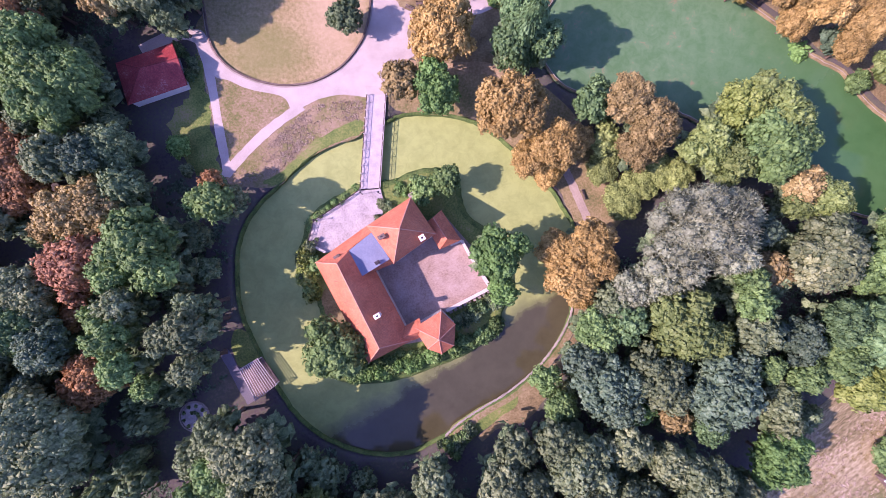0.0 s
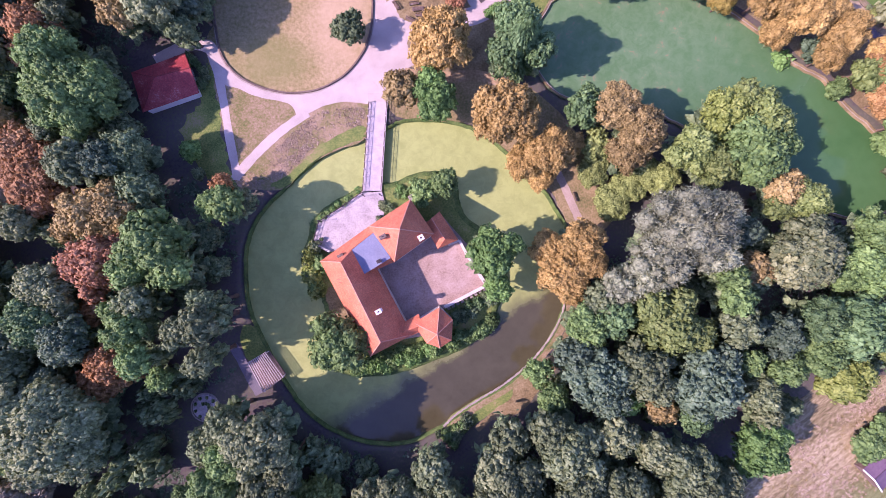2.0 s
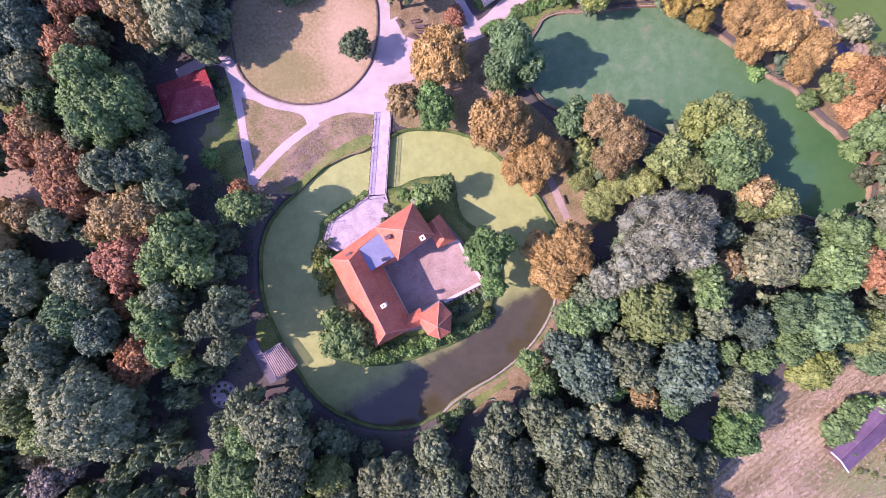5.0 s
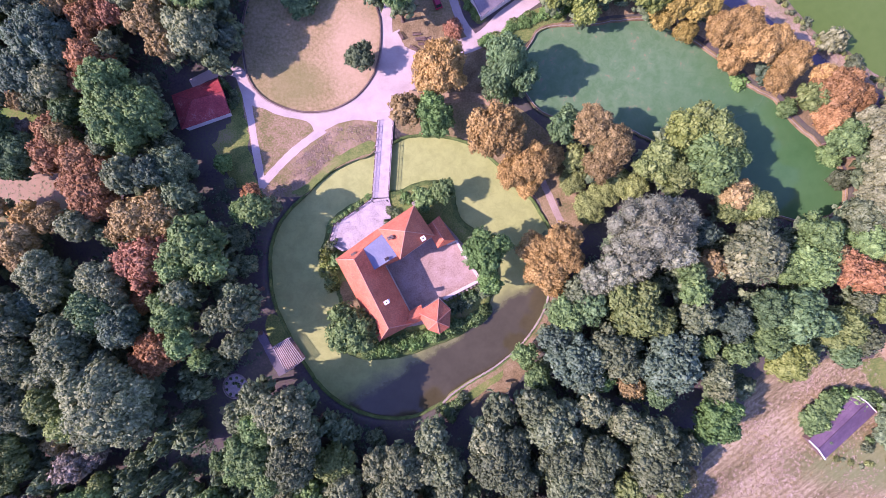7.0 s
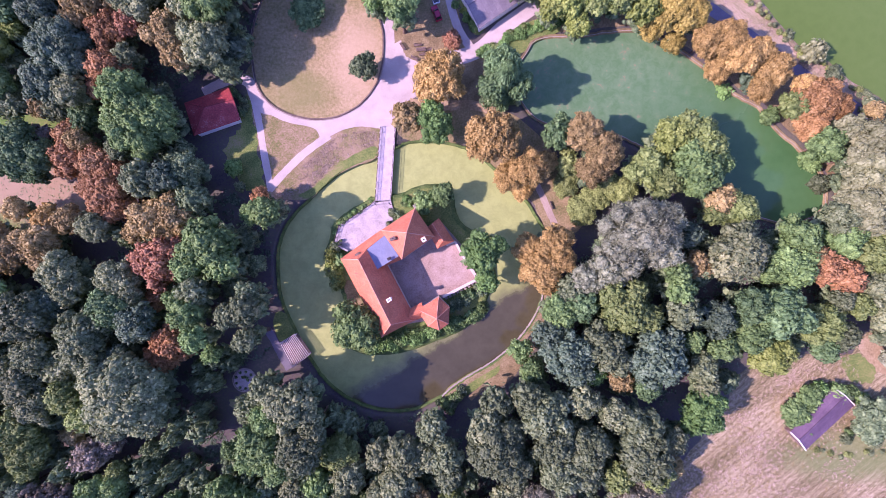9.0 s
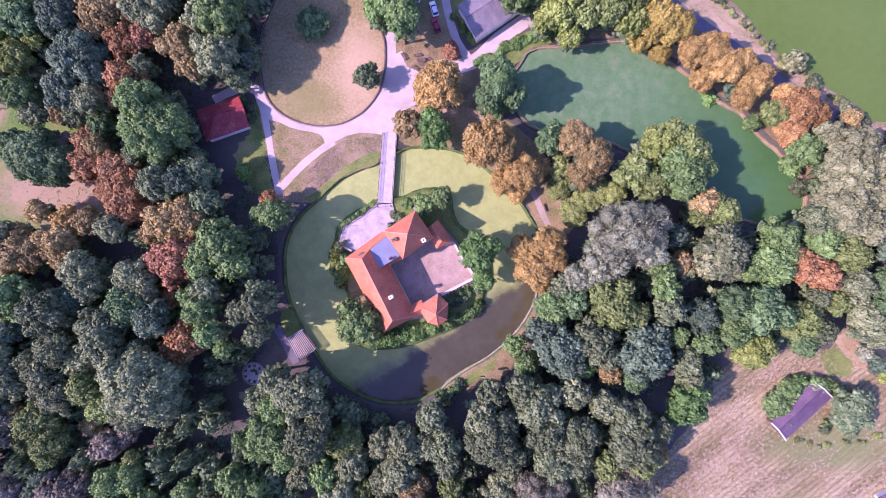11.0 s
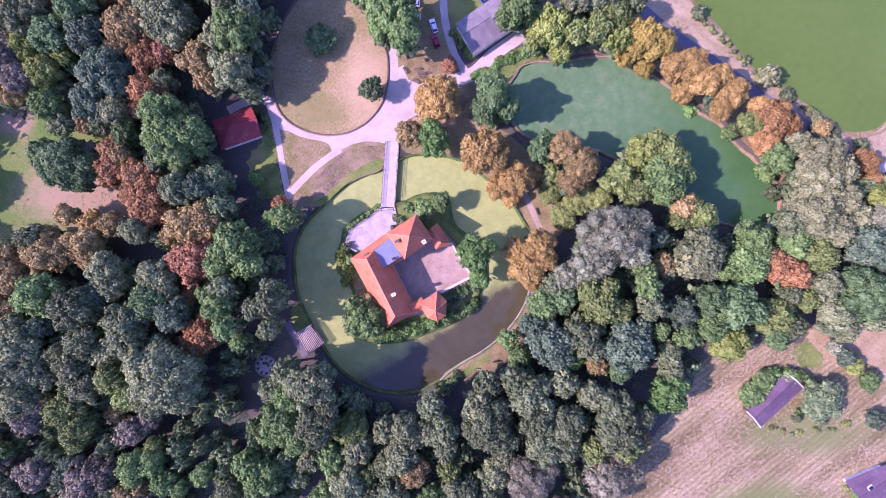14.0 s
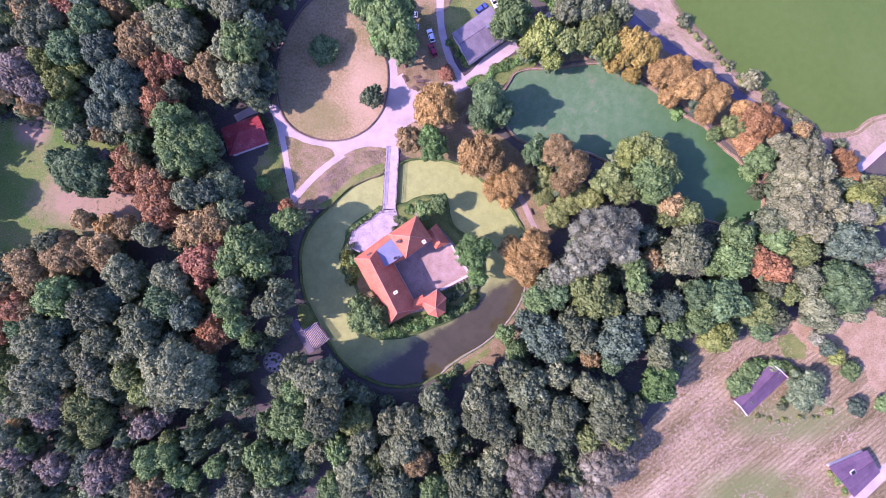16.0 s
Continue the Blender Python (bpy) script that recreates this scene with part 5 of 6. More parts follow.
tree("pale", 134.6, 9.4, 2.6, 8)
tree("mauve", 133.6, -5.4, 5.1, 12)
tree("olive", 136.6, -17.1, 3.7, 9)
tree("teal", 121.0, -11.6, 8.0, 15)
tree("ash", 110.1, -8.6, 4.6, 13)
tree("ash", 113.9, -17.8, 5.3, 12)
tree("lime", 105.9, -13.4, 3.3, 11)
tree("ash", 119.3, -21.5, 4.5, 8)
tree("ash", 125.6, -18.7, 3.9, 10)
tree("teal", 83.9, -15.0, 7.2, 16)
tree("teal", 76.5, -13.1, 4.5, 15)
tree("green", 77.5, -19.8, 5.1, 14)
tree("lime", 96.9, -17.7, 5.3, 12)
tree("olive", 102.8, -20.6, 3.9, 10)
tree("olive", 100.8, -11.7, 3.1, 11)
tree("yellow", 84.2, -25.4, 5.7, 12)
tree("teal", 99.5, -23.8, 4.3, 8)
tree("blue", 69.1, -16.4, 4.6, 14)
tree("green", 70.4, -23.2, 3.7, 13)
tree("olive", 33.5, -10.0, 3.8, 13)
tree("green", 30.7, -14.9, 4.6, 14)
tree("teal", 36.0, -13.2, 4.0, 14)
tree("lime", 46.1, -13.8, 6.5, 17)
tree("lime", 51.5, -15.9, 3.6, 15)
tree("lime", 42.7, -10.9, 3.6, 16)
tree("green", 58.6, -9.6, 3.6, 16)
tree("olive", 59.6, -14.6, 4.3, 16)
tree("green", 63.0, -21.8, 2.7, 13)
tree("olive", 41.3, -23.0, 6.1, 16)
tree("olive", 44.6, -26.9, 3.3, 14)
tree("blue", 32.4, -24.6, 6.5, 16)
tree("blue", 28.0, -20.5, 4.0, 14)
tree("green", 21.8, -24.9, 3.2, 9)
tree("green", 24.4, -29.9, 3.3, 10)
tree("blue", 34.9, -29.2, 4.0, 14)
tree("bright", 39.9, -30.7, 2.8, 10)
tree("brown", 46.2, -31.6, 3.3, 11)
tree("blue", 53.3, -26.0, 7.2, 17)
tree("teal", 52.2, -33.1, 3.3, 13)
tree("blue", 56.4, -21.9, 4.0, 15)
tree("olive", 66.3, -28.3, 3.9, 12)
tree("ash", 67.5, -33.4, 3.3, 11)
tree("bright", 65.9, -39.8, 5.7, 13)
tree("bright", 68.2, -37.3, 3.7, 12)
tree("olive", 26.9, -39.2, 6.6, 17)
tree("ash", 36.1, -36.0, 4.0, 15)
tree("olive", 22.8, -35.2, 4.3, 15)
tree("olive", 15.3, -37.0, 4.0, 14)
tree("olive", 15.3, -46.7, 7.5, 18)
tree("ash", 12.5, -42.2, 4.3, 16)
tree("olive", 19.4, -51.4, 4.3, 16)
tree("olive", 28.5, -45.7, 5.6, 17)
tree("olive", 37.0, -46.5, 5.4, 17)
tree("olive", 30.6, -53.2, 5.2, 16)
tree("olive", 36.3, -53.4, 4.3, 15)
tree("ash", 43.7, -39.3, 4.0, 15)
tree("olive", 49.2, -42.3, 5.4, 17)
tree("olive", 50.6, -48.7, 6.6, 18)
tree("ash", 57.6, -45.6, 3.6, 14)
tree("lime", 44.8, -54.4, 3.8, 14)
tree("brown", 60.1, -53.3, 2.8, 9)
tree("lime", 53.6, -53.6, 3.6, 15)
tree("ash", 20.1, -58.2, 3.7, 11)
tree("straw", 27.0, -63.6, 7.2, 15, "twig")
tree("straw", 31.6, -60.5, 4.0, 13, "twig")
tree("straw", 26.7, -71.7, 4.0, 12, "twig")
tree("straw", 36.7, -72.5, 4.4, 12, "twig")
tree("straw", 48.6, -62.5, 6.5, 15, "twig")
tree("straw", 55.9, -61.3, 3.7, 12, "twig")
tree("straw", 47.8, -70.9, 4.4, 12, "twig")
tree("straw", 51.9, -57.3, 3.5, 12, "twig")
tree("ash", 17.3, -62.9, 5.0, 12)
tree("olive", 8.9, -67.6, 6.2, 14)
tree("olive", 15.6, -68.0, 4.9, 13)
tree("dark", 113.7, -42.9, 6.4, 7)
tree("green", 93.7, -41.6, 3.8, 4)
tree("green", 97.9, -37.1, 3.4, 4)
tree("green", 105.5, -36.9, 3.2, 3.5)
tree("silver", 118.4, -27.5, 2.5, 4)
tree("blue", 121.5, -30.5, 2.8, 5)
tree("yellow", 124.8, -33.4, 2.8, 4)
tree("green", 129.0, -37.6, 3.4, 4)
tree("blue", 131.0, -48.8, 3.2, 4)
tree("green", 139.5, -47.9, 3.0, 4)
tree("green", -52.0, 0.6, 7.1, 20)
tree("green", -56.3, -4.2, 3.9, 18)
tree("green", -48.3, -3.9, 3.9, 18)
tree("olive", -54.9, -10.0, 3.6, 18.5)
tree("green", -55.8, -15.3, 3.9, 20)
tree("green", -53.6, -20.5, 3.2, 20)
tree("green", -52.1, -25.0, 2.5, 14)
tree("olive", -42.5, -13.8, 3.9, 20)
tree("olive", -46.5, -15.5, 3.2, 19)
tree("olive", -42.9, -21.0, 3.0, 18)
tree("dark", -42.5, -10.1, 2.9, 18)
tree("green", -40.1, 8.8, 4.0, 15)
tree("green", -44.0, 8.3, 2.9, 12)
tree("ash", -38.2, 9.6, 2.6, 11)
tree("rust", -42.8, 13.1, 2.4, 9)
tree("bright", -51.1, 20.5, 2.5, 5)
tree("dark", -49.6, 15.8, 1.5, 4)
tree("green", -60.3, -12.4, 3.1, 15)
tree("dark", -59.9, 18.8, 4.7, 14)
tree("dark", -58.2, 11.9, 4.4, 13)
tree("dark", -47.5, 2.4, 3.6, 6)
tree("dark", -45.1, -4.1, 3.0, 6)
tree("dark", -64.2, 24.3, 4.1, 8)
tree("dark", -50.0, -10.3, 3.0, 7)
tree("teal", -86.0, 31.7, 3.6, 10)
tree("olive", -93.6, 34.7, 3.8, 9)

# shrubs along the island's edges
def thicket(points, n, leaves, r, h, seed):
    """Single shrubs along a line."""
    rnd = random.Random(seed)
    line = smooth_loop(points, 8, False)
    for k in range(n):
        x, y = line[int((k + rnd.random()) / n * (len(line) - 1))]
        q = r * rnd.uniform(0.7, 1.3)
        tree(rnd.choice(leaves), round(x + rnd.uniform(-0.8, 0.8), 2), round(y + rnd.uniform(-0.8, 0.8), 2), q, h * rnd.uniform(0.7, 1.3), "shrub")


thicket([(-15.9, -25.9), (-12.0, -25.0), (-7.9, -23.9), (-3.3, -22.5), (1.4, -21.2)], 24, ["green", "bright", "bright"], 1.4, 1.8, 1)
thicket([(-13.2, -24.4), (-8.0, -22.5), (-2.7, -20.4)], 12, ["bright", "green"], 1.0, 1.2, 2)
thicket([(3.7, -20.0), (7.3, -18.8), (10.8, -17.7), (13.1, -14.7)], 10, ["teal", "green"], 1.4, 2.0, 3)
thicket([(4.9, -14.7), (8.4, -12.4), (11.9, -10.0)], 10, ["dark", "teal"], 1.4, 1.8, 4)
thicket([(-26.2, 0.3), (-27.0, -2.6), (-26.1, -6.1), (-24.6, -9.0)], 14, ["yellow", "green", "olive"], 1.3, 1.8, 5)
thicket([(-26.1, 5.0), (-23.1, 8.5), (-19.0, 11.1), (-15.9, 13.3)], 22, ["bright", "bright", "green"], 0.7, 0.5, 6)
thicket([(-10.3, 14.7), (-8.2, 13.9), (-6.4, 12.8), (-7.6, 11.0)], 9, ["bright", "green"], 0.9, 0.7, 7)
thicket([(-10.5, 10.4), (-9.3, 8.1), (-11.4, 6.0)], 7, ["olive", "dark"], 0.9, 1.2, 8)
thicket([(12.3, 51.5), (17.9, 54.7), (24.1, 58.0), (29.4, 59.6), (34.6, 61.5)], 40, ["bright", "lime", "bright"], 1.3, 0.9, 9)
thicket([(5.6, 65.4), (8.2, 61.1), (10.5, 57.0)], 12, ["bright", "green", "yellow"], 0.9, 1.0, 16)
thicket([(78.9, 71.0), (86.1, 64.0), (94.2, 55.8)], 30, ["olive", "pale", "grey"], 0.7, 0.6, 10)
thicket([(96.0, 53.5), (103.2, 50.1), (112.2, 43.1), (121.2, 36.1)], 38, ["grey", "olive", "pale"], 0.8, 0.7, 11)
thicket([(100.5, -35.8), (98.3, -39.7), (97.3, -42.8), (96.9, -46.7)], 14, ["bright", "green"], 1.7, 2.4, 13)
thicket([(102.8, -36.6), (107.3, -36.6), (112.6, -37.8), (115.3, -41.0)], 10, ["green", "dark"], 1.6, 2.2, 12)
thicket([(108.7, -48.5), (111.8, -46.0), (114.1, -47.4), (117.2, -50.2)], 9, ["bright", "green", "olive"], 1.4, 1.6, 14)
thicket([(101.1, -52.5), (109.1, -53.4), (118.1, -52.5), (127.0, -50.7)], 12, ["olive", "pale"], 0.8, 0.6, 17)
thicket([(124.5, -71.0), (127.2, -74.2), (129.9, -77.2)], 8, ["bright", "pale"], 0.9, 0.8, 18)
thicket([(-53.0, 41.6), (-51.1, 39.8), (-50.2, 36.9), (-49.8, 34.2)], 9, ["dark", "teal"], 1.0, 1.4, 19)
thicket([(1.5, -41.1), (7.4, -37.6), (3.9, -42.9)], 10, ["dark", "green"], 1.4, 1.6, 15)

# low growth in the gaps of the woods
WOODS = [smooth_loop([(-139.6, 82.1), (-50.4, 83.7), (-50.0, 47.1), (-63.9, 45.1), (-67.1, 26.0), (-56.7, 19.1), (-42.7, 3.6), (-42.4, -26.0), (-51.0, -31.2), (-56.0, -45.1), (-45.4, -76.3), (-137.6, -79.7), (-138.6, -4.2), (-89.2, 3.2), (-87.7, 18.8), (-93.0, 36.1), (-139.1, 40.7)], 2), smooth_loop([(-45.7, -41.6), (3.0, -43.2), (16.9, -34.4), (29.1, -20.3), (34.3, -4.5), (55.4, 4.5), (85.6, 8.3), (141.1, 26.6), (148.5, -12.5), (108.9, -19.8), (85.8, -28.8), (68.1, -44.7), (55.9, -65.8), (48.9, -79.8), (-45.3, -79.8)], 2)]


def woodland(name, rows, label, shape="shrub"):
    """Many trees that nobody could count, joined into one object."""
    verts, faces, count = [], [], 0
    for x, y, r, h, pick, turn in rows:
        own, me = CROWNS[shape][pick % 3]
        v = np.empty(len(me.vertices) * 3, dtype=np.float32)
        me.vertices.foreach_get("co", v)
        v = v.reshape(-1, 3)
        c, q = math.cos(turn), math.sin(turn)
        k, low = r / own, 0.2 * h
        out = np.stack([x + (v[:, 0] * c - v[:, 1] * q) * k, y + (v[:, 0] * q + v[:, 1] * c) * k, low + v[:, 2] * (h - low) / (own * (3.0 if shape == "low" else 0.9))], -1)
        f = np.empty(len(me.loops), dtype=np.int32)
        me.loops.foreach_get("vertex_index", f)
        verts.append(out)
        faces.append(f.reshape(-1, 3) + count)
        count += len(v)
    ob = new(name, mesh_of(name, np.concatenate(verts).tolist(), np.concatenate(faces).tolist(), LEAF["dark"], True))
    return tagged(ob, label, "woodland", kind="stuff")


rnd_low, low_rows = random.Random(8), []
for n in range(2600):
    loop = WOODS[n % 2]
    x, y = rnd_low.uniform(-140, 135), rnd_low.uniform(-80, 78)
    near = min((math.hypot(x - tx, y - ty) - tr for tx, ty, tr in PLACED), default=9)
    here = np.array([x]), np.array([y])
    if near < -0.6 or depth_inside(*here, loop)[0] < 1.0 or depth_inside(*here, MOAT)[0] > -2 or depth_inside(*here, POND)[0] > -2:
        continue
    if len(low_rows) < 210:
        low_rows.append((x, y, rnd_low.uniform(2.0, 3.6), rnd_low.uniform(4, 10), n, n * 1.7))
        PLACED.append((x, y, 2.5))
woodland("undergrowth", low_rows, "green undergrowth in the gaps of the woods")
# Added filler under the tall crowns, which makes their cast shadows solid.
woodland("understorey", UNDER, "dark green foliage added beneath tall trees to block the sun", "low")


def tufts(name, loop, n, size, leaf, label, seed, clear=()):
    """Small ragged weeds strewn over a stretch of ground."""
    rnd = np.random.RandomState(seed)
    xs, ys = [p[0] for p in loop], [p[1] for p in loop]
    x, y = rnd.uniform(max(-135, min(xs)), min(135, max(xs)), 9 * n), rnd.uniform(max(-85, min(ys)), min(90, max(ys)), 9 * n)
    # they grow in drifts
    drift = np.sin(0.31 * x + 0.17 * y + seed) + np.sin(-0.23 * x + 0.41 * y + 2 * seed) + np.sin(0.09 * x - 0.12 * y) + rnd.normal(size=x.shape) * 0.8
    ok = (depth_inside(x, y, loop) > 0.4) & (drift > 0.2)
    for hole in (MOAT, POND, LAKE) + tuple(clear):
        ok &= depth_inside(x, y, hole) < -1.2
    x, y = x[ok][:n], y[ok][:n]
    q = 6
    span = size * rnd.uniform(0.5, 1.5, (len(x), 1))
    px, py = x[:, None] + rnd.normal(size=(len(x), q)) * span * 0.5, y[:, None] + rnd.normal(size=(len(x), q)) * span * 0.5
    turn, lift = rnd.uniform(0, 6.28, px.shape), span * rnd.uniform(0.1, 0.4, px.shape)
    dx, dy = np.cos(turn) * span * 0.4, np.sin(turn) * span * 0.4
    z = np.full(px.shape, 0.04)
    tri = np.stack([np.stack([px - dy, py + dx, z], -1), np.stack([px + dy, py - dx, z], -1), np.stack([px + dx * 1.6, py + dy * 1.6, z + lift], -1)], 2).reshape(-1, 3)
    ob = new(name, mesh_of(name, tri.tolist(), np.arange(len(tri)).reshape(-1, 3).tolist(), LEAF[leaf], True))
    return tagged(ob, label, "weeds", kind="stuff")


FIELD = smooth_loop([(52.4, -78.9), (58.5, -67.6), (64.7, -57.0), (71.7, -48.2), (77.0, -41.2), (79.6, -34.1), (85.8, -28.8), (98.3, -27.0), (110.8, -26.9), (119.9, -48.1), (142.8, -44.4), (148.8, -76.3), (112.9, -97.5)], 3)
DYKE_LOOP = smooth_loop([(63.7, 82.2), (69.1, 71.7), (79.0, 62.1), (88.9, 54.3), (99.6, 47.0), (112.2, 40.1), (121.2, 33.8), (130.3, 28.2), (141.0, 35.5), (130.2, 35.3), (121.2, 36.5), (110.0, 44.3), (101.9, 50.8), (92.0, 57.7), (85.2, 65.6), (78.4, 72.9), (75.3, 78.9)], 3)
WEST_MEADOW = smooth_loop([(-142.5, 38.0), (-125.5, 40.8), (-115.3, 38.4), (-98.1, 35.1), (-93.0, 31.7), (-95.4, 23.9), (-88.5, 17.0), (-89.3, 7.5), (-102.9, 3.1), (-116.5, 1.2), (-125.0, -3.2), (-138.6, -4.2)], 3)
BANK_LOOP = smooth_loop([(-15.3, 27.1), (-19.9, 25.4), (-24.6, 22.8), (-28.6, 19.2), (-32.1, 15.7), (-39.6, 13.1), (-42.1, 14.5), (-40.2, 17.5), (-35.0, 21.9), (-29.3, 27.2), (-24.6, 30.2), (-15.3, 31.4)], 3)
tufts("field_weeds", FIELD, 3600, 0.3, "stalk", "pale dry weeds and stalks on the field", 3)
tufts("field_stalks", FIELD, 2200, 0.26, "brown", "brown dry stalks on the field", 4)
tufts("dyke_weeds", DYKE_LOOP, 900, 0.32, "stalk", "brown dry grass tufts on the dyke", 5)
tufts("meadow_weeds", WEST_MEADOW, 1500, 0.2, "olive", "olive grass tufts on the meadow", 6)
tufts("bank_weeds", BANK_LOOP, 900, 0.24, "stalk", "dry brown weeds on the moat bank", 7)
tufts("wood_herbs", WOODS[0], 6000, 0.65, "blue", "low bluish herbs on the woodland floor", 8)
tufts("wood_litter", WOODS[1], 4000, 0.6, "blue", "low herbs under the trees", 9)
# woods out of sight, that close the place round about
rnd_far, far_rows = random.Random(5), []
for n in range(54):
    fx, fy = [(rnd_far.uniform(-175, -130), rnd_far.uniform(-95, 110)), (rnd_far.uniform(-150, 40), rnd_far.uniform(-125, -94)), (rnd_far.uniform(-150, -30), rnd_far.uniform(90, 125))][n % 3]
    far_rows.append((fx, fy, rnd_far.uniform(5, 8), rnd_far.uniform(13, 18), n, n * 2.1))
woodland("outer_woods", far_rows, "mixed green woods round the park")

# ---- the moated manor and its surroundings ----
def slab(name, points, material, parent, thick=0.14, label=""):
    """A sloping or level roof face; the first two points are its eave. Thickness goes downwards."""
    o = parent.matrix_basis.inverted()
    p = [o @ Vector(q) for q in points]
    n = (p[1] - p[0]).cross(p[2] - p[1]).normalized()
    if n.z < 0:
        p = [p[1], p[0]] + p[:1:-1]
        n = -n
    u = (p[1] - p[0]).normalized()
    v = n.cross(u)
    k = len(p)
    verts = p + [q - n * thick for q in p]
    faces = [list(range(k)), list(range(2 * k - 1, k - 1, -1))] + [[(i + 1) % k, i, k + i, k + (i + 1) % k] for i in range(k)]
    uvs = [((verts[i] - p[0]).dot(u), (verts[i] - p[0]).dot(v)) for f in faces for i in f]
    return hang(name, mesh_of(name, verts, faces, material, uvs=uvs), parent, label)


def walls(points, low, high, thick, material, parent, name="wall"):
    """Upright walls along a closed outline, one part a side."""
    o = parent.matrix_basis.inverted()
    p = [o @ Vector((x, y, 0)) for x, y, *_ in points]
    z0 = parent.matrix_basis.translation.z
    for i in range(len(p)):
        a, b = p[i], p[(i + 1) % len(p)]
        d = b - a
        mid = (a + b) / 2
        part(name, block(mid.x, mid.y, (low + high) / 2 - z0, d.length - thick, thick, high - low, math.degrees(math.atan2(d.y, d.x))), material, parent)
        part(name, block(a.x, a.y, (low + high) / 2 - z0, thick, thick, high - low - 0.01, math.degrees(math.atan2(d.y, d.x))), material, parent, "wall corner")


def inset(points, by):
    """A convex outline drawn in towards its middle."""
    c = sum((Vector((p[0], p[1], 0)) for p in points), Vector()) / len(points)
    out = []
    for p in points:
        d = Vector((p[0], p[1], 0)) - c
        out.append(tuple(c + d * (1 - by / d.length)))
    return out


def ridge_cap(a, b, parent, material, r=0.1, name="ridge_tile"):
    o = parent.matrix_basis.inverted()
    return part(name, rod(bmesh.new(), o @ Vector(a), o @ Vector(b), r, n=6), material, parent)


RIDGE = shade("ridge_mortar", [(0.49, 0.2, 0.125), (0.57, 0.27, 0.18), (0.62, 0.34, 0.245)], 0.8, 5.0, 0.85, 0.3)
manor = thing("manor_house", -10.5, -6.0, COURT, 0, "moated manor house with steep orange clay tile roofs", "house")
# west wing
wing = [(-23.38, -2.45, 5.00), (-12.86, -22.15, 5.00), (-4.24, -17.58, 5.00), (-14.79, 2.15, 5.00)]
ridge = [(-17.87, -2.46, 11.40), (-10.04, -17.94, 11.40)]
slab("roof_slope", [wing[0], wing[1], ridge[1], ridge[0]], TILE, manor, label="sunlit orange clay tile slope")
slab("roof_slope", [wing[1], wing[2], ridge[1]], TILE, manor)
slab("roof_slope", [wing[2], wing[3], ridge[0], ridge[1]], TILE, manor)
slab("roof_slope", [wing[3], wing[0], ridge[0]], TILE, manor)
walls(inset(wing, 1.1), -1.6, 4.95, 0.5, PLASTER, manor)
for a, b in ((ridge[0], ridge[1]), (wing[0], ridge[0]), (wing[1], ridge[1]), (wing[2], ridge[1])):
    ridge_cap(a, b, manor, RIDGE)
# north wing: a tiled strip on each side of a level metal roof
nw = [(-23.38, -2.45, 5.00), (-13.26, 4.94, 5.00), (-11.83, 3.71, 8.20), (-18.11, -1.27, 8.20)]
slab("roof_slope", nw, TILE, manor)
flat = [(-17.70, -1.27, 8.10), (-11.95, 3.60, 8.10), (-8.49, -1.64, 8.10), (-13.72, -4.89, 8.10)]
slab("flat_roof", flat, ZINC, manor, label="bluish grey flat metal roof")
sw = [(-14.24, -5.15, 5.40), (-7.85, -2.46, 5.40), (-8.71, -1.32, 8.00), (-14.70, -4.37, 8.00)]
slab("roof_slope", sw, TILE, manor)
walls(inset([(-22.94, -2.55, 5.00), (-13.25, 4.50, 5.00), (-8.33, -2.03, 5.00), (-15.63, -5.40, 5.00)], 0.5), -1.6, 4.9, 0.5, PLASTER, manor)
# tower
tw = [(-12.87, 4.65, 8.50), (-4.57, 10.17, 8.50), (0.19, 3.24, 8.50), (-7.70, -2.49, 8.50)]
top = [(-6.07, 3.78, 16.60)][0]
for i in range(4):
    slab("tower_roof", [tw[i], tw[(i + 1) % 4], top], TILE, manor)
    ridge_cap(tw[i], top, manor, RIDGE)
walls(inset(tw, 0.7), -1.6, 8.45, 0.6, PLASTER, manor, "tower_wall")
# east annex
an = [(-1.93, 5.35, 5.00), (1.28, 8.05, 5.00), (5.22, 2.17, 5.00), (0.99, 0.25, 5.00)]
ar = [(-0.37, 6.43, 7.20), (2.37, 2.21, 7.20)]
slab("annex_roof", [an[1], an[2], ar[1], ar[0]], TILE, manor)
slab("annex_roof", [an[2], an[3], ar[1]], TILE, manor)
slab("annex_roof", [an[3], an[0], ar[0], ar[1]], TILE, manor)
ridge_cap(ar[0], ar[1], manor, RIDGE, 0.09)
walls(inset(an, 0.5), -1.6, 4.95, 0.45, PLASTER, manor)
# link between wing and turret
lk = [(-5.79, -18.36, 5.00), (-1.80, -16.68, 5.00), (-2.20, -15.24, 7.00), (-6.11, -16.77, 7.00)]
slab("link_roof", lk, TILE, manor)
lk2 = [(-2.93, -13.24, 5.00), (-5.81, -14.91, 5.00), (-6.11, -16.77, 7.00), (-2.20, -15.24, 7.00)]
slab("link_roof", lk2, TILE, manor)
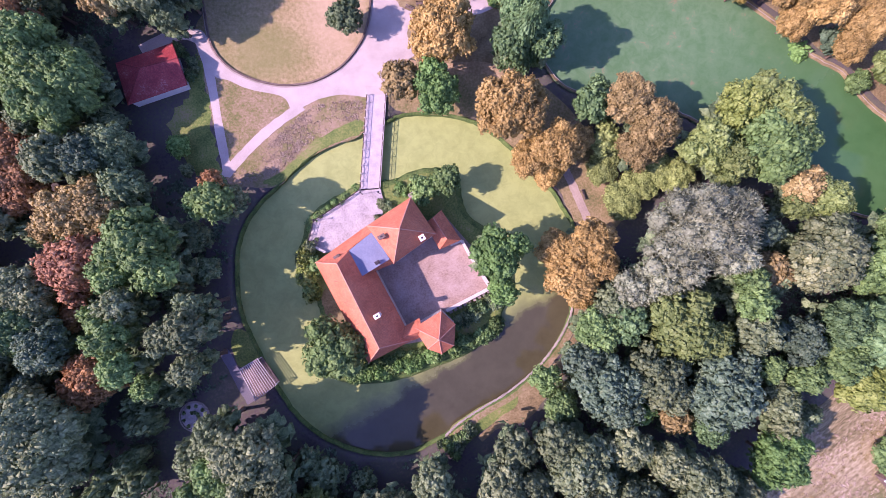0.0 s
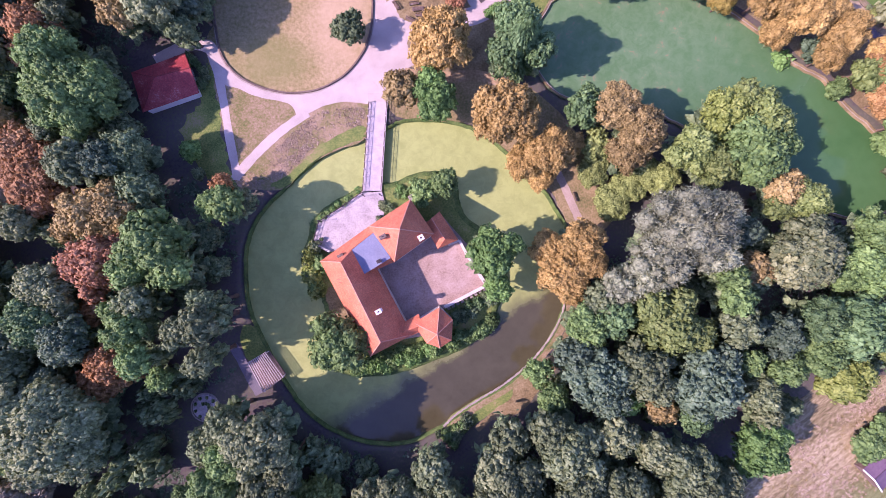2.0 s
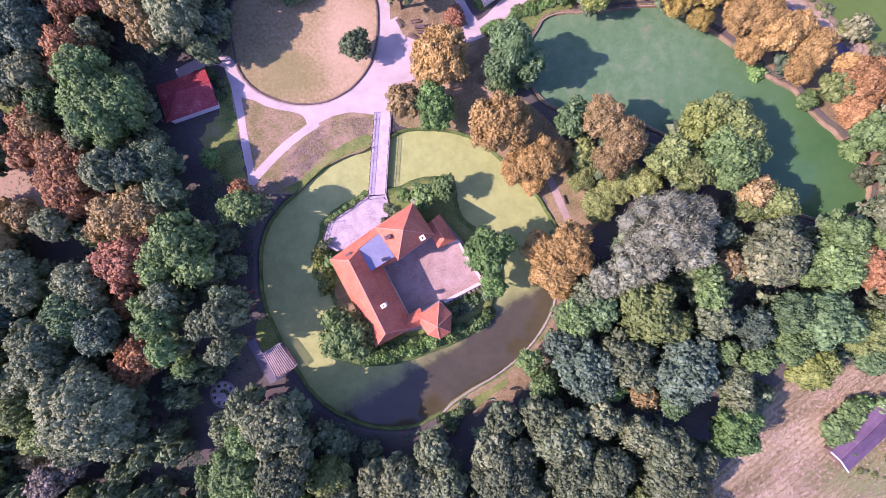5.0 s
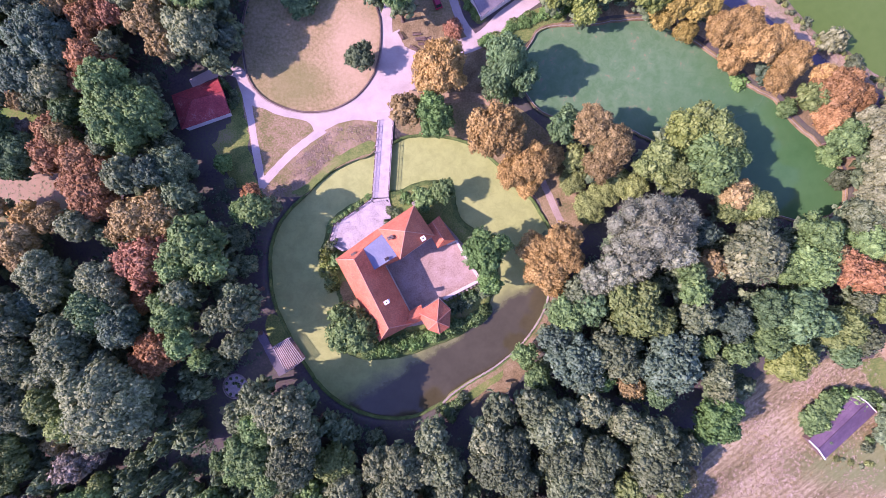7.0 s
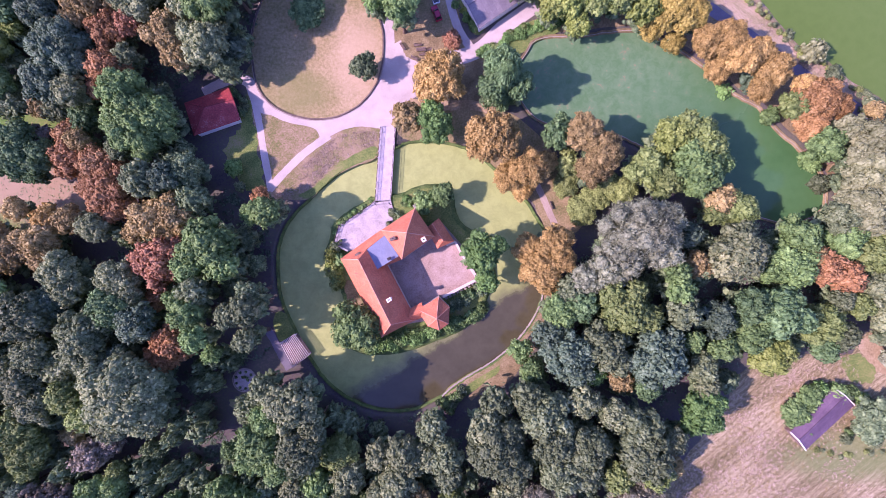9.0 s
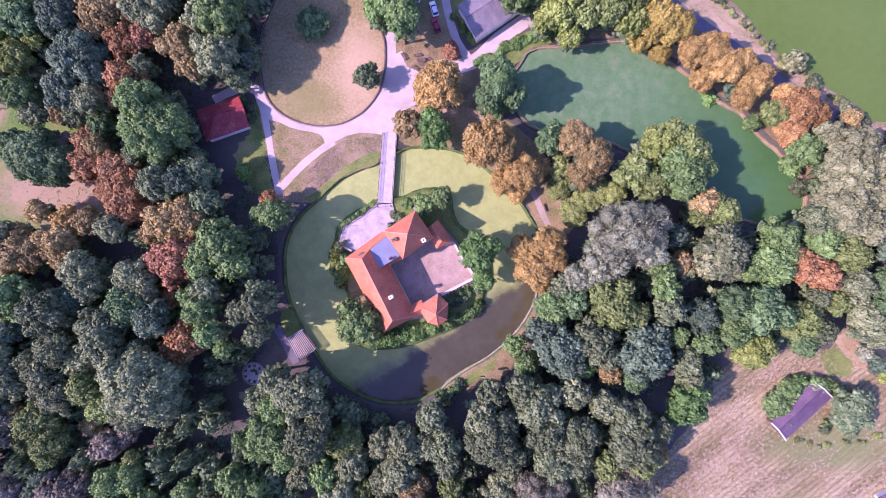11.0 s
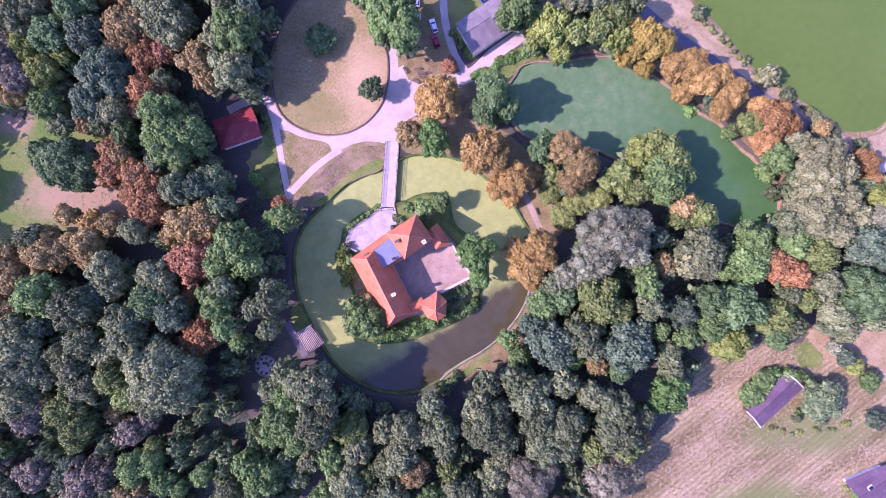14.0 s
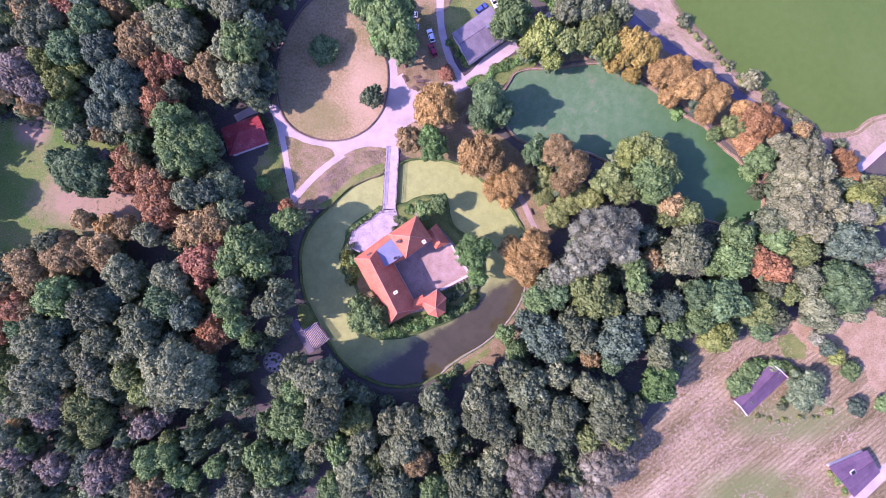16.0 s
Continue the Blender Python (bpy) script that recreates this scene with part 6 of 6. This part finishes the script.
# a dormer coloured dark for its shadow, snow guards and a stone pier at the tower's foot
dm = Vector([(-18.24, -1.69, 8.60)][0]) - manor.matrix_basis.translation
part("dormer", block(dm.x, dm.y, dm.z - 0.9, 1.3, 1.7, 1.8, 30, 0.05), TIMBER, manor, "small dormer block, coloured dark in place of its shadow")
for s in (0.2, 0.42, 0.62):
    for k in (0.0, 0.035):
        a = (Vector(wing[0]).lerp(Vector(wing[1]), s + k)).lerp(Vector(ridge[0]).lerp(Vector(ridge[1]), s + k), 0.42) - manor.matrix_basis.translation
        b = (Vector(wing[0]).lerp(Vector(wing[1]), s + k)).lerp(Vector(ridge[0]).lerp(Vector(ridge[1]), s + k), 0.62) - manor.matrix_basis.translation
        part("snow_guard", rod(bmesh.new(), a + Vector((0, 0, 0.1)), b + Vector((0, 0, 0.1)), 0.05, n=5), TIMBER, manor)
pr = Vector([(-4.68, 11.02, 4.00)][0]) - manor.matrix_basis.translation
part("pier", block(pr.x, pr.y, pr.z - 2.8, 1.1, 1.1, 5.6, 30, 0.05), STONE, manor, "weathered stone pier")
# turret
tu = [(-3.99, -14.97, 6.00), (1.38, -11.76, 6.00), (4.15, -14.29, 6.00), (3.96, -18.47, 6.00), (1.54, -20.13, 6.00), (-1.21, -19.14, 6.00)]
tt = [(0.94, -16.70, 9.60)][0]
for i in range(6):
    slab("turret_roof", [tu[i], tu[(i + 1) % 6], tt], TILE, manor)
    ridge_cap(tu[i], tt, manor, RIDGE, 0.1)
walls(inset(tu, 0.5), -1.6, 5.95, 0.5, PLASTER, manor, "turret_wall")
# chimneys; the iron one stands for a dark hatch on the flat roof
for (cx, cy, cz), w, d, h, m in (([(-10.54, -12.10, 11.00)][0], 1.0, 0.7, 4.0, WHITE), ([(-2.29, 2.37, 12.00)][0], 0.9, 0.9, 3.2, WHITE), ([(-9.55, 2.50, 13.20)][0], 1.2, 0.6, 2.4, TIMBER), ([(-10.76, -2.28, 8.80)][0], 0.8, 0.5, 0.8, IRON)):
    o = Vector((cx, cy, cz)) - manor.matrix_basis.translation
    ch = part("chimney", block(o.x, o.y, o.z - h / 2, w, d, h, 30, 0.04), m, manor, "square masonry chimney, or dark hatch on the flat roof")
    part("chimney_cap", block(o.x, o.y, o.z + 0.06, w + 0.2, d + 0.2, 0.12, 30, 0.02), m, ch)
    part("flue", block(o.x, o.y, o.z + 0.16, w * 0.4, d * 0.4, 0.1, 30, 0.01), IRON, ch)

# courtyard
sheet("courtyard", [p[:2] for p in [(-20.13, -1.03, 0.45), (-8.08, 5.11, 0.45), (2.41, 6.93, 0.45), (8.06, 0.53, 0.45), (11.39, -7.75, 0.45), (2.52, -12.58, 0.45), (0.22, -18.19, 0.45), (-12.58, -20.55, 0.45), (-21.96, -4.30, 0.45)]], COURT, COURTSTONE, "pinkish worn stone courtyard", "courtyard", 2.1)
para = thing("courtyard_wall", 6.0, -9.0, COURT, 0, "low stone parapet along the courtyard edge", "wall")


def low_wall(a, b, thick, high, material, parent, name, cap=0.06):
    o = parent.matrix_basis.inverted()
    a, b = o @ Vector(a), o @ Vector(b)
    d, mid = b - a, (a + b) / 2
    ang = math.degrees(math.atan2(d.y, d.x))
    w = part(name, block(mid.x, mid.y, mid.z + high / 2, d.length, thick, high, ang, 0.02), material, parent)
    part("coping", block(mid.x, mid.y, mid.z + high + cap / 2, d.length + 0.05, thick + 0.12, cap, ang, 0.015), PLASTER, w)
    return w


pa = [(2.52, -12.23, 0.45), (11.50, -7.52, 0.45), (7.48, -1.22, 0.45)]
low_wall(pa[0], pa[1], 0.6, 1.0, COURTSTONE, para, "parapet")
low_wall(pa[1], pa[2], 0.6, 1.0, COURTSTONE, para, "parapet")
ew = [(3.26, 1.21, 0.45), (5.59, 2.16, 0.45), (7.25, -0.99, 0.45)]
low_wall(ew[0], ew[1], 0.45, 1.6, WHITE, para, "parapet")
low_wall(ew[1], ew[2], 0.45, 1.3, WHITE, para, "parapet")
for i in range(9):
    q = Vector(pa[0]).lerp(Vector(pa[1]), (i + 0.6) / 9.2) - para.matrix_basis.translation
    d = Vector(pa[1]) - Vector(pa[0])
    s = Vector((d.y, -d.x, 0)).normalized() * 0.65
    part("buttress", block(q.x + s.x, q.y + s.y, q.z - 0.5, 0.7, 0.8, 1.6, math.degrees(math.atan2(d.y, d.x)), 0.04), STONE, para)

# terrace with its railing
TERRACE = [p[:2] for p in [(-15.58, 12.64, 0.40), (-11.28, 12.90, 0.40), (-10.45, 9.76, 0.40), (-10.89, 6.84, 0.40), (-13.33, 5.31, 0.40), (-19.68, 0.37, 0.40), (-22.34, -0.58, 0.40), (-26.06, 1.26, 0.40), (-24.82, 6.04, 0.40), (-19.74, 9.46, 0.40)]]
sheet("terrace", TERRACE, 0.4, PAVING, "pale worn stone terrace before the house", "terrace", 2.0)


def railing(points, high, spacing, parent_label, rail_material, post_material):
    """A railing of posts, two rails and thin bars along a line."""
    a0 = points[0]
    ob = thing("railing", a0[0], a0[1], a0[2], 0, parent_label, "railing")
    for a, b in zip(points, points[1:]):
        a, b = Vector(a) - Vector(a0), Vector(b) - Vector(a0)
        n = max(1, round((b - a).length / spacing))
        for z in (0.45, high):
            part("rail", rod(bmesh.new(), a + Vector((0, 0, z)), b + Vector((0, 0, z)), 0.05, n=6), rail_material, ob)
        for k in range(n + 1):
            p = a.lerp(b, k / n)
            part("post", block(p.x, p.y, high / 2, 0.13, 0.13, high + 0.1, math.degrees(math.atan2((b - a).y, (b - a).x)), 0.015), post_material, ob)
        for k in range(n):
            p, q = a.lerp(b, k / n), a.lerp(b, (k + 1) / n)
            part("brace", rod(bmesh.new(), p + Vector((0, 0, 0.1)), q + Vector((0, 0, high - 0.05)), 0.03, n=5), rail_material, ob)
            part("brace", rod(bmesh.new(), q + Vector((0, 0, 0.1)), p + Vector((0, 0, high - 0.05)), 0.03, n=5), rail_material, ob)
    return ob


railing([(-15.47, 12.40, 0.40), (-19.74, 9.34, 0.40), (-24.71, 6.04, 0.40), (-25.95, 1.50, 0.40)], 1.0, 1.8, "dark iron railing along the terrace edge", IRON, IRON)
tl = thing("terrace_wall", *[(-24.20, 0.34, 0.40)][0], 0, "low white wall at the terrace corner", "wall")
te = [(-25.95, 1.38, 0.40), (-22.35, -0.46, 0.40)]
low_wall(te[0], te[1], 0.35, 0.7, WHITE, tl, "wall")

# bridge
bridge = thing("footbridge", *[(-12.74, 22.58, 0.40)][0], 0, "pale timber footbridge over the moat", "bridge")
bd = [(-14.08, 32.15, 0.40), (-10.12, 32.19, 0.40), (-11.28, 12.67, 0.40), (-15.35, 12.41, 0.40)]
slab("deck", bd, GREYWOOD, bridge, 0.25, "pale weathered boards")
for s in (0.12, 0.5, 0.88):
    a, b = Vector(bd[0]).lerp(Vector(bd[1]), s), Vector(bd[3]).lerp(Vector(bd[2]), s)
    o = bridge.matrix_basis.translation
    d = b - a
    m = (a + b) / 2 - o
    part("beam", block(m.x, m.y, -0.42, d.length, 0.25, 0.32, math.degrees(math.atan2(d.y, d.x))), TIMBER, bridge)
for f in (0.25, 0.5, 0.75):
    for s in (0.12, 0.88):
        a = Vector(bd[0]).lerp(Vector(bd[1]), s).lerp(Vector(bd[3]).lerp(Vector(bd[2]), s), f) - bridge.matrix_basis.translation
        part("pier", rod(bmesh.new(), (a.x, a.y, -3.0), (a.x, a.y, -0.5), 0.17, n=8), TIMBER, bridge)
railing([(-14.08, 32.03, 0.40), (-15.35, 12.52, 0.40)], 1.1, 1.6, "timber bridge railing with crossed braces", TIMBER, WHITE)
railing([(-10.24, 32.08, 0.40), (-11.40, 12.79, 0.40)], 1.1, 1.6, "timber bridge railing with crossed braces", TIMBER, WHITE)
ramp = [(-14.61, 34.13, 0.05), (-9.23, 34.20, 0.05), (-10.12, 32.08, 0.40), (-14.08, 32.03, 0.40)]
rp = thing("bridge_ramp", *ramp[0], 0, "gravel ramp up to the footbridge", "ramp", kind="structure")
slab("ramp_face", ramp, GRAVEL, rp, 0.35)


# ---- outbuildings ----
def gable_house(name, corners, ridge_pts, low, roof, wall, label, category, thick=0.12, eave=0.35, verge=False):
    """A building from the four corners of its eave and its ridge line."""
    c = sum((Vector(p) for p in corners), Vector()) / 4
    ob = thing(name, c.x, c.y, low, 0, label, category)
    a, b, d, e = corners
    slab("roof", [a, b, ridge_pts[1], ridge_pts[0]], roof, ob, thick)
    slab("roof", [d, e, ridge_pts[0], ridge_pts[1]], roof, ob, thick)
    ridge_cap(ridge_pts[0], ridge_pts[1], ob, roof, 0.08, "ridge_cap")
    if verge:
        o = ob.matrix_basis.inverted()
        for p, q, r in ((a, ridge_pts[0], 0.09), (e, ridge_pts[0], 0.09), (b, ridge_pts[1], 0.06), (d, ridge_pts[1], 0.06)):
            part("verge_board", rod(bmesh.new(), o @ (Vector(p) + Vector((0, 0, 0.1))), o @ (Vector(q) + Vector((0, 0, 0.1))), r * 2, n=4), WHITE, ob)
    inn = inset(corners, eave)
    walls(inn, low, corners[0][2] - 0.05, 0.25, wall, ob)
    for i, k, r in ((1, 2, ridge_pts[1]), (3, 0, ridge_pts[0])):
        p, q = Vector(inn[i]), Vector(inn[k])
        o = ob.matrix_basis.inverted()
        p.z = q.z = corners[0][2] - 0.06
        t = Vector(r)
        t.z -= 0.16
        m = (p + q) / 2
        t = Vector((m.x, m.y, t.z)).lerp(t, 0.75)
        n = (q - p).cross(Vector((0, 0, 1))).normalized() * 0.1
        tri = [o @ v for v in (p - n, q - n, t - n, p + n, q + n, t + n)]
        hang("gable", mesh_of("gable", tri, [(0, 1, 2), (5, 4, 3), (0, 3, 4, 1), (1, 4, 5, 2), (2, 5, 3, 0)], wall), ob)
    return ob


hc = [(-61.37, 28.63, 2.90), (-49.68, 32.83, 2.90), (-52.77, 41.28, 2.90), (-63.89, 37.06, 2.90)]
hr = [(-57.86, 35.36, 4.90), (-50.55, 37.44, 4.90)]
hut = thing("hut", *Vector([(-58.80, 35.60, 0.00)][0]), 0, "white hut with a weathered red sheet roof", "hut")
slab("roof", [hc[0], hc[1], hr[1], hr[0]], HUTROOF, hut)
slab("roof", [hc[1], hc[2], hr[1]], HUTROOF, hut)
slab("roof", [hc[2], hc[3], hr[0], hr[1]], HUTROOF, hut)
slab("roof", [hc[3], hc[0], hr[0]], HUTROOF, hut)
for a, b in ((hr[0], hr[1]), (hc[0], hr[0]), (hc[1], hr[1]), (hc[2], hr[1]), (hc[3], hr[0])):
    ridge_cap(a, b, hut, HUTROOF, 0.08, "ridge_cap")
walls(inset(hc, 0.9), 0.0, 2.85, 0.25, WHITE, hut)

gable_house("low_building", [(11.37, 56.93, 3.00), (23.88, 65.74, 3.00), (18.12, 74.61, 3.00), (6.14, 66.14, 3.00)], [(8.32, 62.03, 4.60), (20.34, 70.24, 4.60)], 0.0, GREYROOF, WHITE, "low white building with a grey sheet roof", "building", eave=0.65)
chim = thing("chimney", *[(16.99, 67.43, 4.30)][0][:2], 3.7, 35, "short grey vent box on the low building's roof", "chimney")
part("stack", block(0, 0, 0.5, 0.9, 0.7, 1.3, 0, 0.03), STONE, chim)
part("cap", block(0, 0, 1.2, 1.1, 0.9, 0.12, 0, 0.02), ZINC, chim)
gable_house("shed", [(96.81, -51.34, 2.40), (109.58, -39.67, 2.40), (104.10, -35.17, 2.40), (92.75, -46.67, 2.40)], [(93.96, -48.27, 3.80), (106.08, -36.89, 3.80)], 0.0, DARKROOF, TIMBER, "long garden shed with a dark purplish roof", "shed", verge=True)
gable_house("house", [(130.42, -77.03, 2.00), (138.72, -69.36, 2.00), (134.61, -62.38, 2.00), (122.40, -67.45, 2.00)], [(125.81, -71.76, 2.80), (136.00, -65.51, 2.80)], 0.0, DARKROOF, WHITE, "small white house with a dark purplish roof", "house", eave=1.1)
sl = thing("skylight", *[(129.45, -68.88, 2.65)][0], 35, "pale roof light on the house roof", "skylight")
part("frame", block(0, 0, 0.05, 1.7, 1.2, 0.3, 0, 0.03), WHITE, sl)
part("pane", block(0, 0, 0.21, 1.5, 1.0, 0.04, 0, 0.01), GLASSY, sl)

# pergola on the moat bank
pg = [(-39.46, -24.29, 1.90), (-35.51, -21.89, 1.90), (-31.61, -27.13, 1.90), (-36.13, -30.56, 1.90)]
per = thing("pergola", *[(-36.41, -26.74, 0.00)][0], 0, "white slatted pergola on a boarded deck", "pergola")
o = per.matrix_basis.translation
for p in pg:
    v = Vector(p) - o
    part("post", block(v.x * 0.94, v.y * 0.94, 0.9, 0.16, 0.16, 1.8, 30, 0.02), WHITE, per)
for a, b in ((0, 1), (3, 2)):
    u, v = Vector(pg[a]) - o, Vector(pg[b]) - o
    d, m = v - u, (u + v) / 2
    part("beam", block(m.x, m.y, 1.8, d.length, 0.12, 0.2, math.degrees(math.atan2(d.y, d.x)), 0.02), GREYWOOD, per)
for k in range(11):
    u, v = Vector(pg[0]).lerp(Vector(pg[1]), (k + 0.5) / 11) - o, Vector(pg[3]).lerp(Vector(pg[2]), (k + 0.5) / 11) - o
    d, m = v - u, (u + v) / 2
    part("slat", block(m.x, m.y, 1.97, d.length, 0.16, 0.14, math.degrees(math.atan2(d.y, d.x)), 0.01), GREYWOOD, per)
# The deck's dark timber colour stands for the shade beneath the slats.
dk = [Vector(p) - o for p in pg]
hang("deck", mesh_of("deck", [(v.x, v.y, z) for z in (0.0, 0.09) for v in dk], [(3, 2, 1, 0), (4, 5, 6, 7), (0, 1, 5, 4), (1, 2, 6, 5), (2, 3, 7, 6), (3, 0, 4, 7)], TIMBER), per)

# round flower bed
bed = thing("flower_bed", *[(-49.04, -34.29, 0.00)][0], 0, "round stone-edged flower bed with dark clumps", "flower bed")
bm = bmesh.new()
for i in range(20):
    a = i * math.pi / 10
    box(bm, 3.0 * math.cos(a), 3.0 * math.sin(a), 0.12, 0.3, 0.9, 0.24, math.degrees(a), 0.03)
part("edging", bm, STONE, bed)
bm = bmesh.new()
bmesh.ops.create_cone(bm, cap_ends=True, segments=24, radius1=2.85, radius2=2.7, depth=0.16, matrix=Matrix.Translation((0, 0, 0.08)))
part("bed_surface", bm, PAVING, bed)
for i in range(13):
    a = i * 2 * math.pi / 9
    rr = 2.2 if i < 9 else 0.9
    c = hang("clump", CROWNS["shrub"][i % 3][1], bed, m=pose(rr * math.cos(a), rr * math.sin(a), 0.1, 0, 0, 40 * i) @ Matrix.Diagonal((0.22, 0.22, 0.3, 1)))
    c.material_slots[0].link = "OBJECT"
    c.material_slots[0].material = LEAF["dark"]


# ---- cars and benches ----
def car(x, y, rz, paint, label):
    ob = thing("car", x, y, 0.06, rz, label, "car", "cars in the car park")
    m = shade("car_paint", [paint, tuple(min(1, c * 1.08) for c in paint)], 0.5, 4.0, 0.25, 0.0, spec=0.5)
    bm = bmesh.new()
    prof = [(-2.1, 0.35), (-2.15, 0.7), (-2.0, 0.95), (-1.75, 1.0), (0.75, 0.98), (1.9, 0.8), (2.1, 0.6), (2.1, 0.35)]
    left = [bm.verts.new((a, -0.85, z)) for a, z in prof]
    right = [bm.verts.new((a, 0.85, z)) for a, z in prof]
    bm.faces.new(left)
    bm.faces.new(right[::-1])
    for i in range(len(prof)):
        k = (i + 1) % len(prof)
        bm.faces.new((left[k], left[i], right[i], right[k]))
    bmesh.ops.recalc_face_normals(bm, faces=bm.faces[:])
    bmesh.ops.bevel(bm, geom=bm.edges[:], offset=0.06, segments=2, affect="EDGES")
    body = part("body", bm, m, ob, smooth=False)
    bm = bmesh.new()
    lo = [bm.verts.new(v) for v in ((-1.95, -0.74, 0.96), (0.95, -0.74, 0.93), (0.95, 0.74, 0.93), (-1.95, 0.74, 0.96))]
    hi = [bm.verts.new(v) for v in ((-1.5, -0.58, 1.42), (0.25, -0.58, 1.42), (0.25, 0.58, 1.42), (-1.5, 0.58, 1.42))]
    for i in range(4):
        bm.faces.new((lo[i], lo[(i + 1) % 4], hi[(i + 1) % 4], hi[i]))
    bm.faces.new(hi)
    part("window_band", bm, CARGLASS, body, "dark glass")
    part("roof", block(-0.62, 0, 1.45, 1.7, 1.16, 0.07, 0, 0.03), m, body)
    for a in (-1.35, 1.3):
        for s in (-0.8, 0.8):
            w = part("wheel", rod(bmesh.new(), (a, s - 0.1, 0.31), (a, s + 0.1, 0.31), 0.31, n=14), RUBBER, ob)
            part("rim", rod(bmesh.new(), (a, s - 0.11, 0.31), (a, s + 0.11, 0.31), 0.18, n=10), ZINC, w)
    return ob


def car_at(p, q, paint, label):
    car(p[0], p[1], math.degrees(math.atan2(q[1] - p[1], q[0] - p[0])), paint, label)


car_at(*[(-0.23, 66.49, 0.50), (-0.77, 68.23, 0.50)], (0.8, 0.8, 0.82), "white hatchback parked on bare earth")
car_at(*[(0.33, 61.95, 0.50), (-0.38, 63.69, 0.50)], (0.35, 0.02, 0.05), "dark red car parked on bare earth")
car_at(*[(-6.4, 72.91, 0.50), (-7.8, 72.89, 0.50)], (0.8, 0.8, 0.82), "white car parked in tree shade")
car_at(*[(-6.2, 69.06, 0.50), (-7.6, 69.04, 0.50)], (0.75, 0.76, 0.8), "pale silver car parked in tree shade")
car_at(*[(15.44, 74.98, 0.50), (17.01, 76.24, 0.50)], (0.06, 0.1, 0.3), "dark blue car beside the low building")
car_at(*[(19.46, 77.16, 0.50), (20.17, 75.59, 0.50)], (0.8, 0.8, 0.82), "white car beside the low building")


def bench(p, rz):
    ob = thing("bench", p[0], p[1], 0.04, rz, "dark timber park bench with a backrest", "bench", "benches on the forecourt")
    for k in range(3):
        part("seat_slat", block(0, -0.18 + 0.17 * k, 0.45, 2.2, 0.14, 0.05, 0, 0.01), TIMBER, ob)
    for k in range(2):
        part("back_slat", block(0, 0.28, 0.65 + 0.18 * k, 2.2, 0.05, 0.13, 0, 0.01), TIMBER, ob)
    for s in (-0.9, 0.9):
        part("leg", block(s, 0, 0.21, 0.1, 0.5, 0.42, 0, 0.01), IRON, ob)
        part("back_post", block(s, 0.26, 0.65, 0.08, 0.06, 0.5, 0, 0.01), IRON, ob)
    return ob


bench([(-8.52, 53.26, 0.00)][0], -55)
bench([(-5.34, 50.15, 0.00)][0], -25)
bench([(-3.08, 51.23, 0.00)][0], 5)
bench([(-4.50, 53.67, 0.00)][0], 8)
bench([(-1.86, 52.48, 0.00)][0], 15)
tb = thing("picnic_table", *[(-3.61, 52.45, 0.00)][0], 5, "long dark timber table between the benches", "table")
for k in range(5):
    part("top_board", block(0, -0.36 + 0.18 * k, 0.75, 2.6, 0.16, 0.05, 0, 0.01), TIMBER, tb)
for s in (-1.0, 1.0):
    part("trestle", block(s, 0, 0.36, 0.12, 0.7, 0.72, 0, 0.02), TIMBER, tb)


# posts: a lamp on the terrace, and two gate posts beside the bridge with added lanterns
def lantern_post(x, y):
    ob = thing("lantern_post", x, y, 0.4, 0, "slim dark iron post with a lantern, standing on the terrace", "lamp post", "lamp posts on the terrace")
    part("base", rod(bmesh.new(), (0, 0, 0), (0, 0, 0.25), 0.13, 0.1, 10), IRON, ob)
    part("pole", rod(bmesh.new(), (0, 0, 0.25), (0, 0, 2.5), 0.06, 0.045, 8), IRON, ob)
    head = part("lantern", rod(bmesh.new(), (0, 0, 2.5), (0, 0, 2.8), 0.1, 0.17, 6), GLASSY, ob, "dark glass lantern")
    part("cap", rod(bmesh.new(), (0, 0, 2.8), (0, 0, 2.95), 0.2, 0.04, 6), IRON, head)


for x, y in ((-24.36, 6.05), (-15.00, 11.59), (-11.39, 11.74)):
    lantern_post(x, y)
pot = thing("potted_plant", -24.10, 2.21, 0.4, 0, "small leafy plant in a dark pot on the terrace", "plant")
part("pot", rod(bmesh.new(), (0, 0, 0), (0, 0, 0.45), 0.2, 0.28, 12), IRON, pot)
crown = hang("leaves", CROWNS["shrub"][0][1], pot, m=pose(0, 0, 0.38) @ Matrix.Diagonal((0.26, 0.26, 0.3, 1)))
crown.material_slots[0].link = "OBJECT"
crown.material_slots[0].material = LEAF["dark"]
path_bench = bench((30.96, 11.89), 110)
tagged(path_bench, "dark timber bench beside the footpath", group="benches by the footpath")
